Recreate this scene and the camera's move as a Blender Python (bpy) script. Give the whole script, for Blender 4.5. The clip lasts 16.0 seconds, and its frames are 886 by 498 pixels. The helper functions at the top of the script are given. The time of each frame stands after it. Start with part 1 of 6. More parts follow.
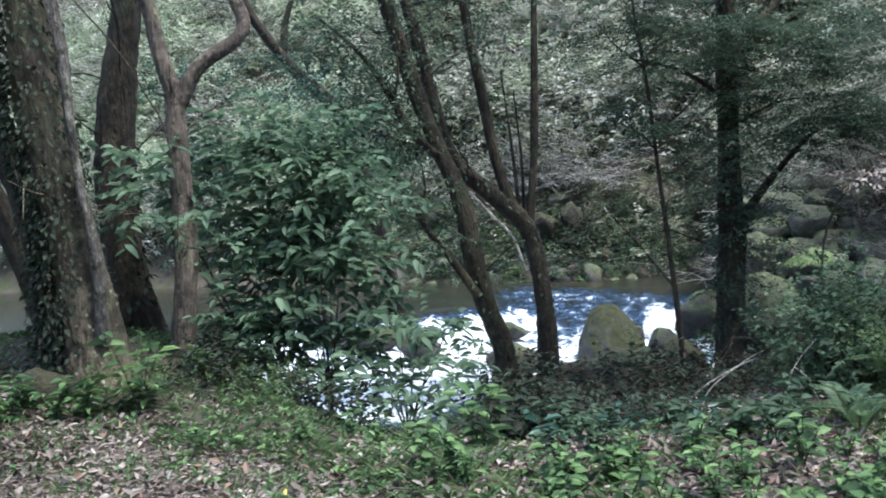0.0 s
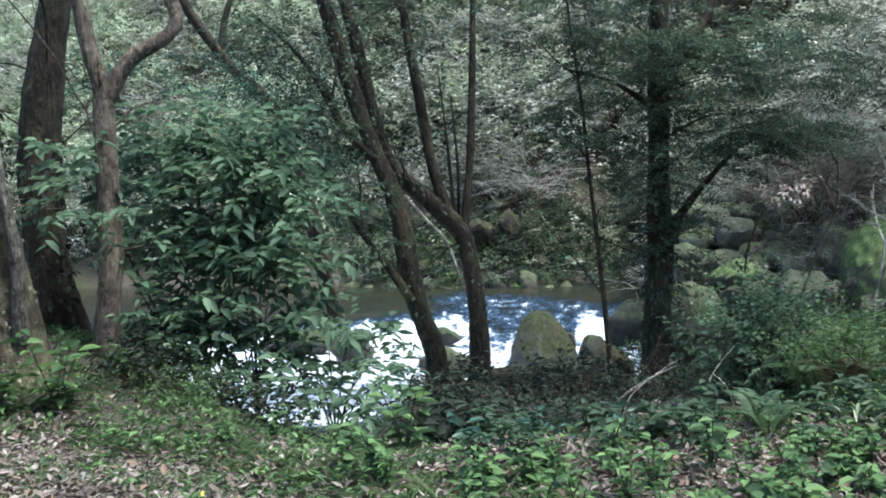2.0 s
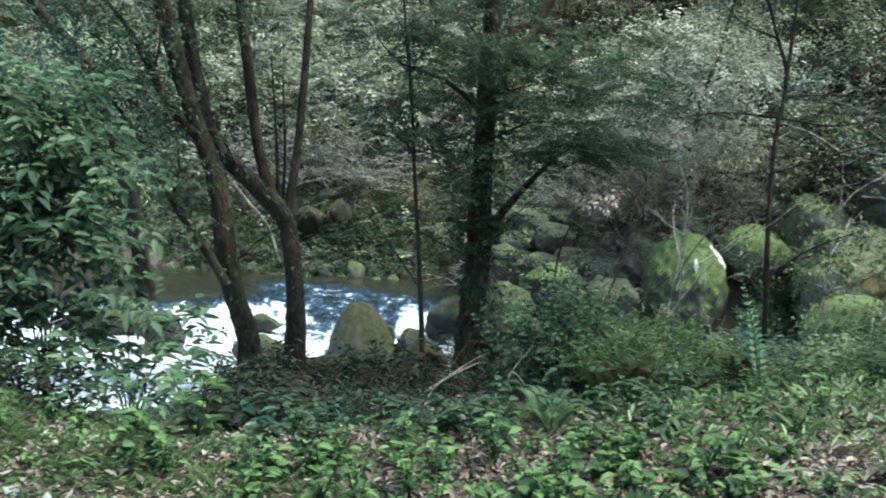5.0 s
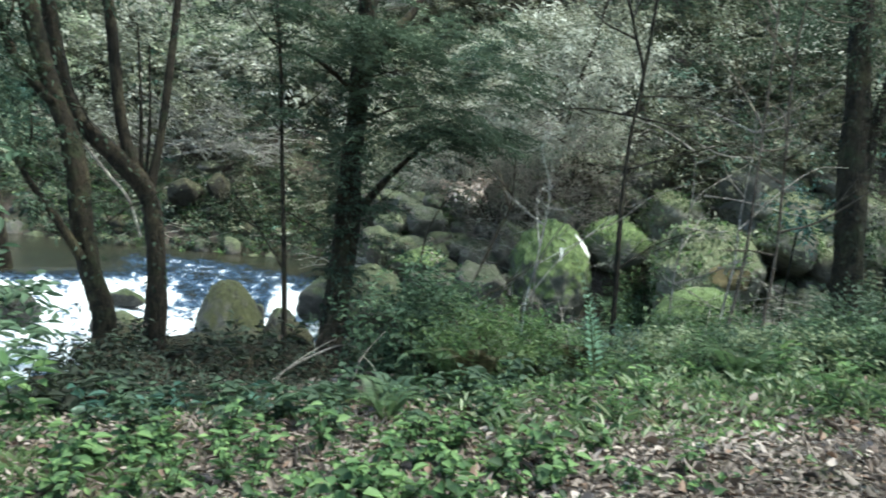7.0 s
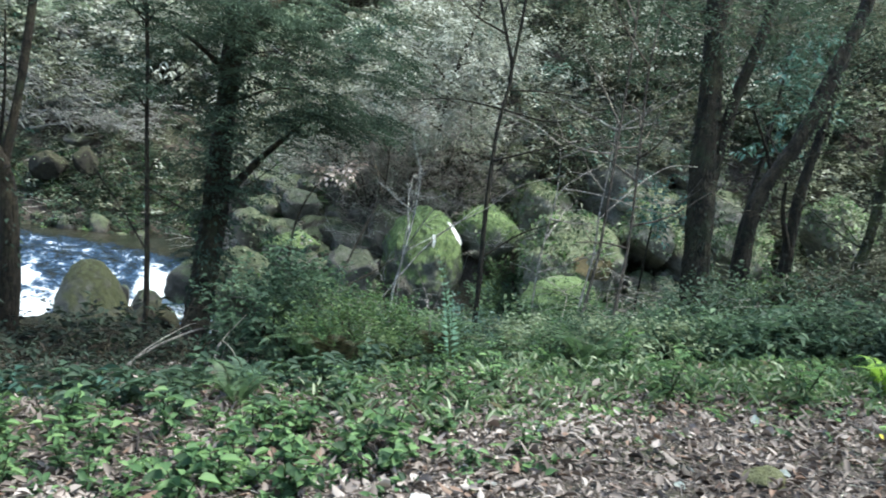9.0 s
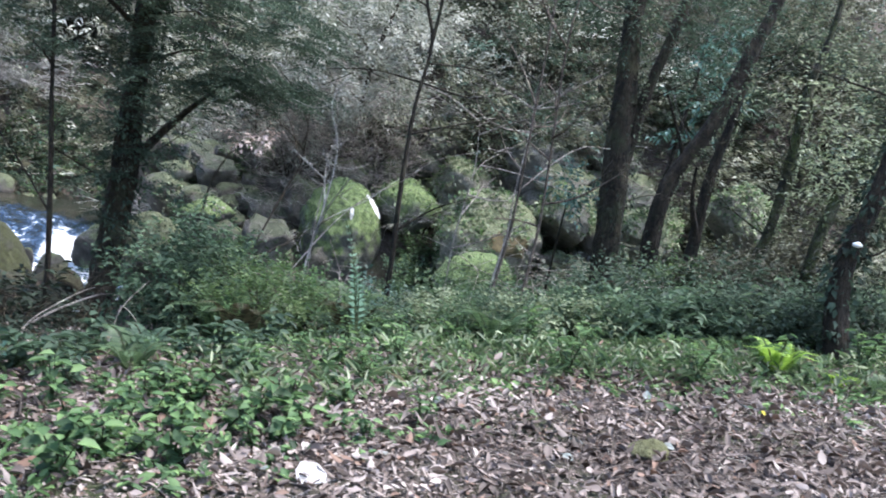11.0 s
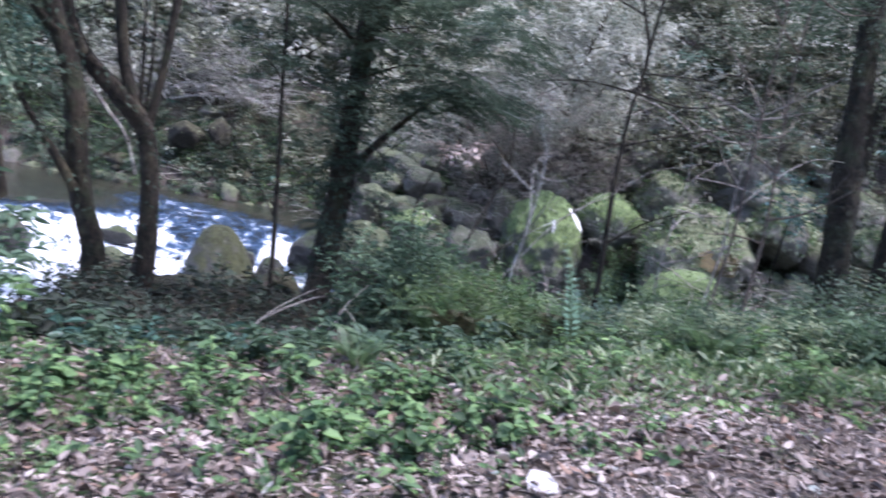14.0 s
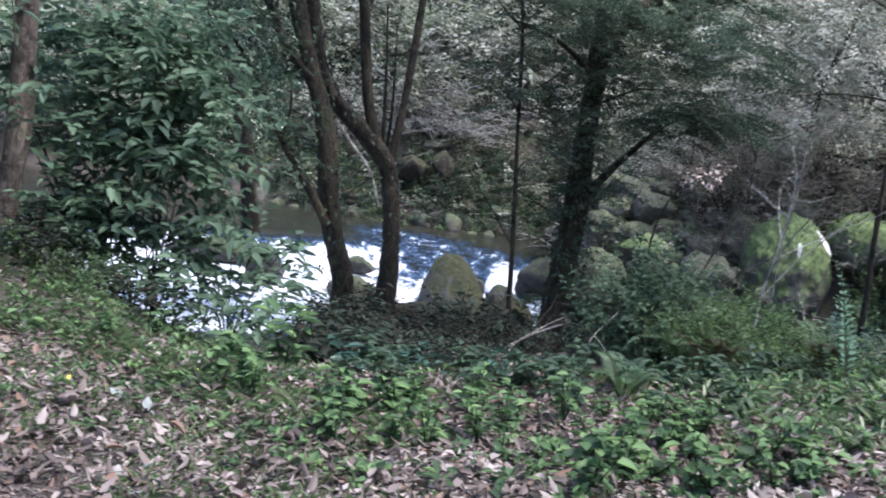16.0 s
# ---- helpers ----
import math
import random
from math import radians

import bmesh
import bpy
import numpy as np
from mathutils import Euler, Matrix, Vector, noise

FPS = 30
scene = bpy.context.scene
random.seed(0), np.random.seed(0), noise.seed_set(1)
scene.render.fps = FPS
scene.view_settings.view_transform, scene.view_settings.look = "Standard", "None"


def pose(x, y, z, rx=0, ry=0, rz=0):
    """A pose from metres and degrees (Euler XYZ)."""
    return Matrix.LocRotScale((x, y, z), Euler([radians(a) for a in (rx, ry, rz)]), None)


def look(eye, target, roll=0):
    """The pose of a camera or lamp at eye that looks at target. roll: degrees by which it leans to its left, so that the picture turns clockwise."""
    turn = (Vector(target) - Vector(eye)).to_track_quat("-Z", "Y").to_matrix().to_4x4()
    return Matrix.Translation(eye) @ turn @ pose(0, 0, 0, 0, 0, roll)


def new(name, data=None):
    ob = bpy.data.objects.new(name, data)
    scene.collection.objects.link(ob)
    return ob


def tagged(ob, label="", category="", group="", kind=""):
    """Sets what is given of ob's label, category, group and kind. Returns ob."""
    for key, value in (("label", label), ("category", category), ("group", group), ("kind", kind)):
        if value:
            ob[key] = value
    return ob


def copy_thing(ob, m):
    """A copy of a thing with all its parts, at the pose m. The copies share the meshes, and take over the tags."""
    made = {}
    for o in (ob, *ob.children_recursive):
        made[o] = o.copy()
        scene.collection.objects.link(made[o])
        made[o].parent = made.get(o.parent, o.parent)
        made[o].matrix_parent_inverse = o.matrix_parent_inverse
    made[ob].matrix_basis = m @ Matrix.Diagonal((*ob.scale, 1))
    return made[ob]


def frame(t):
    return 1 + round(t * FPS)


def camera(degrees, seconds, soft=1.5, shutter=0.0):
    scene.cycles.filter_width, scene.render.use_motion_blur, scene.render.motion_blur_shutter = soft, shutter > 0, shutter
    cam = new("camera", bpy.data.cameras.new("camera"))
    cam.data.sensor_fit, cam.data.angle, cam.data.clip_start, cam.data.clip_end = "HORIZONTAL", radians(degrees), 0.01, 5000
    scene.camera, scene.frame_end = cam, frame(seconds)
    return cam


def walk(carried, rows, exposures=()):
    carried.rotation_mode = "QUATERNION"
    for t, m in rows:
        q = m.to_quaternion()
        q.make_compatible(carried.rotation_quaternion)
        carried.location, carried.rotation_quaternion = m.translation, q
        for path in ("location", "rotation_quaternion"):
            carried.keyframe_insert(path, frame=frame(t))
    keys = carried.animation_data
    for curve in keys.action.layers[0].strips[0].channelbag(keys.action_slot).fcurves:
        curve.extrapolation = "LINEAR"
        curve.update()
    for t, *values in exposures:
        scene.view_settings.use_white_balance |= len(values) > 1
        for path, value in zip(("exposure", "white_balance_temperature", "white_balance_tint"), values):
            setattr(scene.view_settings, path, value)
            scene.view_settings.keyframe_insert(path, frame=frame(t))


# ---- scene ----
cam = camera(55.2, 16.0, 1.85, 0.6)
PATH = [
    (0, (-0.246, 0.027, 1.527), (-0.365, 2.019, 1.399), -3.5),
    (0.5, (-0.208, 0.012, 1.534), (-0.286, 2.006, 1.404), -2.8),
    (1, (-0.192, 0.009, 1.514), (-0.224, 2.005, 1.386), -2.2),
    (1.5, (-0.159, 0.017, 1.506), (-0.157, 2.012, 1.373), -1.9),
    (2, (-0.148, 0.003, 1.507), (-0.127, 1.999, 1.385), -2.0),
    (2.5, (-0.127, 0.013, 1.488), (-0.075, 2.008, 1.357), -1.1),
    (3, (-0.094, 0.034, 1.501), (0.011, 2.027, 1.368), -0.7),
    (3.5, (-0.051, 0.044, 1.513), (0.104, 2.033, 1.376), -0.2),
    (4, (-0.005, 0.037, 1.501), (0.215, 2.021, 1.377), 0.1),
    (4.5, (0.020, 0.034, 1.491), (0.342, 2.004, 1.359), 1.3),
    (7, (0.392, -0.074, 1.592), (1.042, 1.809, 1.417), 5.1),
    (7.5, (0.447, -0.124, 1.612), (1.194, 1.723, 1.428), 5.2),
    (8, (0.479, -0.146, 1.621), (1.267, 1.683, 1.436), 5.5),
    (8.5, (0.504, -0.197, 1.632), (1.347, 1.609, 1.457), 6.4),
    (9, (0.538, -0.230, 1.649), (1.440, 1.546, 1.465), 7.2),
    (9.5, (0.560, -0.251, 1.655), (1.509, 1.500, 1.471), 7.8),
    (10, (0.575, -0.278, 1.669), (1.555, 1.454, 1.474), 8.1),
    (12.3, (0.767, -0.299, 1.608), (1.887, 1.342, 1.377), 11.3),
    (12.5, (0.758, -0.285, 1.615), (1.850, 1.374, 1.377), 10.9),
    (13, (0.685, -0.219, 1.594), (1.654, 1.514, 1.359), 10.2),
    (13.5, (0.591, -0.176, 1.579), (1.419, 1.628, 1.337), 10.0),
    (14, (0.479, -0.147, 1.547), (1.141, 1.723, 1.295), 9.9),
    (14.5, (0.319, -0.154, 1.539), (0.818, 1.767, 1.293), 9.7),
    (15, (0.209, -0.113, 1.512), (0.569, 1.839, 1.264), 9.0),
    (15.5, (0.138, -0.123, 1.505), (0.401, 1.843, 1.248), 8.3),
    (16, (0.102, -0.116, 1.500), (0.284, 1.859, 1.238), 7.3),
]
walk(cam, [(t, look(eye, target, roll)) for t, eye, target, roll in PATH], [(0, 1.54, 6050, 6), (2, 1.51, 6150, 0), (4, 1.48, 6400, -9), (7, 1.64, 6500, -7), (8, 1.72, 6200, 4), (9, 1.72, 6230, -2), (9.5, 1.76, 6120, 7), (12.5, 1.88, 6000, 15), (14.5, 1.72, 5720, 25), (16, 1.47, 6000, 16)])


# === light
def world_light():
    w = bpy.data.worlds.new("sky")
    scene.world = w
    w.use_nodes = True
    nt = w.node_tree
    sky = nt.nodes.new("ShaderNodeTexSky")
    sky.sky_type = "NISHITA"
    sky.sun_disc = False
    sky.sun_elevation, sky.sun_rotation = radians(67), radians(114)
    sky.air_density, sky.dust_density = 1.2, 2.0
    bg = nt.nodes["Background"]
    bg.inputs["Strength"].default_value = 0.15
    nt.links.new(sky.outputs[0], bg.inputs[0])
    sun = new("sun", bpy.data.lights.new("sun", "SUN"))
    sun.data.energy, sun.data.angle, sun.data.color = 2.85, radians(15), (1.0, 0.97, 0.92)
    az, el = radians(114), radians(67)
    d = Vector((math.sin(az) * math.cos(el), math.cos(az) * math.cos(el), math.sin(el)))
    sun.matrix_world = look(d * 60, (0, 0, 0))


world_light()


# === materials
class Mat:
    """Short node-building helper."""

    def __init__(self, name, rough=0.7):
        self.m = bpy.data.materials.new(name)
        self.m.use_nodes = True
        self.nt = self.m.node_tree
        self.b = self.nt.nodes["Principled BSDF"]
        self.b.inputs["Roughness"].default_value = rough
        self.b.inputs["Specular IOR Level"].default_value = 0.3
        self.co = self.nt.nodes.new("ShaderNodeTexCoord").outputs["Object"]

    def node(self, kind, **sets):
        n = self.nt.nodes.new("ShaderNode" + kind)
        for k, v in sets.items():
            n.inputs[k.replace("_", " ")].default_value = v
        return n

    def link(self, a, b):
        self.nt.links.new(a, b)

    def noise(self, scale, detail=4, rough=0.6, stretch=None):
        n = self.node("TexNoise", Scale=scale, Detail=detail, Roughness=rough)
        src = self.co
        if stretch:
            mp = self.node("Mapping")
            mp.inputs["Scale"].default_value = stretch
            self.link(src, mp.inputs["Vector"])
            src = mp.outputs[0]
        self.link(src, n.inputs["Vector"])
        return n.outputs["Fac"]

    def ramp(self, fac, stops):
        r = self.nt.nodes.new("ShaderNodeValToRGB")
        el = r.color_ramp.elements
        while len(el) < len(stops):
            el.new(0.5)
        for e, (p, c) in zip(el, stops):
            e.position = p
            e.color = (*c, 1) if len(c) == 3 else (c[0], c[0], c[0], 1)
        self.link(fac, r.inputs["Fac"])
        return r.outputs["Color"]

    def mix(self, fac, a, b, mode="MIX"):
        n = self.nt.nodes.new("ShaderNodeMix")
        n.data_type, n.blend_type = "RGBA", mode
        for v, s in ((fac, 0), (a, 6), (b, 7)):
            if isinstance(v, bpy.types.NodeSocket):
                self.link(v, n.inputs[s])
            else:
                n.inputs[s].default_value = v if s == 0 else (*v, 1)
        return n.outputs[2]

    def math(self, op, a, b):
        n = self.nt.nodes.new("ShaderNodeMath")
        n.operation = op
        for i, v in enumerate((a, b)):
            if isinstance(v, bpy.types.NodeSocket):
                self.link(v, n.inputs[i])
            else:
                n.inputs[i].default_value = v
        return n.outputs[0]

    def colour(self, c):
        self.link(c, self.b.inputs["Base Color"])

    def bump(self, h, strength=0.5, dist=0.02):
        n = self.node("Bump", Strength=strength, Distance=dist)
        self.link(h, n.inputs["Height"])
        self.link(n.outputs[0], self.b.inputs["Normal"])


def leaf_mat(name, dark, mid, light, gloss=0.45, through_light=0.35, rest=None, patch=1.3, uneven=0.42):
    """Leaves: colour by leaf and by patch, light shines through them."""
    m = Mat(name, gloss)
    geo = m.nt.nodes.new("ShaderNodeNewGeometry")
    each = geo.outputs["Random Per Island"]
    plant = m.ramp(m.noise(patch, 3), [(0.36, (0.0,)), (0.64, (1.0,))])
    per = m.math("ADD", m.math("MULTIPLY", each, 1 - uneven), m.math("MULTIPLY", plant, uneven))
    col = m.ramp(per, [(0.1, dark), (0.5, mid), (0.9, light)])
    if rest:
        col = m.mix(m.ramp(each, [(0.93, (0.0,)), (0.935, (1.0,))]), col, rest)
    m.colour(col)
    tr = m.nt.nodes.new("ShaderNodeBsdfTranslucent")
    m.link(col, tr.inputs["Color"])
    mx = m.nt.nodes.new("ShaderNodeMixShader")
    mx.inputs[0].default_value = through_light
    out = m.nt.nodes["Material Output"]
    m.link(m.b.outputs[0], mx.inputs[1])
    m.link(tr.outputs[0], mx.inputs[2])
    m.link(mx.outputs[0], out.inputs["Surface"])
    return m.m


def bark_mat(name, dark, light, moss=0.0, scale=1.0, moss_col=(0.05, 0.075, 0.02)):
    m = Mat(name, 0.85)
    n1 = m.noise(26 * scale, 5, 0.65, (1, 1, 0.22))
    n2 = m.noise(3.5 * scale, 4)
    c = m.ramp(n1, [(0.3, dark), (0.7, light)])
    c = m.mix(m.ramp(n2, [(0.35, (0.0,)), (0.7, (0.6,))]), c, tuple(v * 0.55 for v in dark))
    n4 = m.noise(9 * scale, 4)
    c = m.mix(m.ramp(n4, [(0.62, (0.0,)), (0.74, (0.4,))]), c, tuple(min(1, v * 1.6 + 0.015) for v in light))
    if moss:
        n3 = m.noise(2.2, 6, 0.7)
        c = m.mix(m.ramp(n3, [(0.62 - 0.3 * moss, (0.0,)), (0.75 - 0.2 * moss, (1.0,))]), c, moss_col)
    c = m.mix(m.ramp(m.noise(5.5 * scale, 7, 0.75), [(0.5, (0.0,)), (0.58, (0.75,))]), c, tuple(v * 0.4 for v in dark))
    c = m.mix(m.ramp(m.noise(13 * scale, 7, 0.75), [(0.6, (0.0,)), (0.66, (0.6,))]), c, tuple(min(1, v * 2.0 + 0.01) for v in light))
    c = m.mix(m.ramp(m.noise(3.2 * scale, 8, 0.72, (1, 1, 0.5)), [(0.55, (0.0,)), (0.61, (0.7,))]), c, tuple(min(1, v * k + 0.004) for v, k in zip(light, (1.3, 1.45, 1.25))))
    c = m.mix(m.ramp(m.noise(2.4 * scale, 6, 0.7, (1, 1, 0.35)), [(0.56, (0.0,)), (0.64, (0.8,))]), c, tuple(v * 0.35 for v in dark))
    m.colour(c)
    m.bump(m.math("ADD", n1, m.noise(7 * scale, 5, 0.6, (1, 1, 0.4))), 1.0, 0.07)
    return m.m


def rock_mat(name, dark, light, moss, moss_a, moss_b):
    """Stone with moss where the stone faces upward, in uneven patches."""
    m = Mat(name, 0.8)
    n1, n2 = m.noise(9, 8, 0.65), m.noise(1.7, 5, 0.6)
    c = m.ramp(n1, [(0.25, dark), (0.75, light)])
    c = m.mix(m.ramp(m.noise(4.5, 5), [(0.55, (0.0,)), (0.7, (0.5,))]), c, tuple(v * 0.45 for v in dark))
    c = m.mix(m.ramp(m.noise(7.5, 7, 0.7), [(0.6, (0.0,)), (0.67, (0.55,))]), c, tuple(min(0.6, v * 1.7 + 0.02) for v in light))
    geo = m.nt.nodes.new("ShaderNodeNewGeometry")
    sep = m.nt.nodes.new("ShaderNodeSeparateXYZ")
    m.link(geo.outputs["Normal"], sep.inputs[0])
    up = m.math("ADD", m.math("MULTIPLY", sep.outputs[2], 0.42), m.math("ADD", m.math("MULTIPLY", n2, 0.75), m.math("MULTIPLY", m.noise(6.5, 8, 0.75), 0.35)))
    fac = m.ramp(up, [(0.78 - 0.4 * moss, (0.0,)), (0.95 - 0.4 * moss, (1.0,))])
    mc = m.ramp(m.noise(14, 6, 0.7), [(0.3, moss_a), (0.7, moss_b)])
    m.colour(m.mix(fac, c, mc))
    m.bump(m.math("ADD", n1, m.math("MULTIPLY", m.noise(38, 6, 0.75), 0.6)), 1.0, 0.06)
    return m.m


def ground_mat():
    m = Mat("forest_floor", 0.95)
    n = m.noise(22, 8, 0.7)
    soil = m.ramp(n, [(0.25, (0.025, 0.019, 0.015)), (0.5, (0.07, 0.055, 0.047)), (0.75, (0.14, 0.115, 0.1))])
    green = m.ramp(m.noise(30, 5), [(0.3, (0.02, 0.03, 0.01)), (0.7, (0.05, 0.07, 0.022))])
    m.colour(m.mix(m.ramp(m.noise(0.9, 6, 0.65), [(0.45, (0.0,)), (0.62, (0.8,))]), soil, green))
    m.bump(n, 0.9, 0.05)
    return m.m


def water_mat():
    """Clear dark stream water; blue churned water and white foam where the current breaks."""
    m = Mat("stream_water", 0.06)
    at = m.nt.nodes.new("ShaderNodeAttribute")
    at.attribute_name = "aeration"
    n1 = m.noise(2.6, 9, 0.72, (1.0, 0.55, 1.0))
    n2 = m.noise(11, 8, 0.78, (0.8, 1.2, 1.0))
    nn = m.math("ADD", m.math("MULTIPLY", n1, 0.6), m.math("MULTIPLY", n2, 0.4))
    drive = m.math("ADD", m.math("MULTIPLY", m.math("SUBTRACT", nn, 0.5), 1.7), at.outputs["Fac"])
    churn = m.ramp(drive, [(0.25, (0.0,)), (0.46, (1.0,))])
    foam = m.ramp(drive, [(0.47, (0.0,)), (0.58, (1.0,))])
    calm = m.ramp(m.noise(0.6, 4), [(0.3, (0.03, 0.026, 0.018)), (0.7, (0.016, 0.02, 0.016))])
    blue = m.ramp(n2, [(0.3, (0.026, 0.058, 0.115)), (0.56, (0.08, 0.15, 0.27)), (0.7, (0.26, 0.36, 0.52))])
    m.colour(m.mix(foam, m.mix(churn, calm, blue), (0.86, 0.89, 0.93)))
    m.link(m.math("ADD", m.math("MULTIPLY", foam, 0.5), 0.08), m.b.inputs["Roughness"])
    m.b.inputs["Specular IOR Level"].default_value = 0.5
    rise = m.math("MULTIPLY", m.math("ADD", m.noise(2.6, 8, 0.72, (0.8, 1.5, 1.0)), m.math("MULTIPLY", n2, 0.4)), m.math("ADD", m.math("MULTIPLY", churn, 0.85), 0.15))
    m.bump(rise, 1.0, 0.14)
    return m.m


M = {}


def materials():
    M["ground"] = ground_mat()
    M["water"] = water_mat()
    M["shrub"] = leaf_mat("evergreen_leaf", (0.042, 0.072, 0.047), (0.09, 0.145, 0.09), (0.155, 0.225, 0.14), 0.65, 0.45)
    M["bank"] = leaf_mat("bank_bush_leaf", (0.022, 0.039, 0.024), (0.062, 0.105, 0.062), (0.15, 0.215, 0.12), 0.65, 0.4, None, 1.4, 0.5)
    M["weed"] = leaf_mat("weed_leaf", (0.026, 0.05, 0.025), (0.074, 0.138, 0.055), (0.22, 0.34, 0.13), 0.6, 0.45, None, 1.8, 0.4)
    M["grass"] = leaf_mat("grass_blade", (0.06, 0.095, 0.045), (0.125, 0.19, 0.085), (0.25, 0.33, 0.165), 0.55, 0.4, (0.22, 0.2, 0.13))
    M["fern"] = leaf_mat("fern_leaf", (0.03, 0.055, 0.027), (0.066, 0.11, 0.048), (0.14, 0.195, 0.09), 0.5, 0.4)
    M["brush"] = leaf_mat("slope_leaf", (0.024, 0.03, 0.018), (0.105, 0.118, 0.076), (0.34, 0.35, 0.26), 0.4, 0.4, None, 0.9, 0.62)
    # pale brush leaf, whitened so its colour carries sunlight
    M["pale"] = leaf_mat("pale_sun_tinted_leaf", (0.05, 0.06, 0.042), (0.26, 0.275, 0.22), (0.68, 0.68, 0.61), 0.4, 0.4, None, 0.9, 0.6)
    M["bluish"] = leaf_mat("glossy_leaf", (0.012, 0.03, 0.022), (0.036, 0.08, 0.06), (0.11, 0.2, 0.15), 0.4, 0.3, None, 1.0, 0.5)
    M["needle"] = leaf_mat("fine_leaf", (0.019, 0.031, 0.02), (0.05, 0.077, 0.05), (0.108, 0.15, 0.1), 0.75, 0.35, None, 1.1, 0.55)
    # leaf colour darkened to include the shade cast by tree crowns
    M["shade"] = leaf_mat("shade_darkened_leaf", (0.012, 0.016, 0.011), (0.022, 0.031, 0.018), (0.045, 0.06, 0.036), 0.8, 0.25, (0.03, 0.022, 0.014))
    # dark green leaf, dimmed further to paint in shade under the stream trees
    M["dim"] = leaf_mat("shade_dimmed_leaf", (0.009, 0.012, 0.008), (0.018, 0.026, 0.017), (0.042, 0.066, 0.044), 0.75, 0.3, (0.035, 0.026, 0.018))
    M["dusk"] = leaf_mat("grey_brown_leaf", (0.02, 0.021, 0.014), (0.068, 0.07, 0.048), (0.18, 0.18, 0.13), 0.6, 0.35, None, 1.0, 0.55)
    M["teal"] = leaf_mat("blue_green_leaf", (0.022, 0.05, 0.04), (0.062, 0.13, 0.1), (0.18, 0.31, 0.25), 0.4, 0.3)
    M["slate"] = leaf_mat("dull_blue_green_leaf", (0.02, 0.038, 0.03), (0.075, 0.13, 0.1), (0.24, 0.34, 0.27), 0.45, 0.35, None, 0.9, 0.5)
    M["frond"] = leaf_mat("fern_frond", (0.075, 0.135, 0.09), (0.155, 0.26, 0.17), (0.27, 0.41, 0.28), 0.5, 0.4)
    # lighter copy of the slope leaf, with sunshine put into the colour
    M["sunlit"] = leaf_mat("sun_tinted_leaf", (0.06, 0.088, 0.048), (0.3, 0.36, 0.245), (0.68, 0.73, 0.58), 0.4, 0.45, None, 0.8, 0.55)
    M["yellow"] = leaf_mat("yellow_leaf", (0.12, 0.22, 0.03), (0.22, 0.36, 0.05), (0.34, 0.48, 0.09), 0.5, 0.45)
    M["yellowish"] = leaf_mat("yellow_green_leaf", (0.036, 0.062, 0.024), (0.076, 0.122, 0.044), (0.155, 0.215, 0.085), 0.5, 0.4)
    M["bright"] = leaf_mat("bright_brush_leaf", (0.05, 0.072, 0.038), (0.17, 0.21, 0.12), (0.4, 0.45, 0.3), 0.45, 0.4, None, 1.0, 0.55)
    M["dead_fern"] = leaf_mat("withered_fern", (0.022, 0.02, 0.011), (0.055, 0.05, 0.026), (0.12, 0.108, 0.056), 0.7, 0.3, (0.07, 0.09, 0.04))
    M["litter"] = leaf_mat("dead_leaf", (0.028, 0.02, 0.016), (0.14, 0.108, 0.093), (0.36, 0.305, 0.275), 0.6, 0.12, (0.16, 0.1, 0.072), 1.3, 0.38)
    M["redleaf"] = leaf_mat("withered_leaf", (0.25, 0.16, 0.13), (0.48, 0.38, 0.33), (0.68, 0.58, 0.53), 0.6, 0.2)
    M["bark_dark"] = bark_mat("dark_bark", (0.012, 0.0088, 0.0058), (0.055, 0.041, 0.026), 0.3, 1.0, (0.03, 0.036, 0.017))
    M["bark_moss"] = bark_mat("mossy_bark", (0.014, 0.01, 0.0065), (0.062, 0.046, 0.028), 0.45, 1.0, (0.04, 0.05, 0.022))
    M["bark_green"] = bark_mat("green_mossy_bark", (0.02, 0.017, 0.012), (0.07, 0.06, 0.045), 0.7, 1.0, (0.06, 0.08, 0.02))
    M["bark_big"] = bark_mat("lichened_bark", (0.05, 0.039, 0.027), (0.2, 0.16, 0.112), 0.45, 0.8, (0.14, 0.145, 0.08))
    M["bark_pale"] = bark_mat("pale_lichened_bark", (0.045, 0.036, 0.03), (0.24, 0.215, 0.19), 0.3, 1.6, (0.09, 0.095, 0.05))
    M["bark_tan"] = bark_mat("tan_bark", (0.075, 0.057, 0.045), (0.22, 0.175, 0.142), 0.3, 1.3, (0.1, 0.105, 0.055))
    M["twig"] = bark_mat("pale_twig", (0.28, 0.235, 0.21), (0.62, 0.55, 0.5), 0, 2)
    M["white_twig"] = bark_mat("whitish_twig", (0.32, 0.3, 0.28), (0.64, 0.62, 0.58), 0, 2)
    M["stem"] = bark_mat("brown_stem", (0.03, 0.022, 0.015), (0.1, 0.08, 0.055), 0, 2)
    M["stem_green"] = bark_mat("green_stalk", (0.03, 0.045, 0.015), (0.08, 0.11, 0.04), 0, 2)
    M["boulder"] = rock_mat("mossy_stone", (0.08, 0.073, 0.06), (0.4, 0.37, 0.305), 0.38, (0.066, 0.075, 0.04), (0.21, 0.235, 0.13))
    M["boulder_wet"] = rock_mat("wet_dark_stone", (0.018, 0.018, 0.016), (0.07, 0.068, 0.062), 0.18, (0.03, 0.042, 0.018), (0.09, 0.11, 0.05))
    M["boulder_wet"].node_tree.nodes["Principled BSDF"].inputs["Roughness"].default_value = 0.35
    M["boulder_dull"] = rock_mat("dull_moss_stone", (0.04, 0.036, 0.03), (0.195, 0.174, 0.148), 0.34, (0.05, 0.057, 0.032), (0.15, 0.168, 0.095))
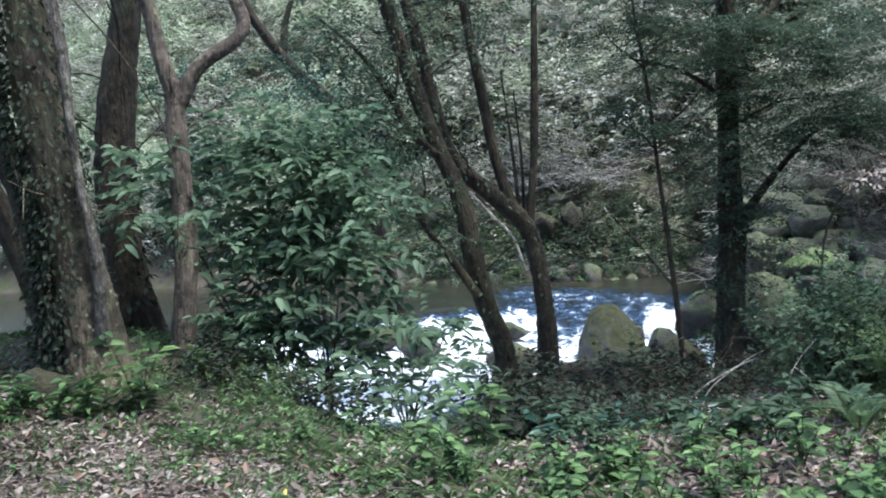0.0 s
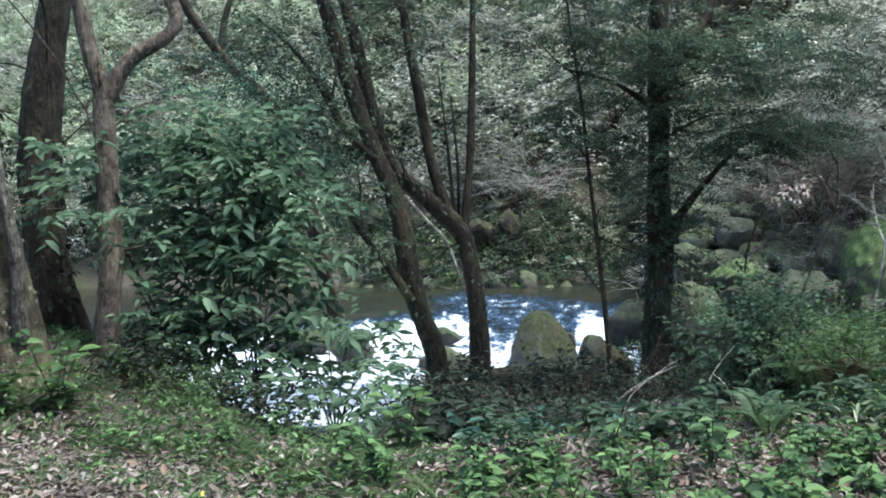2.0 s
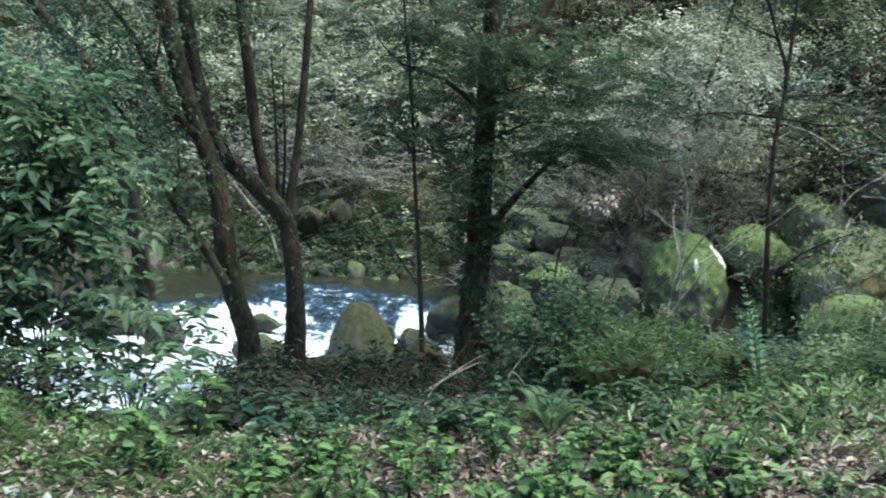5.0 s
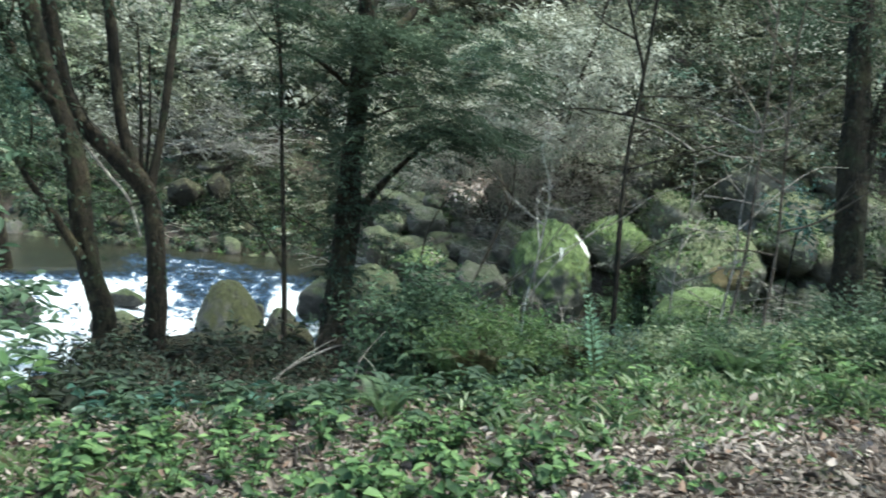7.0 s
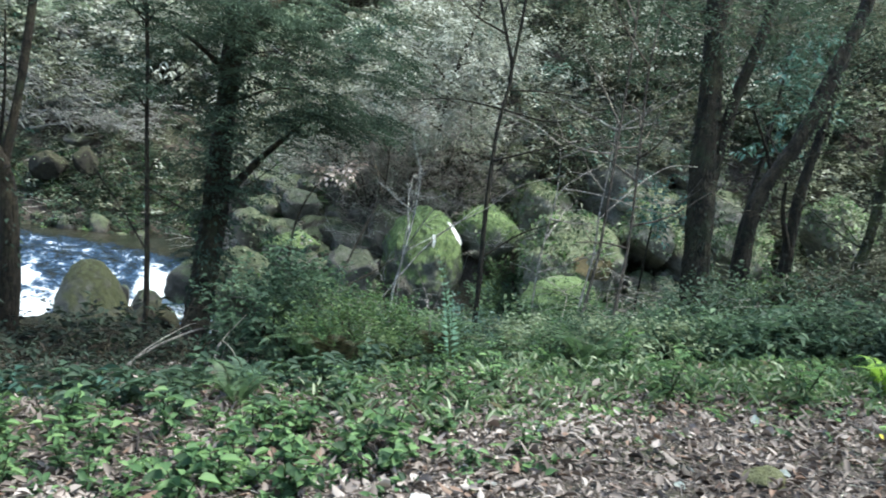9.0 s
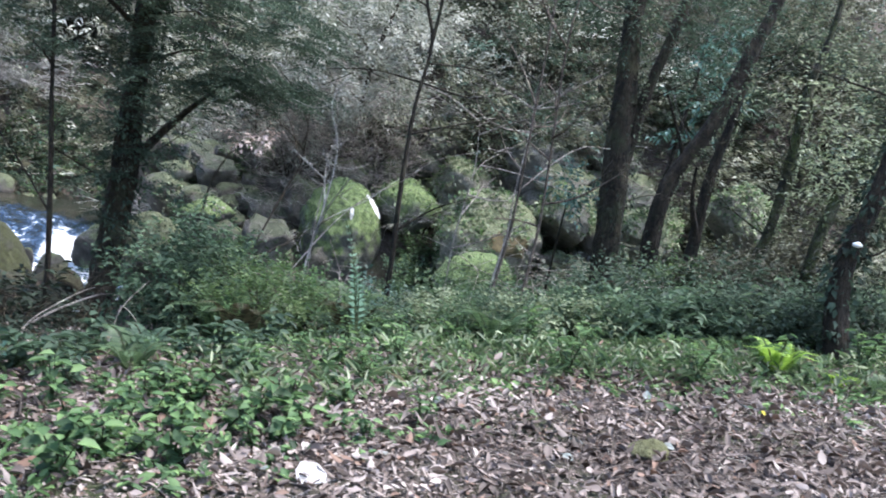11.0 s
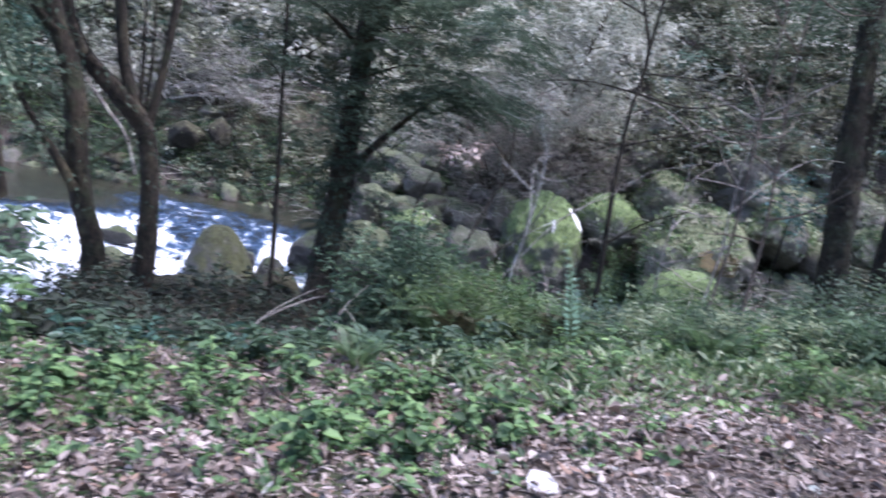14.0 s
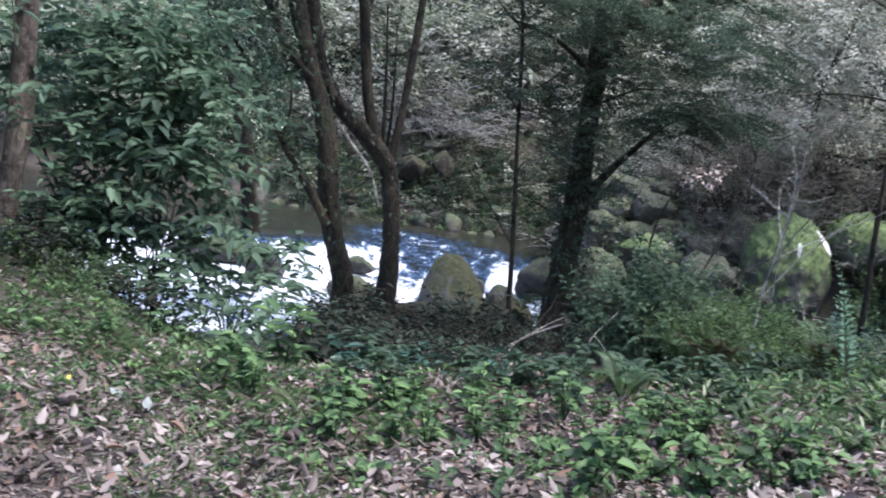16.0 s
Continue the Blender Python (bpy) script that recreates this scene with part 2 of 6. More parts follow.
    M["boulder_olive"] = rock_mat("olive_moss_stone", (0.03, 0.03, 0.026), (0.13, 0.128, 0.115), 0.56, (0.022, 0.025, 0.012), (0.066, 0.072, 0.03))
    M["boulder_bright"] = rock_mat("thick_moss_stone", (0.05, 0.05, 0.043), (0.22, 0.22, 0.19), 0.8, (0.068, 0.098, 0.042), (0.225, 0.3, 0.115))
    # brown mossy stone, its colour taken darker to include shade
    M["boulder_shade"] = rock_mat("shaded_brown_moss_stone", (0.016, 0.014, 0.011), (0.06, 0.053, 0.042), 0.5, (0.02, 0.02, 0.011), (0.062, 0.058, 0.03))
    M["boulder_gold"] = rock_mat("yellow_moss_stone", (0.05, 0.046, 0.036), (0.16, 0.15, 0.12), 0.75, (0.055, 0.056, 0.026), (0.165, 0.165, 0.075))
    M["boulder_bare"] = rock_mat("bare_stone", (0.055, 0.051, 0.045), (0.23, 0.215, 0.195), 0.16, (0.034, 0.04, 0.025), (0.1, 0.112, 0.072))
    m = Mat("single_dead_leaf", 0.6)
    info = m.nt.nodes.new("ShaderNodeObjectInfo")
    m.colour(m.mix(m.ramp(m.noise(30, 5), [(0.4, (0.0,)), (0.7, (0.4,))]), m.ramp(info.outputs["Random"], [(0.1, (0.06, 0.04, 0.03)), (0.45, (0.17, 0.12, 0.1)), (0.75, (0.27, 0.225, 0.2)), (0.88, (0.19, 0.215, 0.2))]), (0.06, 0.04, 0.03)))
    M["single_leaf"] = m.m
    m = Mat("paper", 0.8)
    m.colour(m.ramp(m.noise(14, 5), [(0.3, (0.5, 0.48, 0.47)), (0.7, (0.68, 0.66, 0.65))]))
    M["paper"] = m.m
    m = Mat("yellowed_leaf", 0.6)
    m.colour(m.ramp(m.noise(30, 5), [(0.3, (0.36, 0.3, 0.03)), (0.7, (0.6, 0.52, 0.08))]))
    M["yellowed"] = m.m
    m = Mat("white_scar", 0.7)
    m.colour(m.ramp(m.noise(20, 5), [(0.3, (0.5, 0.5, 0.46)), (0.7, (0.85, 0.85, 0.82))]))
    M["white"] = m.m
    m = Mat("ochre_moss", 0.9)
    m.colour(m.ramp(m.noise(18, 6), [(0.3, (0.055, 0.043, 0.022)), (0.7, (0.13, 0.103, 0.05))]))
    M["ochre"] = m.m


materials()

# === mesh helpers
rng = np.random.default_rng(7)


def ss(a, b, v):
    k = np.clip((v - a) / (b - a), 0, 1)
    return k * k * (3 - 2 * k)


WAVES = [(rng.uniform(-1, 1, 2), rng.uniform(0, 6.28)) for _ in range(24)]


def rough(x, y, scale):
    """Smooth uneven values between about -1 and 1."""
    v = 0
    for i, (d, p) in enumerate(WAVES):
        f = scale * (0.6 + 0.12 * i)
        v = v + np.sin((x * d[0] + y * d[1]) * f * 2.2 + p) / (1 + 0.1 * i)
    return v / 5.0


def mesh_of(name, verts, faces, smooth=False):
    """A mesh from an array of places and an array of faces (all of one size)."""
    verts, faces = np.asarray(verts, np.float32), np.asarray(faces, np.int32)
    me = bpy.data.meshes.new(name)
    n, k = faces.shape
    me.vertices.add(len(verts))
    me.vertices.foreach_set("co", verts.ravel())
    me.loops.add(n * k)
    me.loops.foreach_set("vertex_index", faces.ravel())
    me.polygons.add(n)
    me.polygons.foreach_set("loop_start", np.arange(0, n * k, k, dtype=np.int32))
    if smooth:
        me.polygons.foreach_set("use_smooth", np.ones(n, bool))
    me.update(calc_edges=True)
    return me


def thing(name, at, label, category, group="", kind=""):
    ob = new(name)
    ob.location = at
    ob.empty_display_size = 0.2
    return tagged(ob, label, category, group, kind)


def part(name, me, material, parent=None, label="", kind="", smooth=True):
    """Links a mesh whose places are given in the world as one object, under parent where given."""
    if isinstance(me, bmesh.types.BMesh):
        bm, me = me, bpy.data.meshes.new(name)
        bm.to_mesh(me)
        bm.free()
        if smooth:
            me.polygons.foreach_set("use_smooth", np.ones(len(me.polygons), bool))
    ob = new(name, me)
    me.materials.append(material)
    if parent:
        base, up = Vector(parent.location), parent.parent
        while up:
            base, up = base + Vector(up.location), up.parent
        me.transform(Matrix.Translation(-base))
        ob.parent = parent
    if label or kind:
        tagged(ob, label, kind=kind)
    return ob


def curve_points(pts, step=0.12):
    """A smooth line through the points, with equal steps."""
    p = np.array(pts, float)
    if len(p) == 2:
        p = np.vstack([p[0], (p[0] + p[1]) / 2, p[1]])
    q = np.vstack([2 * p[0] - p[1], p, 2 * p[-1] - p[-2]])
    out = []
    for i in range(1, len(q) - 2):
        n = max(2, int(np.linalg.norm(q[i + 1] - q[i]) / step))
        t = np.linspace(0, 1, n, endpoint=False)[:, None]
        a, b, c, d = q[i - 1:i + 3]
        out.append(0.5 * (2 * b + (c - a) * t + (2 * a - 5 * b + 4 * c - d) * t ** 2 + (3 * b - a - 3 * c + d) * t ** 3))
    return np.vstack(out + [p[-1:]])


def tube(pts, r0, r1, sides=10, step=0.12, flare=0.0, wobble=0.08, grow=1.0):
    """A tapered limb along the points: places and four-sided faces."""
    c = curve_points(pts, step)
    n = len(c)
    k = np.linspace(0, 1, n)
    r = r0 + (r1 - r0) * k ** grow
    d = np.concatenate([[0], np.cumsum(np.linalg.norm(np.diff(c, axis=0), axis=1))])
    r = r * (1 + flare * np.exp(-d / 0.35))
    tan = np.gradient(c, axis=0)
    tan /= np.linalg.norm(tan, axis=1)[:, None] + 1e-9
    ref = np.array([1.0, 0, 0]) if abs(tan[0][0]) < 0.8 else np.array([0, 1.0, 0])
    u = np.cross(tan, ref)
    u /= np.linalg.norm(u, axis=1)[:, None] + 1e-9
    v = np.cross(tan, u)
    a = np.linspace(0, 2 * np.pi, sides, endpoint=False)
    ph = rng.uniform(0, 6, 3)
    lump = 1 + wobble * (np.sin(3 * a[None] + ph[0] + d[:, None] * 1.3) + np.sin(2 * a[None] - d[:, None] * 2.1 + ph[1]) + 0.6 * np.sin(5 * a[None] + d[:, None] * 5 + ph[2]))
    if sides > 8:
        lump = lump + rng.normal(0, 0.028, lump.shape)
    rr = (r[:, None] * lump)[..., None]
    vs = c[:, None] + rr * (np.cos(a)[None, :, None] * u[:, None] + np.sin(a)[None, :, None] * v[:, None])
    i, j = np.meshgrid(np.arange(n - 1), np.arange(sides), indexing="ij")
    j2 = (j + 1) % sides
    f = np.stack([i * sides + j, i * sides + j2, (i + 1) * sides + j2, (i + 1) * sides + j], -1).reshape(-1, 4)
    return vs.reshape(-1, 3), f


def join(pieces):
    vs, fs, o = [], [], 0
    for v, f in pieces:
        vs.append(v)
        fs.append(f + o)
        o += len(v)
    return np.vstack(vs), np.vstack(fs)


def unit(v):
    return v / (np.linalg.norm(v, axis=-1, keepdims=True) + 1e-9)


def leaves(at, way, length, width, full=False, droop=0.25, crumple=0.0):
    """Leaves at places, pointing along way: folded along the middle, pointed. full: with rounder sides."""
    n = len(at)
    way = unit(way)
    side = unit(np.cross(way, np.array([0, 0, 1.0]) + rng.normal(0, 0.35, (n, 3))))
    up = np.cross(side, way)
    L, W = np.broadcast_to(length, n)[:, None], np.broadcast_to(width, n)[:, None]
    fold = (0.16 + crumple * rng.normal(0, 1, (n, 1))) * W
    if crumple:
        droop = droop + crumple * rng.normal(0, 0.9, (n, 1))
    tip = at + way * L - np.array([0, 0, 1.0]) * L * droop
    if not full:
        mid = at + way * L * 0.45
        vs = np.stack([at, mid + side * W * 0.5 + up * fold, tip, mid - side * W * 0.5 + up * fold], 1)
        f = np.array([[0, 1, 2], [0, 2, 3]])
        k = 4
    else:
        m1, m2 = at + way * L * 0.3, at + way * L * 0.65 - np.array([0, 0, 1.0]) * L * droop * 0.35
        vs = np.stack([at, m1 + side * W * 0.46 + up * fold, m2 + side * W * 0.4 + up * fold, tip, m2 - side * W * 0.4 + up * fold, m1 - side * W * 0.46 + up * fold], 1)
        f = np.array([[0, 1, 2], [0, 2, 3], [0, 3, 4], [0, 4, 5]])
        k = 6
    fs = (np.arange(n)[:, None, None] * k + f[None]).reshape(-1, 3)
    return vs.reshape(-1, 3), fs


def sprays(centres, out, per, reach, length, width, full=False, droop=0.25, flat=0.5):
    """Leafy twigs: from each centre, leaves in pairs along a short twig that points out."""
    n = len(centres)
    way = unit(out + rng.normal(0, 0.45, (n, 3)) * np.array([1, 1, flat]))
    k = np.tile(np.linspace(0, 1, per), n)
    c, w = np.repeat(centres, per, 0), np.repeat(way, per, 0)
    at = c + w * (k * reach)[:, None] + rng.normal(0, 0.02, (n * per, 3))
    sgn = np.tile(np.where(np.arange(per) % 2, 1.0, -1.0), n)[:, None]
    side = unit(np.cross(w, np.array([0, 0, 1.0]))) * sgn
    d = unit(w * 0.55 + side * 0.8 + rng.normal(0, 0.28, (n * per, 3)))
    s = rng.uniform(0.65, 1.2, n * per)
    return leaves(at, d, length * s, width * s, full, droop)


def blob(n, centre, radii, shell=0.55):
    """Random places in an ellipsoid, more of them towards its skin, and the way out."""
    d = unit(rng.normal(0, 1, (n, 3)))
    r = shell + (1 - shell) * rng.random(n) ** 0.6
    r = np.where(rng.random(n) < 0.25, r * rng.random(n), r)
    lump = 1 + 0.22 * np.sin(d[:, 0] * 4 + d[:, 2] * 5 + centre[0]) + 0.18 * np.sin(d[:, 1] * 6 + d[:, 0] * 3 + centre[1])
    return np.array(centre) + d * (r * lump)[:, None] * np.array(radii), d


# === the lie of the land
def line(x, *pairs):
    return np.interp(x, [p[0] for p in pairs], [p[1] for p in pairs])


def bank_edge(x):
    return line(x, (-30, 14), (-10, 12), (-6, 10.6), (-3.6, 9.4), (-2.2, 7.6), (-1, 6.0), (1, 5.8), (4, 5.7), (6.5, 5.2), (10, 4.4), (20, 3))


def near_shore(x):
    return line(x, (-40, 28), (-14, 17), (-8, 13.6), (-4, 11.8), (-1, 11.9), (0.1, 13.7), (1, 14.6), (2.5, 14.8), (4, 12.6), (6, 10.6), (9, 9.6), (14, 8.6), (30, 6))


def far_shore(x):
    return line(x, (-60, 50), (-20, 31), (-12, 29), (-4, 27), (0, 25), (3, 24.3), (6, 24.8), (10, 22), (30, 15))


def pits(x, y):
    """Hollows between the boulders."""
    return sum(np.exp(-((x - a) ** 2 + (y - b) ** 2) / (r * r)) for a, b, r in ((9.55, 10.55, 0.45), (10.15, 7.6, 0.4), (10.35, 6.9, 0.35), (9.9, 13.2, 0.4)))


def land(x, y):
    """Height of the ground."""
    x, y = np.asarray(x, float), np.asarray(y, float)
    xs = np.where(x < -1, -1 + (x + 1) * 0.1, np.where(x > 8, 8 + (x - 8) * 0.3, x))
    path = 0.075 * (xs - 0.4) - 0.044 * (np.minimum(y, 6) + 0.2)
    path = path + 0.7 * np.exp(-((x + 5.2) ** 2 / 4.5 + (y - 8.9) ** 2 / 2.0)) + np.where(y < -4, (-4 - y) * 0.22, 0)
    e, s = bank_edge(x), near_shore(x)
    foot = line(x, (3, -1.75), (4.5, -1.2), (6, -0.9), (9, -0.35), (14, 0.6), (30, 2))
    k = np.clip((y - e) / (s - e), 0, 1)
    low = np.maximum(foot - 0.16 * np.maximum(y - s, 0), -2.4)
    z = np.where(y < s, path + (foot - path) * (1.25 * k - 0.25 * k * k), low)
    far = -1.5 + 0.82 * (y - far_shore(x))
    far = np.where(far > 22, 22 + (far - 22) * 0.25, far)
    db = np.minimum((x - (4.3 + (y - 13) * 0.13)) * 0.95, (y - line(x, (4, 14.2), (7, 13.3), (9, 12.2), (12, 10.8), (16, 9), (40, 2))) * 0.9)
    hill = line(x, (4, -1.4), (6, -0.9), (9, -0.25), (14, 0.8), (30, 2)) + np.where(db > 2, 0.5 + 0.85 * db, np.where(db > 0, 1.1 * db, 2 * db))
    hill = np.where(hill > 15, 15 + (hill - 15) * 0.25, hill)
    pile = line(y, (11.5, -2.2), (12.6, -1.1), (13.3, -0.5), (14.3, 0.15), (15.2, 0.8), (16.2, 0.9), (18, -1.5)) - 3 * (1 - ss(3.9, 4.6, x - 0.1 * (y - 14))) - 3 * ss(6.5, 9, x)
    z = np.maximum(np.maximum(z, pile), np.maximum(far, hill))
    bumpy = ss(4, 9, y) + 0.25
    return z - 0.9 * pits(x, y) + 0.05 * rough(x, y, 1.6) * bumpy + 0.12 * rough(x + 9, y - 4, 0.5) * ss(6, 12, y)


def graded(lo, hi, a, b, fine, grow=1.18):
    mid = list(np.arange(a, b + 1e-6, fine))
    up, d = [b], fine
    while up[-1] < hi:
        d *= grow
        up.append(up[-1] + d)
    dn, d = [a], fine
    while dn[-1] > lo:
        d *= grow
        dn.append(dn[-1] - d)
    return np.array(dn[:0:-1] + mid + up[1:])


def sheet(gx, gy, height):
    X, Y = np.meshgrid(gx, gy)
    v = np.stack([X, Y, height(X, Y)], -1).reshape(-1, 3)
    w = len(gx)
    i, j = np.meshgrid(np.arange(len(gy) - 1), np.arange(w - 1), indexing="ij")
    q = i * w + j
    return v, np.stack([q, q + 1, q + w + 1, q + w], -1).reshape(-1, 4)


def build_ground():
    v, f = sheet(graded(-420, 420, -9, 15, 0.16), graded(-300, 500, -2, 17, 0.16), land)
    ob = part("ground", mesh_of("ground", v, f, True), M["ground"])
    return tagged(ob, "brown forest floor sloping down to a stream", "ground", kind="structure")


GROUND = build_ground()


# === the stream
def weir(x):
    return line(x, (-30, 16.5), (-6, 17), (-2, 18.2), (0.5, 19.2), (2.5, 17.6), (4, 16))


def water_level(x, y):
    k = ss(-0.5, 2.0, y - weir(x))
    broken = aeration(x, y)
    return -1.62 + 0.42 * k + broken * (0.13 * rough(x, y, 2.2) + 0.09 * rough(y, x, 5.0) + 0.04 * rough(x + y, y, 11.0)) + 0.012 * rough(x, y, 4)


def aeration(x, y):
    d = y - weir(x)
    lower = ss(-7.5, -6, d) * (1 - ss(0.6 - 0.8 * ss(0.3, 1.5, x), 2.2 - 1.2 * ss(0.3, 1.5, x), d)) * ss(-8, -5, x) * 0.58 * (1 - 0.16 * ss(0.4, 1.3, x) * ss(-2.5, -1, d))
    riffle = ss(-0.2, 0.8, d) * (1 - ss(3.5, 6.5, d)) * ss(-1.2, 0.4, x) * 0.38
    chute = 0.75 * np.exp(-((x - 3.2) ** 2 / 0.5 + (y - 17.6) ** 2 / 3.5))
    edge = 0.6 * np.exp(-((x - 3.3) ** 2 / 0.5 + (y - 15.6) ** 2 / 0.8))
    return np.clip(np.maximum.reduce([lower, riffle, chute, edge]), 0, 0.8)


def build_water():
    gx, gy = graded(-60, 9, -8, 7, 0.09), graded(10, 52, 10, 25, 0.09)
    v, f = sheet(gx, gy, water_level)
    me = mesh_of("stream", v, f, True)
    at = me.attributes.new("aeration", "FLOAT", "POINT")
    at.data.foreach_set("value", aeration(v[:, 0], v[:, 1]).astype(np.float32))
    tagged(part("water", me, M["water"]), "fast clear stream with white rapids over stones", "stream", kind="structure")


build_water()

# === trees
def rooted(pts):
    """The points of a trunk, carried down into the ground."""
    x, y, z = pts[0]
    g = float(land(x, y)) - 0.15
    return [(x, y, g)] + list(pts) if z - g > 0.25 else [(x, y, g)] + list(pts[1:])


def crown_leaves(clumps, per, reach, length, width, droop=0.25, full=False, flat=0.5):
    out = []
    for centre, radii, n in clumps:
        c, d = blob(n, centre, radii)
        out.append(sprays(c, d, per, reach, length, width, full, droop, flat))
    return join(out)


def tree(name, label, trunk, r0, r1, bark, limbs=(), clumps=(), leaf="brush", size=(7, 0.3, 0.1, 0.045), flare=0.35, top=8.0, crown=True, twigs=0):
    """A tree: its trunk, each limb, and a crown of leafy twigs over it."""
    trunk = rooted(trunk)
    a, b = np.array(trunk[-2]), np.array(trunk[-1])
    d = unit(b - a)
    high = []
    if b[2] < top and crown:
        n = 4
        for i in range(1, n + 1):
            high.append(tuple(b + (d * 0.5 + np.array([0, 0, 0.6])) * (top - b[2]) * i / n + rng.normal(0, 0.12, 3)))
    t = thing(name, trunk[0], label, "tree")
    v, f = tube(trunk + high, r0, r1 * (0.35 if high else 1), 14, 0.1, flare)
    part("trunk", mesh_of("trunk", v, f, True), M[bark], t)
    for pts, a0, a1 in limbs:
        v, f = tube(pts, a0, a1, 9, 0.1, 0.15)
        part("limb", mesh_of("limb", v, f, True), M[bark], t)
    line_up = curve_points(trunk, 0.2)
    for i in range(twigs):
        q = line_up[int(len(line_up) * rng.uniform(0.3, 0.98))]
        a, L = rng.uniform(0, 6.28), rng.uniform(0.4, 1.3)
        e = q + np.array([math.cos(a), math.sin(a), rng.uniform(0.0, 0.9)]) * L
        tb = [tube([q, (q + e) / 2 + rng.normal(0, 0.06, 3), e], 0.014, 0.005, 5, 0.1, 0, 0)]
        for j in range(3):
            s = q + (e - q) * rng.uniform(0.3, 0.9)
            tb.append(tube([s, s + unit(e - q + rng.normal(0, 0.6, 3)) * L * 0.35], 0.007, 0.003, 4, 0.1, 0, 0))
        part("limb", mesh_of("limb", *join(tb), True), M[bark], t)
    clumps = list(clumps)
    if high:
        c = np.array(high[-1])
        for i in range(5):
            q = c + np.array([math.cos(i * 1.26) * 1.5, math.sin(i * 1.26) * 1.5, rng.uniform(-1.0, 0.4)])
            v, f = tube([high[-2], (np.array(high[-2]) + q) / 2 + np.array([0, 0, 0.25]), q], r1 * 0.3, 0.012, 6, 0.25)
            part("limb", mesh_of("limb", v, f, True), M[bark], t)
            clumps.append((q, (1.1, 1.1, 0.6), 32))
    if clumps:
        v, f = crown_leaves(clumps, *size)
        part("crown", mesh_of("crown", v, f), M[leaf], t, kind="stuff")
    return t


def feathery(t, tiers, leaf, size=0.6):
    """Drooping flat fronds: each a twig with side twigs that carry fine leaves in two rows."""
    ats, ways, lens = [], [], []
    for centre, radii, n in tiers:
        c, d = blob(n, centre, radii, 0.2)
        for p, o in zip(c, d):
            h = unit(np.array([o[0], o[1] - 0.25, 0.0]) + rng.normal(0, 0.3, 3) * np.array([1, 1, 0]))
            cross = np.array([-h[1], h[0], 0.0])
            L = size * rng.uniform(0.6, 1.3)
            for k in np.linspace(0.1, 1, 9):
                q = p + h * L * k - np.array([0, 0, 0.35 * L * k * k])
                for sgn in (1, -1):
                    w = unit(cross * sgn + h * 0.6 + np.array([0, 0, -0.25 + rng.normal(0, 0.12)]))
                    reach = L * 0.42 * (1.1 - k)
                    m = max(3, int(reach / 0.03))
                    u = np.linspace(0.1, 1, m)[:, None]
                    ats.append(q + w * reach * u + rng.normal(0, 0.006, (m, 3)))
                    side = unit(np.cross(w, np.array([0, 0, 1.0])))
                    ways.append(w * 0.6 + side * np.where(np.arange(m) % 2, 1.0, -1.0)[:, None] + rng.normal(0, 0.2, (m, 3)))
                    lens.append(rng.uniform(0.045, 0.075, m))
    s = np.concatenate(lens)
    v, f = leaves(np.vstack(ats), np.vstack(ways), s, s * 0.34, False, 0.25)
    part("drooping_foliage", mesh_of("drooping_foliage", v, f), M[leaf], t, "fine drooping sprays of dark leaves", "stuff")


def ivy(t, pts, r, n, leaf="shrub", size=0.075, side=None):
    """Climbing leaves on a trunk."""
    c = curve_points(rooted(pts), 0.05)
    i = rng.integers(0, len(c) - 1, n)
    a = rng.uniform(0, 6.28, n) if side is None else rng.normal(side, 0.5, n)
    o = np.stack([np.cos(a), np.sin(a), 0 * a], -1)
    s = rng.uniform(0.6, 1.25, n) * size
    v, f = leaves(c[i] + o * (r * rng.uniform(0.95, 1.25, n))[:, None], o * 0.6 + np.array([0, 0, -0.6]) + rng.normal(0, 0.4, (n, 3)), s, s * 0.6, False, 0.2)
    part("ivy", mesh_of("ivy", v, f), M[leaf], t, "climbing ivy leaves, some tinted for light and shade", "stuff")


RIGHT = []


def bracket_fungus(at, t):
    """A pale fungus knob on bark."""
    bm = bmesh.new()
    bmesh.ops.create_icosphere(bm, subdivisions=2, radius=1.0)
    for v in bm.verts:
        v.co = Vector((v.co.x * 0.055, v.co.y * 0.04, v.co.z * (0.022 if v.co.z < 0 else 0.034))) * (1 + 0.3 * noise.noise(v.co * 2.0)) + Vector(at)
    return part("bracket_fungus", bm, M["white"], t, "white bracket fungus")


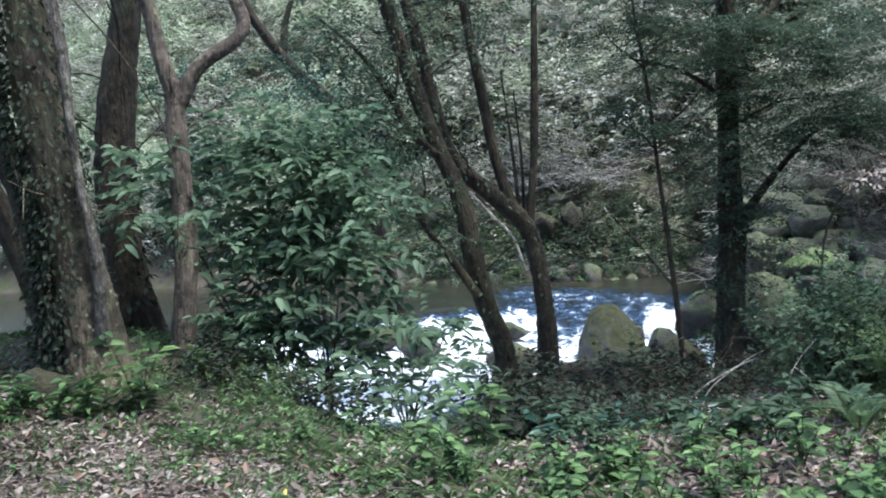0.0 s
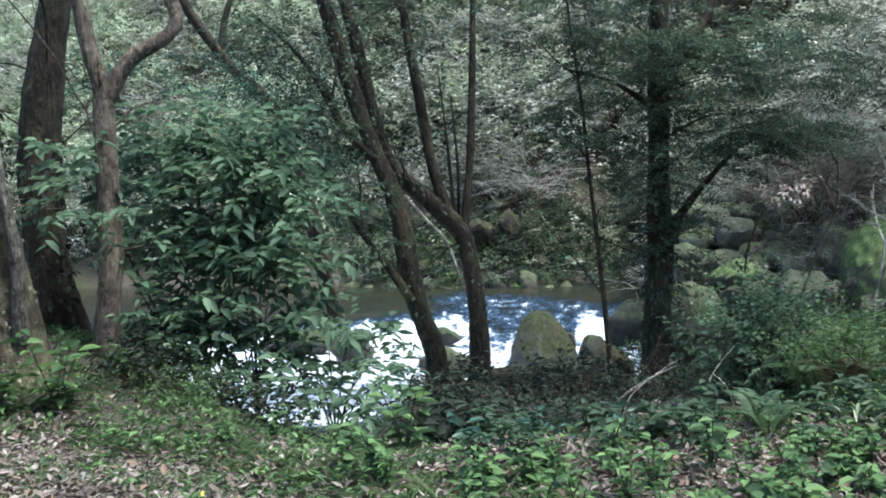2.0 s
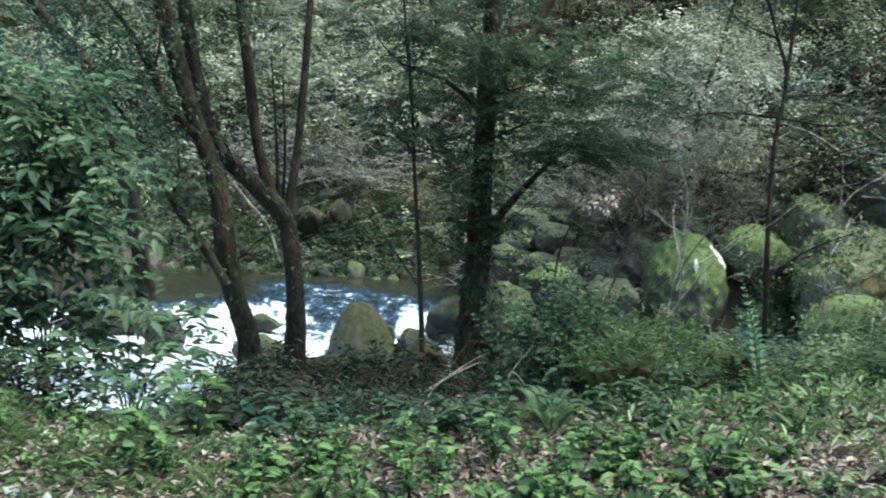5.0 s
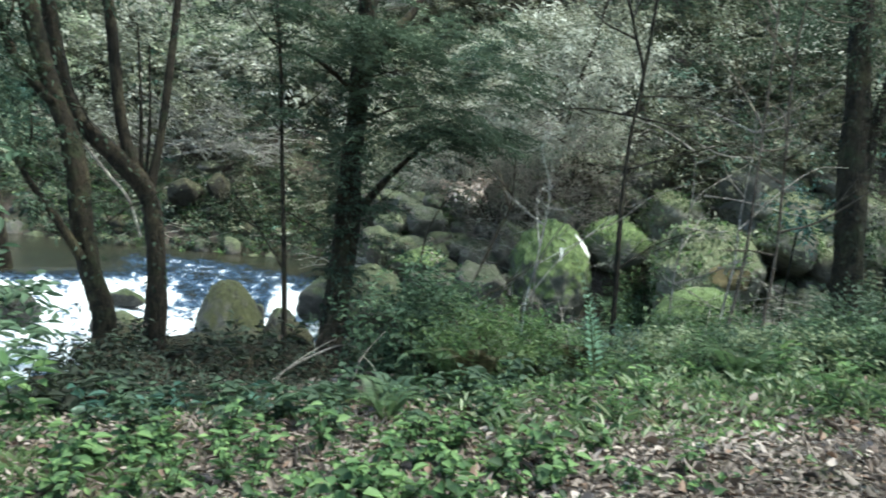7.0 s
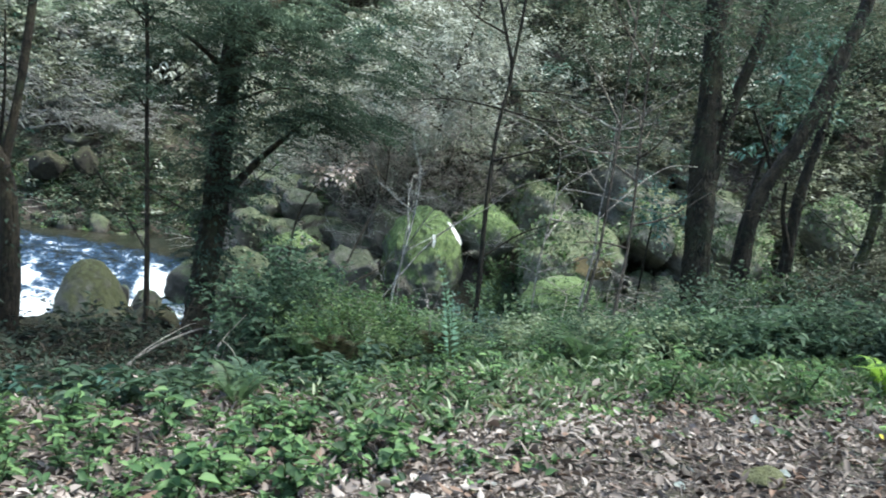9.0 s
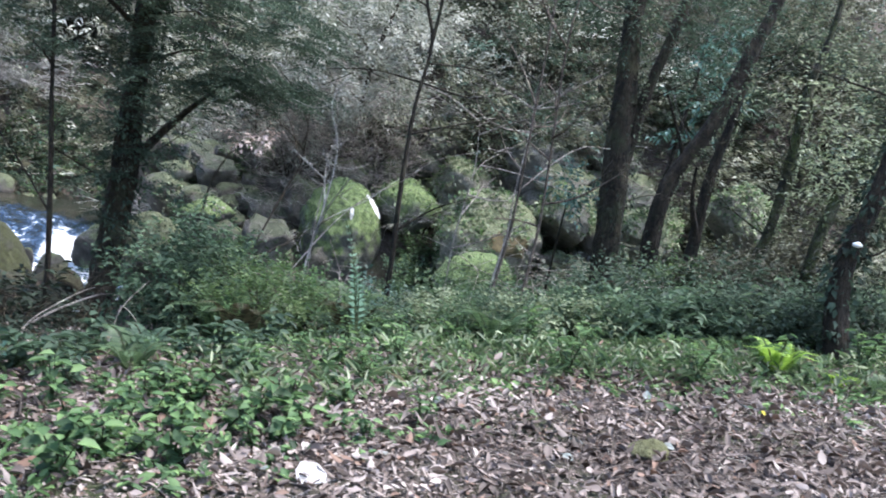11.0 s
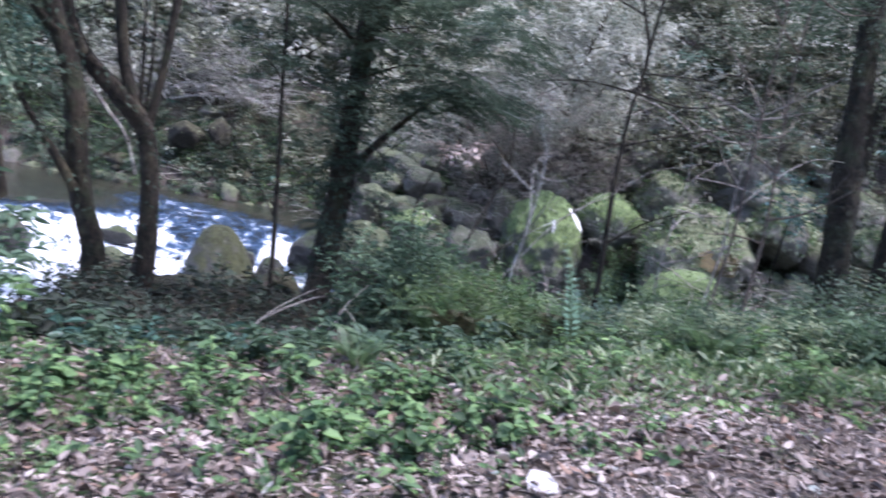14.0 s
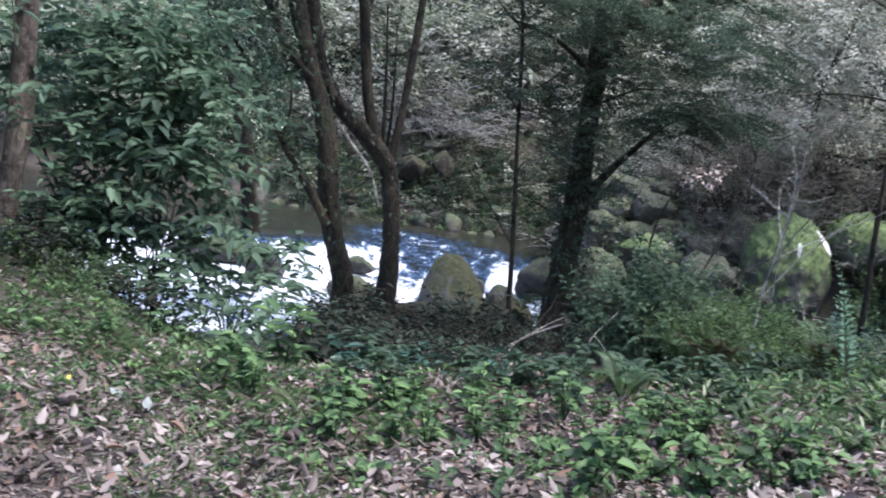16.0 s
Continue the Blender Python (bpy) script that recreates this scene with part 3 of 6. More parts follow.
def build_trees():
    big = tree("big_tree", "large old tree with lichened bark and climbing stems", [(-4.18, 8.04, 0.4), (-4.24, 8.04, 0.89), (-4.33, 8.04, 1.44), (-4.42, 8.04, 2.0), (-4.51, 8.04, 2.55), (-4.57, 8.05, 3.09), (-4.62, 8.06, 3.68)],
               0.25, 0.25, "bark_big", flare=0.5, top=9, twigs=7)
    for pts, a, b in (([(-4.35, 8.2, 0.4), (-4.62, 8.28, 1.0), (-4.89, 8.3, 1.86), (-5.12, 8.3, 2.4), (-5.42, 8.3, 3.05), (-6.1, 8.3, 4.6)], 0.21, 0.17), ([(-5.0, 8.8, 0.2), (-5.14, 8.8, 0.73), (-5.33, 8.8, 1.29), (-5.48, 8.8, 1.66), (-5.8, 8.8, 2.34), (-6.5, 8.8, 4.0)], 0.15, 0.12)):
        part("limb", mesh_of("limb", *tube(pts, a, b, 12, 0.1, 0.15), True), M["bark_dark"], big, "dark leaning side stem")
    v, f = tube([(-4.02, 7.86, 0.3), (-3.97, 7.8, 1.0), (-4.03, 7.8, 1.44), (-4.1, 7.8, 1.97), (-4.13, 7.8, 2.5), (-4.16, 7.82, 3.02), (-4.24, 7.85, 3.6), (-4.4, 7.9, 5)], 0.055, 0.045, 10, 0.1, 0.2, 0.15)
    part("climbing_stem", mesh_of("climbing_stem", v, f, True), M["bark_pale"], big, "climbing stem blotched with pale lichen")
    # dark ivy; its near-black leaf colour also holds the canopy's shade
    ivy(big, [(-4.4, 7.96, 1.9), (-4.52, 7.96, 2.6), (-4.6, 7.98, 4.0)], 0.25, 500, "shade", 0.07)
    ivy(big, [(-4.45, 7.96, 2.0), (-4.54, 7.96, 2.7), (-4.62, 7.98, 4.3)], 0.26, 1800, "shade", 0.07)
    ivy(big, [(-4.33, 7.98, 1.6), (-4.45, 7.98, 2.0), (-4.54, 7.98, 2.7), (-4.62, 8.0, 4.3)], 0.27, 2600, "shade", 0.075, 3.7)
    ivy(big, [(-4.24, 7.96, 0.89), (-4.33, 7.96, 1.44), (-4.4, 7.96, 2.0)], 0.25, 420, "brush", 0.04)
    dk = tree("dark_tree", "dark-barked upright tree on the stream bank", [(-4.5, 9.73, 0.31), (-4.64, 9.79, 1.39), (-4.62, 9.86, 2.39), (-4.5, 9.92, 3.25), (-4.39, 9.98, 4.04)], 0.26, 0.2, "bark_dark", top=9, twigs=7)
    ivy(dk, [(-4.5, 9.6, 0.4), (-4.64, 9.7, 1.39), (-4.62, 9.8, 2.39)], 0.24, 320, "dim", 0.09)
    tree("forked_tree", "slender tan-barked tree forking above head height", [(-3.58, 8.78, 0.2), (-3.51, 8.84, 1.06), (-3.52, 8.89, 1.96), (-3.53, 8.94, 2.74), (-3.65, 8.96, 3.17), (-3.78, 9.0, 3.9)], 0.13, 0.085, "bark_tan",
         [([(-3.53, 8.94, 2.6), (-3.27, 8.98, 3.03), (-2.85, 9.03, 3.3), (-2.76, 9.04, 3.5), (-2.86, 9.05, 3.9), (-2.9, 9.1, 5.2)], 0.085, 0.05)], top=8, twigs=7)
    lean = tree("leaning_tree", "dark tree with several stems leaning over the water", [(0.5, 13.07, -0.79), (0.45, 13.13, 0.09), (0.3, 13.17, 0.88), (-0.06, 13.18, 1.34), (-0.73, 13.18, 1.99), (-1.03, 13.22, 2.88), (-1.27, 13.28, 4.03), (-1.5, 13.31, 5.2)],
         0.165, 0.115, "bark_dark", [([(0.18, 13.17, 1.0), (-0.12, 13.21, 1.95), (-0.31, 13.28, 3.19), (-0.51, 13.35, 4.51), (-0.6, 13.4, 6)], 0.1, 0.05),
                                  ([(0.32, 13.18, 0.9), (0.47, 13.27, 2.27), (0.59, 13.41, 4.44), (0.62, 13.45, 6.4)], 0.07, 0.04),
                                  ([(0.2, 13.3, 1.0), (0.13, 13.4, 2.2), (0.02, 13.45, 3.4)], 0.035, 0.012), ([(0.25, 13.3, 0.95), (0.27, 13.35, 1.9), (0.2, 13.4, 3.1)], 0.03, 0.01)],
         [((-1.6, 13.0, 3.9), (1.1, 0.8, 0.8), 170), ((-0.2, 13.0, 4.3), (1.0, 0.7, 0.5), 90), ((-2.2, 12.8, 3.0), (0.6, 0.5, 0.6), 70), ((-1.5, 12.6, 2.3), (0.5, 0.4, 0.5), 45)], leaf="needle", flare=0.25, top=9, twigs=7)
    ivy(lean, [(0.45, 13.05, 0.09), (0.3, 13.1, 0.88), (-0.06, 13.1, 1.34), (-0.73, 13.1, 1.99), (-1.03, 13.15, 2.88), (-1.27, 13.2, 4.03)], 0.15, 220, "needle", 0.075)
    lean = tree("leaning_tree", "dark mossy tree leaning over white water", [(-0.17, 12.6, -0.85), (-0.39, 12.62, -0.16), (-0.53, 12.64, 0.44), (-0.62, 12.66, 1.04), (-0.76, 12.68, 1.64), (-0.96, 12.7, 2.16), (-1.2, 12.72, 2.84), (-1.41, 12.74, 3.61), (-1.64, 12.76, 4.46), (-1.82, 12.78, 5.14)],
         0.18, 0.13, "bark_moss", [([(-0.5, 12.5, -0.01), (-0.87, 12.52, 0.56), (-1.22, 12.54, 1.04), (-1.48, 12.56, 1.51), (-1.71, 12.58, 1.95), (-1.98, 12.6, 2.34), (-2.3, 12.6, 2.7)], 0.065, 0.018),
                                   ([(-0.95, 12.6, 2.08), (-1.23, 12.62, 2.34), (-1.46, 12.64, 2.64), (-1.65, 12.66, 3.03), (-1.96, 12.68, 3.56), (-2.27, 12.7, 3.91), (-2.7, 12.7, 4.3)], 0.07, 0.02),
                                   ([(-1.3, 12.54, 1.2), (-1.2, 12.5, 1.6), (-1.25, 12.5, 2.1)], 0.025, 0.008), ([(-1.6, 12.6, 2.9), (-1.5, 12.6, 3.4), (-1.55, 12.6, 4.0)], 0.025, 0.008)],
         [((-1.5, 12.3, 1.7), (0.5, 0.35, 0.55), 60), ((-1.1, 12.4, 1.0), (0.35, 0.3, 0.4), 34), ((-1.8, 12.4, 2.6), (0.55, 0.4, 0.5), 80), ((-2.3, 12.3, 3.3), (0.6, 0.4, 0.6), 90), ((-2.6, 12.3, 4.0), (0.6, 0.4, 0.5), 70), ((-2.0, 12.3, 1.9), (0.5, 0.3, 0.4), 40)], leaf="needle", size=(8, 0.3, 0.1, 0.04), flare=0.45, top=9, twigs=9)
    ivy(lean, [(-0.39, 12.55, -0.16), (-0.53, 12.56, 0.44), (-0.76, 12.6, 1.64), (-1.2, 12.64, 2.84), (-1.64, 12.7, 4.46)], 0.17, 300, "needle", 0.075)
    tree("sapling", "thin upright sapling beside the stream", [(2.13, 11.06, -0.89), (2.05, 11.13, 0.36), (1.94, 11.21, 1.69), (1.86, 11.28, 2.79), (1.76, 11.32, 3.6)], 0.038, 0.025, "bark_dark", flare=0.1, top=6, twigs=7)
    ft = tree("feathery_tree", "dark mossy tree with fine drooping foliage", [(2.89, 11.7, -0.82), (2.99, 11.79, 0.49), (3.03, 11.87, 1.64), (3.07, 11.94, 2.8), (3.12, 12.02, 3.96), (3.19, 12.06, 4.8)], 0.2, 0.15, "bark_moss",
         [([(3.07, 11.83, 0.85), (3.32, 11.85, 1.15), (3.54, 11.88, 1.42), (3.95, 11.9, 1.85), (4.3, 11.8, 2.2)], 0.08, 0.012), ([(3.12, 11.97, 2.9), (3.57, 12.03, 3.62), (3.81, 12.06, 3.91), (4.32, 12.1, 5)], 0.09, 0.04),
          ([(3.02, 11.9, 2.6), (2.42, 11.8, 3.0), (1.72, 11.7, 3.2)], 0.04, 0.012), ([(3.07, 11.9, 2.2), (3.72, 11.6, 2.5), (4.52, 11.4, 2.4)], 0.02, 0.006)],
         leaf="needle", size=(12, 0.45, 0.085, 0.024), top=9, twigs=7)
    feathery(ft, [((3.1, 11.4, 3.5), (1.1, 0.6, 0.6), 60), ((2.3, 11.4, 3.1), (0.8, 0.5, 0.5), 36), ((4.0, 11.2, 2.25), (0.7, 0.4, 0.4), 44), ((4.7, 11.3, 2.2), (0.6, 0.4, 0.3), 40), ((5.0, 11.4, 2.9), (0.6, 0.4, 0.5), 34), ((2.5, 11.3, 4.3), (1.5, 0.8, 0.5), 50),
                  ((2.2, 11.5, 2.2), (0.5, 0.35, 0.45), 10), ((4.5, 11.3, 3.5), (1.0, 0.6, 0.6), 42), ((1.7, 11.4, 2.5), (0.5, 0.4, 0.5), 14), ((1.6, 11.4, 3.6), (0.7, 0.5, 0.5), 34), ((3.2, 11.4, 1.1), (0.3, 0.25, 0.5), 9), ((3.0, 11.5, 2.6), (0.35, 0.2, 0.5), 12), ((2.9, 11.5, 0.2), (0.25, 0.2, 0.4), 6), ((4.25, 11.6, 2.15), (0.3, 0.25, 0.2), 16), ((3.6, 11.2, 2.8), (0.6, 0.4, 0.5), 32), ((3.4, 11.3, 1.95), (0.7, 0.3, 0.3), 18), ((2.7, 11.4, 1.5), (0.45, 0.3, 0.6), 16), ((3.05, 11.4, 0.7), (0.3, 0.2, 0.5), 12)], "needle")
    ivy(ft, [(3.0, 11.75, 0.7), (3.02, 11.8, 1.2), (3.07, 11.9, 2.8), (3.12, 12.0, 4.5)], 0.22, 1400, "needle", 0.075)
    RIGHT.append(tree("upright_tree", "grey-brown tree at the edge of the boulders", [(8.45, 7.97, -0.04), (8.45, 8.08, 0.98), (8.44, 8.23, 2.44), (8.44, 8.42, 4.27), (8.44, 8.46, 5.0)], 0.2, 0.16, "bark_moss",
         [([(8.5, 8.13, 1.9), (8.73, 8.14, 3.0), (9.0, 8.1, 3.91), (9.2, 8.1, 5.0)], 0.09, 0.06)], [((8.2, 8.1, 3.9), (1.2, 0.7, 0.5), 170), ((9.6, 8.0, 4.0), (1.0, 0.7, 0.4), 120), ((9.4, 7.6, 3.3), (0.5, 0.4, 0.3), 40)], leaf="needle", size=(10, 0.35, 0.07, 0.025), top=9, twigs=7))
    RIGHT.append(tree("leaning_tree", "dark trunk bent over to one side", [(9.53, 8.35, 0.26), (9.62, 8.42, 1.41), (9.79, 8.4, 1.98), (10.2, 8.27, 2.75), (10.55, 8.19, 3.74), (10.91, 8.12, 4.73)], 0.135, 0.1, "bark_dark",
         [([(9.9, 8.4, 2.1), (9.75, 8.45, 2.5), (9.45, 8.5, 3.0)], 0.03, 0.015)], flare=0.2, top=8, twigs=7))
    RIGHT.append(tree("leaning_tree", "slender dark trunk leaning sideways", [(10.66, 8.61, 0.72), (10.8, 8.66, 1.9), (11.03, 8.66, 2.93), (11.22, 8.66, 3.87), (11.45, 8.65, 4.9)], 0.095, 0.07, "bark_dark",
         [([(10.72, 8.6, 1.0), (10.45, 8.6, 1.6), (10.4, 8.6, 2.1)], 0.05, 0.02)], flare=0.2, top=8, twigs=7))
    RIGHT.append(tree("mossy_tree", "thin tree trunk coated in bright moss", [(10.7, 7.51, 0.69), (10.9, 7.49, 1.49), (11.07, 7.52, 2.48), (11.19, 7.57, 3.39), (11.39, 7.55, 4.15)], 0.09, 0.06, "bark_green", flare=0.2, top=7, twigs=7))
    tree("mossy_tree", "thin crooked trunk coated in moss", [(10.96, 6.81, 1.0), (11.21, 6.77, 2.04), (11.58, 6.64, 2.89), (11.85, 6.53, 3.6)], 0.09, 0.06, "bark_green",
         clumps=[((11.0, 6.8, 3.2), (1.0, 0.7, 0.7), 70), ((10.2, 6.4, 2.6), (0.6, 0.5, 0.5), 25), ((10.9, 6.5, 2.0), (0.7, 0.5, 0.4), 40), ((11.6, 7.2, 2.3), (0.7, 0.5, 0.5), 45)], leaf="bright", size=(9, 0.36, 0.085, 0.03), flare=0.2, top=7, twigs=7)
    ds = tree("dark_sapling", "dark crooked young tree at the path edge", [(8.11, 4.32, 0.15), (8.07, 4.43, 0.75), (8.11, 4.48, 1.29), (8.26, 4.45, 1.8), (8.45, 4.45, 2.4), (8.6, 4.45, 3.1)], 0.11, 0.07, "bark_dark",
         [], [((8.8, 4.6, 2.3), (0.7, 0.5, 0.6), 110), ((8.5, 4.5, 1.2), (0.5, 0.4, 0.6), 90), ((9.2, 4.7, 1.6), (0.5, 0.4, 0.5), 60)], size=(7, 0.25, 0.07, 0.03), leaf="shade", top=6, twigs=7)
    tree("leaning_tree", "dark trunk leaning out over the far water", [(-2.6, 20.0, -1.3), (-2.9, 19.2, 1.2), (-3.32, 19.0, 2.72), (-3.65, 19.03, 3.63), (-4.6, 19.04, 4.7), (-5.42, 19.07, 5.89), (-5.8, 19.1, 7.0)], 0.22, 0.16, "bark_dark",
         [([(-4.7, 19.05, 4.8), (-4.6, 19.1, 5.6), (-4.3, 19.14, 6.4)], 0.09, 0.05)], [((-3.4, 18.8, 3.6), (1.3, 0.8, 0.8), 110), ((-4.6, 18.8, 4.2), (1.2, 0.8, 0.6), 90)], leaf="bluish", size=(8, 0.4, 0.14, 0.05), top=10, twigs=7)
    tree("glossy_sapling", "young tree with tiers of glossy blue-green leaves", [(11.5, 10.4, 1.0), (11.6, 10.3, 2.2), (11.7, 10.2, 3.4), (11.8, 10.2, 4.4)], 0.05, 0.02, "bark_dark",
         clumps=[((11.5, 10.0, 3.9), (0.5, 0.4, 0.06), 15), ((11.8, 9.9, 3.3), (0.5, 0.4, 0.06), 15), ((11.4, 10.0, 2.75), (0.35, 0.3, 0.05), 8), ((11.9, 9.9, 4.45), (0.5, 0.4, 0.06), 10)], leaf="teal", size=(9, 0.4, 0.15, 0.055), crown=False)
    tree("glossy_sapling", "small sapling with glossy blue-green leaves over boulders", [(8.3, 9.0, -0.2), (8.2, 8.8, 0.8), (8.1, 8.6, 1.5)], 0.02, 0.01, "bark_dark",
         clumps=[((8.05, 8.5, 1.6), (0.36, 0.25, 0.14), 26), ((8.25, 8.5, 1.3), (0.28, 0.2, 0.12), 14)], leaf="teal", size=(9, 0.28, 0.1, 0.04), crown=False)
    tree("pale_leaved_tree", "slender tree with sprays of pale small leaves above boulders", [(7.9, 14.9, 1.6), (7.7, 14.6, 2.4), (7.6, 14.2, 3.2), (7.7, 13.8, 4.2), (7.8, 13.6, 5.0)], 0.05, 0.03, "stem",
         [([(7.6, 14.2, 3.2), (7.1, 13.9, 3.5), (6.5, 13.7, 3.7)], 0.025, 0.008), ([(7.7, 14.6, 2.4), (7.2, 14.2, 2.5), (6.7, 13.9, 2.4)], 0.025, 0.008), ([(7.7, 14.0, 3.6), (8.1, 13.5, 3.9), (8.4, 13.1, 4.0)], 0.02, 0.008)],
         [((6.85, 13.5, 2.4), (0.55, 0.4, 0.35), 70), ((7.5, 13.2, 3.5), (0.6, 0.4, 0.4), 90), ((8.0, 12.9, 3.8), (0.5, 0.4, 0.3), 60), ((6.5, 13.7, 3.6), (0.6, 0.4, 0.35), 70), ((7.1, 13.4, 4.2), (0.7, 0.5, 0.35), 80), ((7.7, 13.0, 2.75), (0.5, 0.35, 0.25), 45), ((6.2, 13.6, 2.9), (0.5, 0.4, 0.25), 45)],
         leaf="pale", size=(9, 0.34, 0.09, 0.036), crown=False)
    tree("withered_sapling", "sapling with a spray of withered reddish leaves", [(4.0, 11.2, -0.8), (3.95, 11.1, 0.5), (4.15, 10.95, 1.2), (4.5, 10.85, 1.5)], 0.025, 0.008, "stem",
         clumps=[((4.33, 10.6, 1.42), (0.3, 0.2, 0.09), 22), ((4.52, 10.6, 1.52), (0.2, 0.2, 0.08), 10), ((3.95, 11.1, 0.5), (0.15, 0.15, 0.3), 6)], leaf="redleaf", size=(7, 0.15, 0.065, 0.036), crown=False)
    tree("bare_sapling", "thin pale bare sapling with forking twigs before boulders", [(4.98, 9.8, -0.03), (5.1, 9.85, 0.53), (5.22, 9.9, 1.28), (5.19, 9.9, 1.65), (5.03, 9.85, 2.07), (5.19, 9.8, 2.46)], 0.018, 0.007, "white_twig",
         [([(5.1, 9.85, 0.53), (5.49, 9.9, 0.74), (5.83, 9.95, 0.92), (6.14, 9.95, 1.18), (6.52, 9.9, 1.43)], 0.007, 0.003), ([(5.22, 9.9, 1.28), (5.48, 9.95, 1.27), (5.78, 10.0, 1.38)], 0.006, 0.003), ([(5.03, 9.85, 2.06), (4.82, 9.9, 1.97), (4.52, 9.95, 2.04)], 0.005, 0.003)], flare=0, crown=False, twigs=5)
    tree("bare_sapling", "thin brown bare sapling leaning before boulders", [(4.96, 12.0, -0.43), (5.18, 12.05, 0.12), (5.46, 12.1, 0.76), (5.63, 12.1, 1.14), (5.64, 12.05, 1.59), (5.61, 12.0, 1.94)], 0.02, 0.009, "stem", flare=0, crown=False, twigs=4)
    tree("bare_sapling", "thin pale bare sapling with forking twigs before boulders", [(6.96, 9.5, 0.41), (7.05, 9.55, 0.88), (7.17, 9.6, 1.44), (7.17, 9.6, 1.84), (7.1, 9.55, 2.18)], 0.013, 0.006, "twig",
         [([(7.1, 9.5, 1.44), (7.29, 9.55, 1.66), (7.76, 9.6, 1.93), (8.21, 9.6, 2.23)], 0.006, 0.003)], flare=0, crown=False, twigs=5)
    tree("bare_sapling", "slender pale sapling with a few bare twigs", [(6.96, 8.6, -0.41), (7.14, 8.65, 0.27), (7.26, 8.7, 0.79), (7.27, 8.7, 1.39), (7.3, 8.65, 2.13), (7.26, 8.6, 2.71)], 0.016, 0.007, "twig", flare=0, crown=False, twigs=6)
    for pts, rad in (([(8.45, 7.9, 0), (8.45, 8.0, 0.98), (8.44, 8.15, 2.44), (8.44, 8.35, 4.27)], 0.19), ([(9.53, 8.35, 0.26), (9.62, 8.42, 1.41), (9.79, 8.4, 1.98), (10.2, 8.27, 2.75), (10.55, 8.19, 3.74)], 0.13),
                     ([(10.66, 8.61, 0.72), (10.8, 8.66, 1.9), (11.03, 8.66, 2.93), (11.22, 8.66, 3.87)], 0.1), ([(10.7, 7.51, 0.69), (10.9, 7.49, 1.49), (11.07, 7.52, 2.48), (11.19, 7.57, 3.39)], 0.1)):
        # light leaves on the right side only: mossy fringe painted as a lit edge
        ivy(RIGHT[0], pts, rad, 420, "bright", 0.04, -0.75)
        # ivy all round, in the leaf colour darkened for shade
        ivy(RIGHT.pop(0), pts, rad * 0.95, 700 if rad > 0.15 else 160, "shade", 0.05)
    bracket_fungus((8.0, 4.33, 1.47), ds)
    ivy(ds, [(8.11, 4.3, 0.2), (8.07, 4.4, 0.75), (8.11, 4.45, 1.29), (8.26, 4.42, 1.8), (8.6, 4.4, 2.9)], 0.12, 500, "needle", 0.08)
    tree("thin_tree", "very thin bare tree forking near its top", [(5.45, 8.39, 0.22), (5.47, 8.5, 1.39), (5.52, 8.56, 2.2), (5.62, 8.58, 2.88), (5.53, 8.67, 3.33), (5.38, 8.79, 3.9)], 0.034, 0.02, "bark_dark",
         [([(5.6, 8.57, 2.8), (5.67, 8.6, 3.35), (5.72, 8.63, 3.9), (5.8, 8.7, 5)], 0.022, 0.01)], flare=0.1, top=6, twigs=7)
    tree("thin_tree", "thin pale bare sapling among ferns", [(5.92, 7.01, 0.05), (6.07, 7.03, 0.97), (6.13, 7.07, 1.7), (6.21, 7.14, 2.79), (6.26, 7.21, 3.9)], 0.018, 0.012, "bark_tan", flare=0.1, top=6, twigs=7)
    tree("thin_tree", "thin pale bare sapling among ferns", [(6.23, 6.87, 0.1), (6.34, 6.9, 1.07), (6.38, 6.98, 2.03), (6.41, 7.06, 3.0), (6.52, 7.08, 4)], 0.018, 0.011, "bark_tan", flare=0.1, top=6, twigs=7)


build_trees()


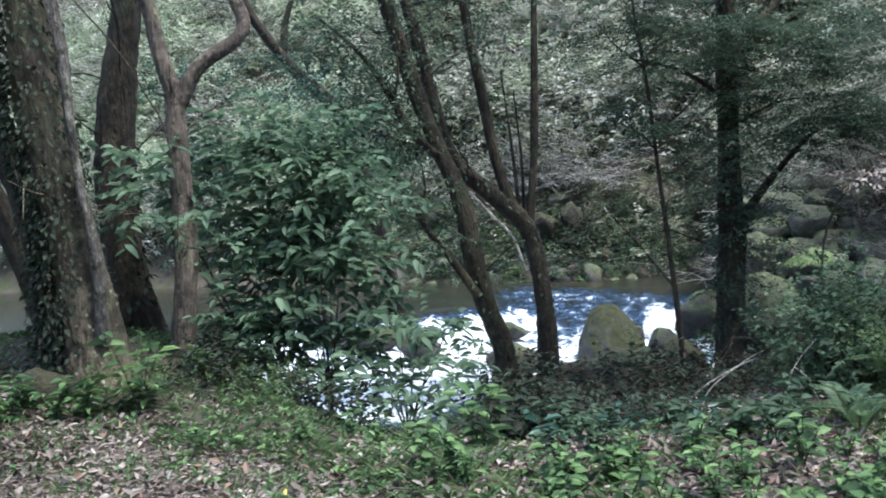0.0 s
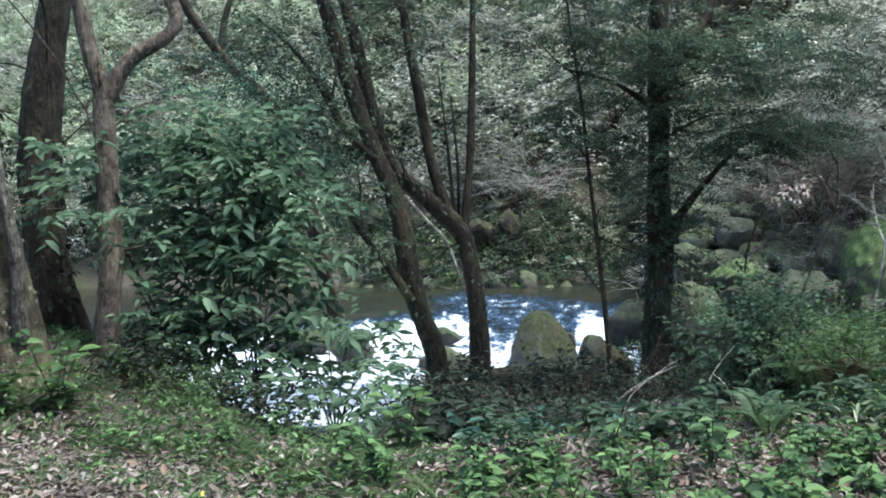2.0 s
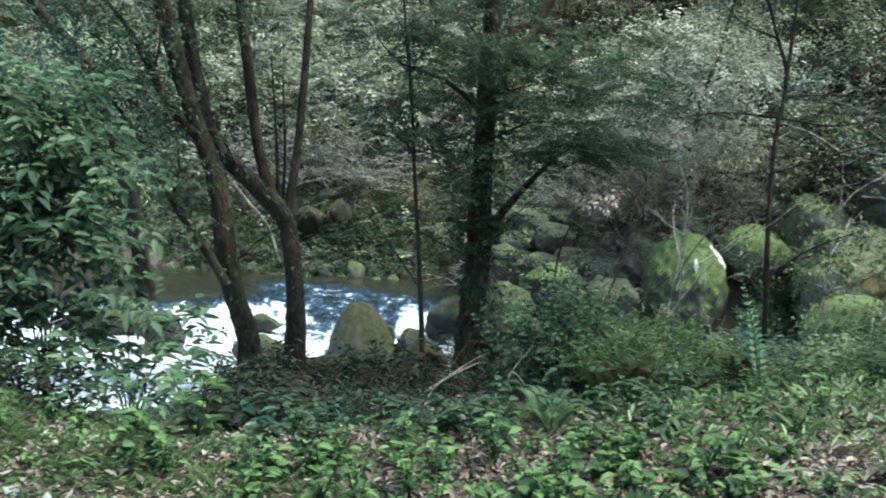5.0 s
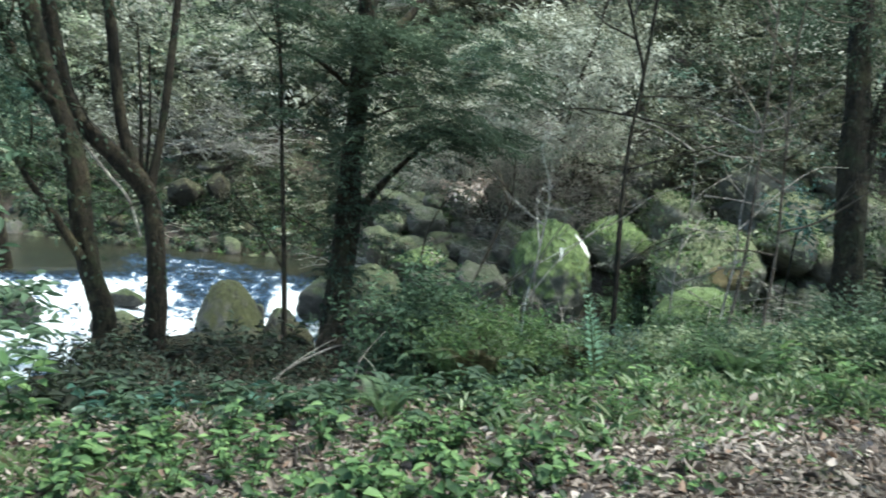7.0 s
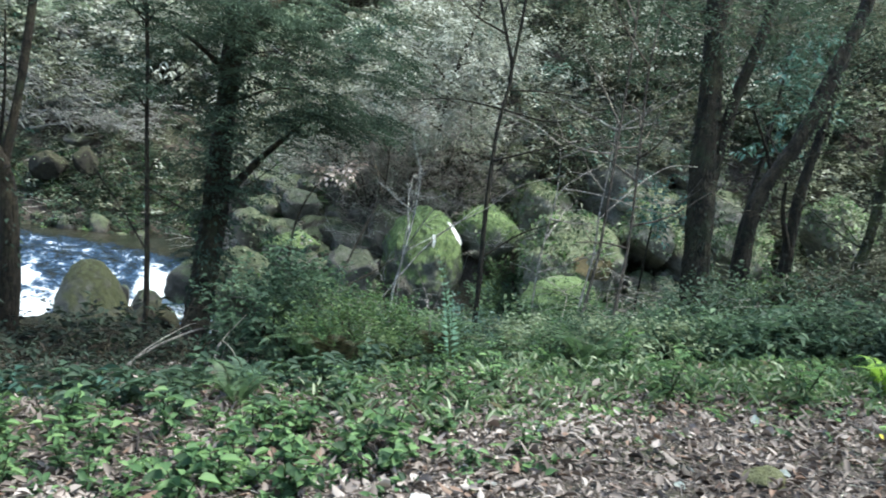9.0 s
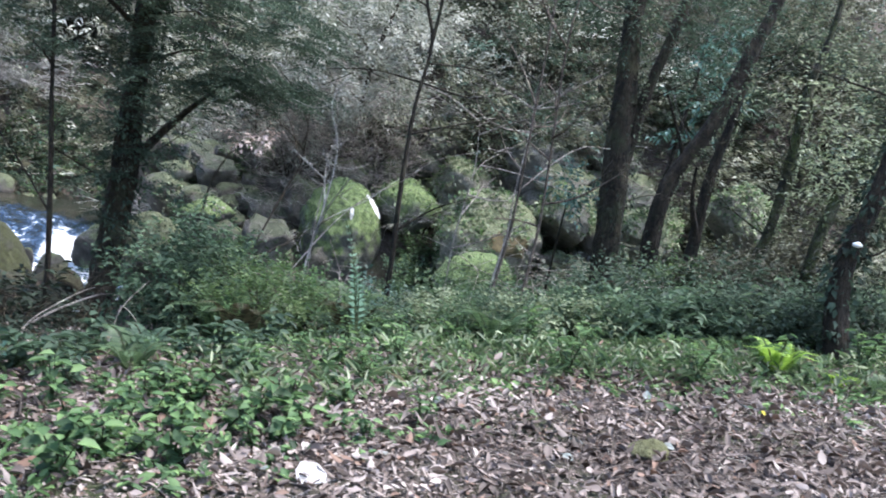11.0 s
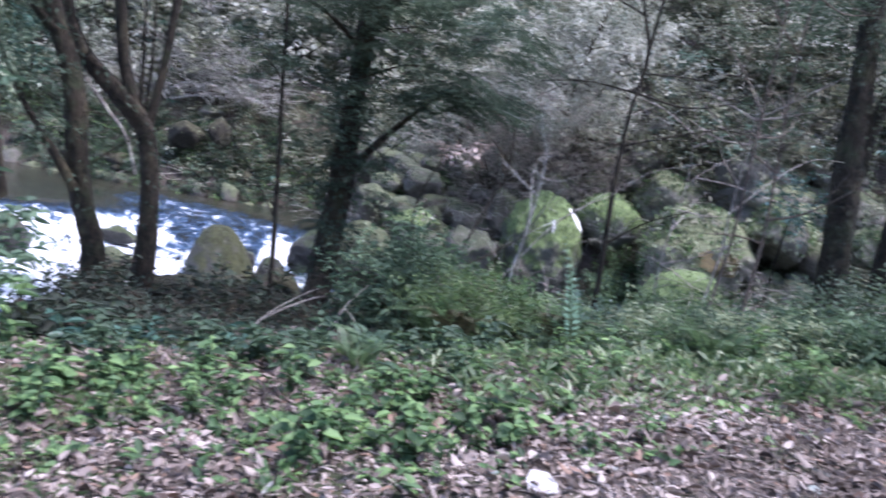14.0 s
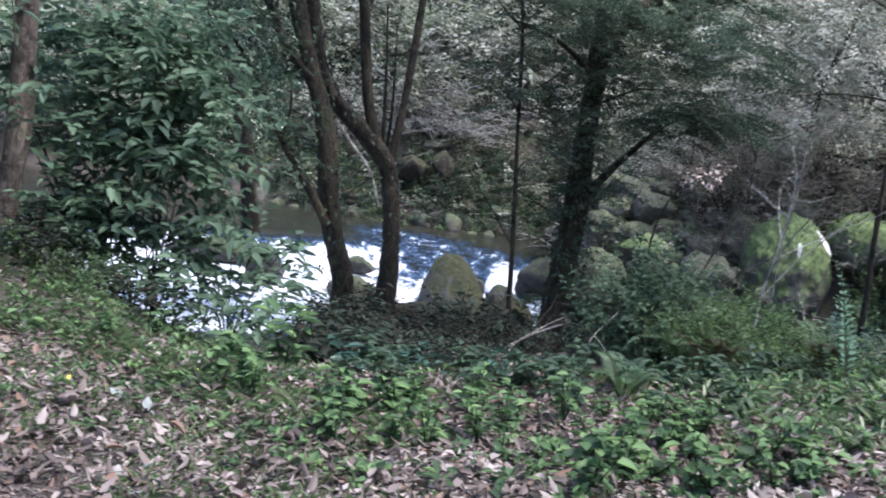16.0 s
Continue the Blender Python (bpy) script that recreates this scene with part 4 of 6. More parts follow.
# === boulders
def boulder(label, at, size, mat="boulder", turn=0.0, seed=1, fine=4, cuts=11, name="boulder", smoothness=1.0, overgrown=0, peak=0.0):
    """A worn block: a ball cut by a few planes, then roughened."""
    r = random.Random(seed)
    bm = bmesh.new()
    bmesh.ops.create_icosphere(bm, subdivisions=fine, radius=1.0)
    planes = [(Vector((r.uniform(-1, 1), r.uniform(-1, 1), r.uniform(-0.7, 1))).normalized(), r.uniform(0.55, 0.82)) for _ in range(cuts)]
    off = Vector((seed * 3.1, seed * 1.7, seed * 0.9))
    c, s = math.cos(turn), math.sin(turn)
    for v in bm.verts:
        p = v.co.copy()
        for n, d in planes:
            over = p.dot(n) - d
            if over > 0:
                p -= n * over * 0.93
        p *= 1 + smoothness * 0.16 * noise.noise(p * 1.6 + off) + 0.06 * noise.noise(p * 4.5 + off) + 0.025 * noise.noise(p * 11 + off)
        p = Vector((p.x * (1 - peak * p.z) * size[0] - peak * 0.4 * p.z * size[0], p.y * (1 - peak * p.z) * size[1], p.z * size[2]))
        v.co = Vector((p.x * c - p.y * s + at[0], p.x * s + p.y * c + at[1], p.z + at[2]))
    me = bpy.data.meshes.new(name)
    bm.to_mesh(me)
    bm.free()
    me.polygons.foreach_set("use_smooth", np.ones(len(me.polygons), bool))
    ob = new(name, me)
    me.materials.append(M[mat])
    me.transform(Matrix.Translation(-Vector(at)))
    ob.location = at
    if size[0] > 0.4 and mat in ("boulder", "boulder_bright"):
        tufts(ob, int(1000 * size[0] * size[1]), "fern" if seed % 3 == 0 else "brush")
    elif size[0] > 0.3 and mat in ("boulder_dull", "boulder_bare") and at[1] < 20:
        tufts(ob, int(350 * size[0] * size[1]), "needle" if seed % 2 else "brush", 1.3)
    if overgrown:
        tufts(ob, int(overgrown * size[0] * size[1]), "bright", 1.9)
        tufts(ob, int(0.7 * overgrown * size[0] * size[1]), "weed", 1.7)
    return tagged(ob, label, "boulder", "boulders of the stream valley")


def tufts(rock, n, leaf, big=1.0):
    """Small leaves and moss growing on the upper side of a rock."""
    me = rock.data
    c, nr = np.zeros(len(me.polygons) * 3), np.zeros(len(me.polygons) * 3)
    me.polygons.foreach_get("center", c)
    me.polygons.foreach_get("normal", nr)
    c, nr = c.reshape(-1, 3), nr.reshape(-1, 3)
    p = np.clip(nr[:, 2] + (0.35 if big == 1 else 0.7), 0, 1) * (rough(c[:, 0] * 3 + c[:, 2] * 2, c[:, 1] * 3, 1.0) > -0.25)
    if p.sum() <= 0:
        return
    i = rng.choice(len(c), n, p=p / p.sum())
    s = rng.uniform(0.02, 0.065, n) * big
    v, f = leaves(c[i] + rng.normal(0, 0.02 * big, (n, 3)), nr[i] * 0.6 + rng.normal(0, 0.6, (n, 3)), s, s * 0.55, False, 0.2)
    ob = new("creeper", mesh_of("creeper", v, f))
    ob.data.materials.append(M[leaf])
    ob.parent = rock
    tagged(ob, "small leaves growing on the stone", kind="stuff")


def patch(rock, name, mat, keep, label, lift=0.006):
    """The part of a rock's skin that keep() chooses, laid a little above it."""
    bm = bmesh.new()
    bm.from_mesh(rock.data)
    bm.normal_update()
    bmesh.ops.delete(bm, geom=[f for f in bm.faces if not keep(f.calc_center_median())], context="FACES")
    for v in bm.verts:
        v.co += v.normal * lift
    me = bpy.data.meshes.new(name)
    bm.to_mesh(me)
    bm.free()
    me.materials.append(mat)
    ob = new(name, me)
    ob.parent = rock
    return tagged(ob, label)


def build_boulders():
    A = "moss-covered grey boulder"
    big = boulder("tall rounded boulder under thick bright moss with white scars", (7.07, 13.4, -0.1), (0.75, 0.7, 1.06), "boulder_bright", 0.3, 11, 6, 0, smoothness=0.45)
    def scar(u0, z0, su, sz, tilt):
        return lambda c: -c.x * 0.45 - c.y * 0.89 > -0.2 and (c.x * 0.89 - c.y * 0.45 - u0) ** 2 / su + (c.z - z0 + tilt * (c.x * 0.89 - c.y * 0.45 - u0)) ** 2 / sz < 0.75 + 0.8 * noise.noise(c * 9)

    patch(big, "white_scar", M["white"], scar(0.56, 0.62, 0.03, 0.0035, 1.3), "bare white scar")
    patch(big, "white_scar", M["white"], scar(0.17, 0.5, 0.0011, 0.02, 0), "bare white scar")
    d = boulder("wide mossy boulder with an ochre patch", (9.08, 11.8, 0.3), (1.2, 0.9, 0.85), "boulder", 0.4, 14, 5, 3, smoothness=0.9, overgrown=1300)
    patch(d, "ochre_patch", M["ochre"], lambda c: (c.x + 0.05) ** 2 / 0.14 + (c.z - 0.03) ** 2 / 0.05 < 0.75 + 1.6 * noise.noise(c * 5) and c.y < 0, "ochre moss patch")
    boulder("low boulder under yellow-green moss", (8.3, 10.5, -0.28), (0.85, 0.65, 0.55), "boulder_bright", 0.1, 15, overgrown=350)
    boulder("broad boulder under dull moss by a tree", (3.55, 12.6, -0.5), (0.62, 0.6, 0.66), "boulder_dull", 0.0, 21, overgrown=180)
    boulder(A + " leaning on its neighbour", (8.35, 13.30, 0.58), (0.7, 0.6, 0.58), "boulder_bright", 0.0, 341, overgrown=600)
    boulder(A + " with a broken edge", (9.25, 13.35, 1.16), (0.74, 0.70, 0.5), "boulder", 0.7, 301, overgrown=700)
    boulder("dark purplish boulder in shade", (10.78, 12.75, 1.80), (0.79, 0.69, 0.54), "boulder_bare", 2.8, 304)
    boulder("low mossy boulder below dark hollows", (10.44, 11.35, -0.19), (0.74, 0.64, 0.50), "boulder_dull", 0.5, 305)
    boulder("rounded boulder with yellow-green moss", (5.94, 15.10, 0.97), (0.57, 0.50, 0.53), "boulder_dull", 1.2, 306, overgrown=180)
    boulder(A + " in a pile", (6.79, 15.05, 1.17), (0.48, 0.42, 0.40), "boulder_dull", 1.9, 307)
    boulder(A + " in a pile", (7.06, 14.75, 1.01), (0.39, 0.34, 0.33), "boulder_dull", 2.6, 308)
    boulder("bare grey flat boulder in a pile", (5.81, 14.30, 0.30), (0.55, 0.48, 0.30), "boulder_bare", 0.3, 309)
    boulder("brownish bare boulder in a pile", (5.15, 14.70, 0.60), (0.50, 0.44, 0.48), "boulder_bare", 1.0, 310)
    boulder("rounded boulder under green moss", (4.82, 13.95, 0.03), (0.60, 0.52, 0.32), "boulder_bright", 1.7, 311, overgrown=160)
    boulder("bare purplish grey boulder", (5.63, 13.30, -0.27), (0.51, 0.45, 0.50), "boulder_bare", 2.4, 312)
    boulder("small mossy stone between boulders", (5.93, 13.15, -0.48), (0.21, 0.18, 0.24), "boulder_dull", 0.1, 313)
    boulder("small mossy boulder among ferns", (6.62, 13.00, -0.56), (0.33, 0.29, 0.43), "boulder_dull", 0.8, 314)
    boulder(A + " in a pile", (4.37, 15.95, 0.86), (0.43, 0.37, 0.38), "boulder_dull", 2.2, 316, overgrown=180)
    boulder("grey boulder in a pile", (7.58, 14.35, 0.96), (0.54, 0.48, 0.34), "boulder", 2.9, 317)
    boulder("grey boulder in a pile", (6.79, 14.60, 0.67), (0.52, 0.45, 0.33), "boulder_bare", 0.6, 318)
    boulder("grey boulder in a pile", (6.20, 14.05, 0.10), (0.37, 0.32, 0.25), "boulder_bare", 1.3, 319)
    boulder("grey boulder in a pile", (4.74, 14.90, 0.75), (0.33, 0.29, 0.32), "boulder_dull", 2.0, 320)
    boulder(A + " in a pile", (4.30, 14.75, 0.21), (0.50, 0.43, 0.38), "boulder_dull", 2.7, 321, overgrown=180)
    boulder("grey boulder in a pile", (4.21, 16.10, 0.42), (0.35, 0.31, 0.36), "boulder_dull", 0.4, 322)
    boulder(A + " in a pile", (8.22, 14.05, 1.20), (0.47, 0.41, 0.32), "boulder_dull", 1.1, 323)
    boulder("flat grey boulder in a pile", (10.16, 13.10, 1.05), (0.59, 0.52, 0.27), "boulder", 1.8, 324)
    boulder("low stone under yellow-green moss", (8.06, 12.65, -0.47), (0.36, 0.32, 0.27), "boulder_bright", 2.5, 325)
    boulder("grey boulder in a pile", (5.29, 13.90, -0.05), (0.29, 0.25, 0.20), "boulder_dull", 0.2, 326)
    boulder(A + " in a pile", (7.47, 14.80, 1.33), (0.45, 0.39, 0.32), "boulder_bare", 0.9, 327)
    boulder(A + " in a pile", (6.27, 14.80, 0.65), (0.34, 0.29, 0.24), "boulder_dull", 1.6, 328)
    boulder("bare dark boulder in a pile", (8.88, 13.95, 1.44), (0.45, 0.39, 0.29), "boulder_bare", 2.3, 329)
    boulder("mossy boulder in shade", (10.5, 11.5, 0.95), (0.8, 0.6, 0.6), "boulder", 0.3, 26, overgrown=1300)
    boulder("low mossy grey boulder", (9.7, 9.6, -0.25), (0.6, 0.5, 0.4), "boulder", 1.3, 27, overgrown=1500)
    boulder("mossy boulder below bare twigs", (13.0, 9.9, 1.4), (0.9, 0.7, 0.6), "boulder", 0.6, 28, overgrown=1800)
    boulder("mossy boulder below bare twigs", (11.6, 10.6, 0.9), (0.7, 0.7, 0.55), "boulder", 2.6, 29, overgrown=1500)
    boulder("domed mossy boulder standing in the stream", (1.84, 15.8, -1.5), (0.62, 0.6, 0.86), "boulder_olive", 0.1, 30, 5, 0, smoothness=0.6, peak=0.32)
    boulder("dark wet boulder in the stream", (3.8, 16.8, -1.15), (0.72, 0.5, 0.5), "boulder_wet", 0.2, 31)
    boulder("small wet boulder in the stream", (2.75, 15.5, -1.5), (0.32, 0.35, 0.4), "boulder_wet", 0.4, 32)
    boulder("small wet stone in the stream", (2.4, 16.2, -1.4), (0.14, 0.14, 0.3), "boulder_wet", 0.4, 33, 3)
    boulder("low mossy stone at the tree foot", (0.0, 14.6, -1.36), (0.5, 0.35, 0.3), "boulder_dull", 0.1, 34)
    boulder("dark wet stone in white water", (-1.7, 15.6, -1.35), (0.5, 0.4, 0.45), "boulder_wet", 0.7, 35)
    boulder("long dark wet stone in white water", (-2.95, 17.3, -1.36), (0.95, 0.4, 0.3), "boulder_wet", 0.1, 36)
    boulder("flat dark slab at the weir", (-0.05, 17.7, -1.38), (0.45, 0.3, 0.2), "boulder_wet", -0.3, 37)
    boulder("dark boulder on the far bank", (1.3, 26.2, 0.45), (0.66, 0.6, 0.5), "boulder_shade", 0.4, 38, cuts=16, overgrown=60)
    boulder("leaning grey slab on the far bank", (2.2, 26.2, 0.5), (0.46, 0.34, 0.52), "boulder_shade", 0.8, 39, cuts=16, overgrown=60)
    # shore rocks in the stone colour that has shade mixed in
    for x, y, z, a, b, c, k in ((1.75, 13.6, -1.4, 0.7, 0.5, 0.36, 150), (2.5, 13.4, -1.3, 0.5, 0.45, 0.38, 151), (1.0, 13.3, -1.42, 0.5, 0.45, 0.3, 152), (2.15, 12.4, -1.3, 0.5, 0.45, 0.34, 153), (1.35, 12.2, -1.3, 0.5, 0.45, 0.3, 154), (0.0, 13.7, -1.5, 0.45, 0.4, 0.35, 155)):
        boulder("dark brown mossy rock with shore shade in its colour", (x, y, z), (a, b, c), "boulder_shade", 0.3 * k, k)
    boulder("dark grey boulder leaning behind a mossy one", (6.75, 13.95, 0.05), (0.6, 0.55, 1.0), "boulder_dull", 0.5, 156, 5, 5, smoothness=0.7)
    r = random.Random(5)
    taken = [(7.16, 13.0, 1.0), (8.3, 13.2, 0.7), (9.0, 11.8, 1.0), (8.2, 10.4, 0.7)]
    n = 0
    while n < 150:
        x = r.uniform(3.9, 9.5) if n < 90 else r.uniform(8, 12.5)
        y = float(line(x, (4, 13.0), (7, 12.4), (9, 11.4), (12, 10.0), (16, 8.5))) + (r.uniform(0.6, 3.0) if n < 90 else r.uniform(0.2, 2.5))
        s = r.uniform(0.14, 0.36) if n < 90 else r.uniform(0.25, 0.6)
        if any((x - a) ** 2 + (y - c) ** 2 < (d + s) ** 2 for a, c, d in taken) or x < 3.6 + (y - 13) * 0.2:
            continue
        boulder("mossy stone in a boulder pile", (x, y, float(land(x, y)) + 0.3 * s), (s * 1.25, s, s * 0.85), r.choice(["boulder", "boulder_dull", "boulder_bare", "boulder_bare"]), r.uniform(0, 3), 50 + n, 3)
        n += 1
    for i in range(140):
        x = r.uniform(-6, 6.5)
        y = float(far_shore(x)) + (r.uniform(-0.5, 1.2) if i % 2 else r.uniform(0, 5.6))
        s = r.uniform(0.1, 0.5) * r.uniform(0.35, 1)
        boulder("grey stone on the far bank", (x, y, float(land(x, y)) + 0.03), (s * r.uniform(0.9, 1.5), s, s * r.uniform(0.6, 1.1)), r.choice(["boulder_dull", "boulder_bare", "boulder_dull", "boulder_shade"]), r.uniform(0, 3), 190 + i, 3)


build_boulders()


# === bushes and undergrowth
def on_land(x, y, dz=0.0):
    return np.stack([x, y, land(x, y) + dz], -1)


def shrub(name, label, at, radii, count, leaf, size, stems=7, full=False, group="bushes", bark="stem", shell=0.55, apart=False, droop=0.25):
    """A bush: stems from its foot, and leafy twigs."""
    t = thing(name, at, label, "bush", group)
    at = np.array(at, float)
    c = at + np.array([0, 0, radii[2] * 0.95])
    tb = []
    for i in range(stems):
        a = rng.uniform(0, 6.28)
        q = c + np.array([math.cos(a) * radii[0] * 0.7, math.sin(a) * radii[1] * 0.7, rng.uniform(-0.2, 0.7) * radii[2]])
        tb.append(tube([at + rng.normal(0, 0.04, 3), at * 0.45 + q * 0.55 + np.array([0, 0, 0.1 * radii[2]]), q], 0.016 + 0.012 * radii[2], 0.005, 5, 0.2))
    if apart:
        for v, f in tb:
            part("stem", mesh_of("stem", v, f, True), M[bark], t)
    else:
        v, f = join(tb)
        part("branching", mesh_of("branching", v, f, True), M[bark], t, kind="stuff")
    p, d = blob(count, c, radii, shell)
    v, f = sprays(p, d + np.array([0, 0, 0.15]), *size, full=full, droop=droop)
    part("foliage", mesh_of("foliage", v, f), M[leaf], t, kind="stuff")
    return t


def copies(ob, spots, scales, r):
    """Copies of a plant at other spots, turned and scaled."""
    for (x, y, z), s in zip(spots, scales):
        m = copy_thing(ob, pose(x, y, z, r.uniform(-8, 8), r.uniform(-8, 8), r.uniform(0, 360)))
        m.scale = (s, s, s * r.uniform(0.85, 1.15))


def twig_net(at, height, spread, count, flat=0.0, thick=0.014, side=3):
    """Arching stems from one foot, each with layered side twigs that fork again."""
    at = np.array(at, float)
    tb = []
    for i in range(count):
        a = rng.uniform(0, 6.28)
        h = np.array([math.cos(a), math.sin(a), 0.0])
        cross = np.array([-h[1], h[0], 0.0])
        L = height * rng.uniform(0.5, 1.2)
        rise = rng.uniform(0.35, 1.25) * (1 - flat) + 0.18
        foot = at + rng.normal(0, 0.14 * height, 3) * np.array([1, 1, 0.15])
        k = np.linspace(0, 1, 5)[:, None]
        stem = foot + h * spread * L * k * rng.uniform(0.4, 1.0) + np.array([0, 0, L]) * rise * (k - 0.4 * k * k) + rng.normal(0, 0.05 * L, (5, 3)) * k
        tb.append(tube(stem, thick, thick * 0.3, 3, 0.5, 0, 0))
        for j in range(side * 2):
            q = rng.uniform(0.3, 0.97) * 4
            n = int(q)
            s = stem[n] + (stem[n + 1] - stem[n]) * (q - n)
            d = unit(h * 0.5 + cross * (1 if j % 2 else -1) * rng.uniform(0.4, 1.0) + np.array([0, 0, rng.normal(0.1, 0.22)]))
            w = L * rng.uniform(0.2, 0.5) * (1.15 - q / 4 * 0.6)
            e = s + d * w + np.array([0, 0, -0.12 * w])
            m = s + d * w * 0.5 + rng.normal(0, 0.05 * w, 3)
            tb.append(tube([s, m, e], thick * 0.5, thick * 0.22, 3, 0.6, 0, 0))
            for f in (1, -1):
                tb.append(tube([m, m + unit(d + np.array([-d[1], d[0], 0]) * f * 0.8 + rng.normal(0, 0.15, 3)) * w * 0.4], thick * 0.3, thick * 0.18, 3, 0.8, 0, 0))
    return join(tb)


def bare_shrub(label, at, height, spread, count, mat="twig", flat=0.0, thick=0.014):
    """Leafless branching twigs."""
    t = thing("bare_shrub", at, label, "bush", "bare twiggy bushes")
    part("branching", mesh_of("branching", *twig_net(at, height, spread, count, flat, thick), True), M[mat], t, kind="stuff")
    return t


def blanket(name, label, x, y, height, per, reach, length, width, leaf, lean=0.4, full=False):
    """Leafy growth all over a stretch of the slope."""
    n = len(x)
    c = on_land(x, y) + np.stack([x * 0, x * 0, rng.random(n) ** 1.4 * height], -1)
    out = np.stack([0.7 * rough(x, y, 0.9) + rng.normal(0, 0.5, n), -lean + rng.normal(0, 0.4, n), 0.3 + rng.normal(0, 0.25, n)], -1)
    v, f = sprays(c, out, per, reach, length, width, full)
    tagged(part(name, mesh_of(name, v, f), M[leaf]), label, "undergrowth", kind="stuff")


def thicket(name, label, x, y, radius, sprigs, per, reach, length, width, leaf):
    """Rounded clumps of leafy twigs standing close together on a slope, hollow and dark within."""
    cs, ds = [], []
    for px, py, r in zip(x, y, radius):
        n = int(sprigs * r * r)
        d = unit(rng.normal(0, 1, (n, 3)) * np.array([1, 1, 0.9]) + np.array([0, -0.25, 0.35]))
        lump = 1 + 0.3 * np.sin(d[:, 0] * 5 + px * 3) * np.cos(d[:, 2] * 4 + py * 3) + rng.normal(0, 0.09, n)
        cs.append(np.array([px, py, float(land(px, py)) + 0.35 * r]) + d * (r * lump)[:, None] * np.array([1, 0.85, rng.uniform(0.6, 1.0)]))
        ds.append(d * np.array([1, 1, 0.6]) + np.array([0, 0, -0.1]))
    v, f = sprays(np.vstack(cs), np.vstack(ds), per, reach, length, width, False, 0.3)
    tagged(part(name, mesh_of(name, v, f), M[leaf]), label, "undergrowth", kind="stuff")


def hill_foot(x):
    return line(x, (4, 14.2), (7, 13.3), (9, 12.2), (12, 10.8), (16, 9), (40, 2))


def build_slopes():
    # the far bank, covered from the shore upward
    n = 9000
    x = rng.uniform(-26, 13, n)
    y = far_shore(x) + 1.0 + rng.random(n) ** 1.15 * 19
    k = (y > far_shore(x) + 4.0) | (x < -5) | (x > 7) | (rng.random(n) < 0.2)
    x, y, n = x[k], y[k], int(k.sum())
    k = rough(x * 1.2 + 2, y * 1.2, 1.2) + rng.normal(0, 0.14, n) > -0.12
    x, y, n = x[k], y[k], int(k.sum())
    m = rough(x, y * 1.2, 0.55) + rng.normal(0, 0.22, n)
    clump = rough(x + 5, y + 2, 1.1)
    h = (0.35 + 1.9 * ss(-0.4, 0.8, clump)) * (0.25 + 0.75 * ss(1.5, 4.5, y - far_shore(x)))
    for lo, hi, leaf, word in ((-9, -0.5, "bluish", "glossy dark"), (-0.5, -0.18, "brush", "green"), (-0.18, 0.45, "pale", "pale sun-tinted"), (0.45, 9, "brush", "grey-green")):
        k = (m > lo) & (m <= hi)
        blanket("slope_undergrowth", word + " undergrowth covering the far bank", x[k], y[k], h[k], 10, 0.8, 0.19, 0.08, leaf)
    n = 700
    x = rng.uniform(-24, 12, n)
    y = far_shore(x) + np.where((x > -4) & (x < 7), 5.2, 2.0) + rng.random(n) ** 1.1 * 15
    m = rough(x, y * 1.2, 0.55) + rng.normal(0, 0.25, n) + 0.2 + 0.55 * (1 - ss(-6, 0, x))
    R = rng.uniform(0.55, 1.3, n)
    # higher m picks the lighter leaves, painting sunlight on the left slope
    for lo, hi, leaf, word in ((-9, -0.35, "bluish", "glossy dark"), (-0.35, 0.0, "brush", "green"), (0.0, 0.4, "pale", "pale"), (0.4, 9, "sunlit", "light green sun-tinted")):
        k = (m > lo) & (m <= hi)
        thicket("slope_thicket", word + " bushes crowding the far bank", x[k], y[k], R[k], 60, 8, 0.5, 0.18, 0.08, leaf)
    n = 190
    x = rng.uniform(0, 26, n)
    y = far_shore(x) + rng.uniform(10, 22, n)
    m = np.minimum(rng.random(n) + 0.4 * ss(8, 14, x), 0.999)
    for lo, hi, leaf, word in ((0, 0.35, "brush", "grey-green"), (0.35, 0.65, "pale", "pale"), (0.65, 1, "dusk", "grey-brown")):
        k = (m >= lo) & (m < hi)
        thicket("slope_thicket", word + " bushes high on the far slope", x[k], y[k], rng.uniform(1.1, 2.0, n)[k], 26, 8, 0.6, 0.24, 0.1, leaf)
    # creeping growth between the boulders and over the shaded bank
    n = 15000
    x = rng.uniform(3.4, 15, n)
    y = near_shore(x) - 2.5 + rng.random(n) * 7.5
    k = rough(x, y, 1.5) + rng.normal(0, 0.4, n) > -0.3
    k &= (x > 3.6 + (y - 13) * 0.2) & (pits(x, y) < 0.25) & ((y < hill_foot(x) - 0.9) | (rng.random(n) < 0.08))
    x, y = x[k], y[k]
    k = rough(x + 4, y, 1.1) + rng.normal(0, 0.3, len(x)) > 0
    blanket("creeping_plants", "pale creeping plants between mossy boulders", x[k], y[k], 0.32, 7, 0.24, 0.08, 0.036, "brush")
    blanket("creeping_plants", "green creeping plants between mossy boulders", x[~k], y[~k], 0.3, 7, 0.24, 0.08, 0.036, "fern")
    n = 4800
    x = rng.uniform(6.6, 19, n)
    y = bank_edge(x) + 0.3 + rng.random(n) * 2.8
    blanket("bank_undergrowth", "dark leafy undergrowth along the bank", x, y, 0.25 + 0.4 * ss(-0.3, 0.8, rough(x, y, 1.2)), 7, 0.32, 0.12, 0.05, "bank")
    n = 5500
    x = rng.uniform(8.8, 19, n)
    y = bank_edge(x) + 2.6 + rng.random(n) * 5
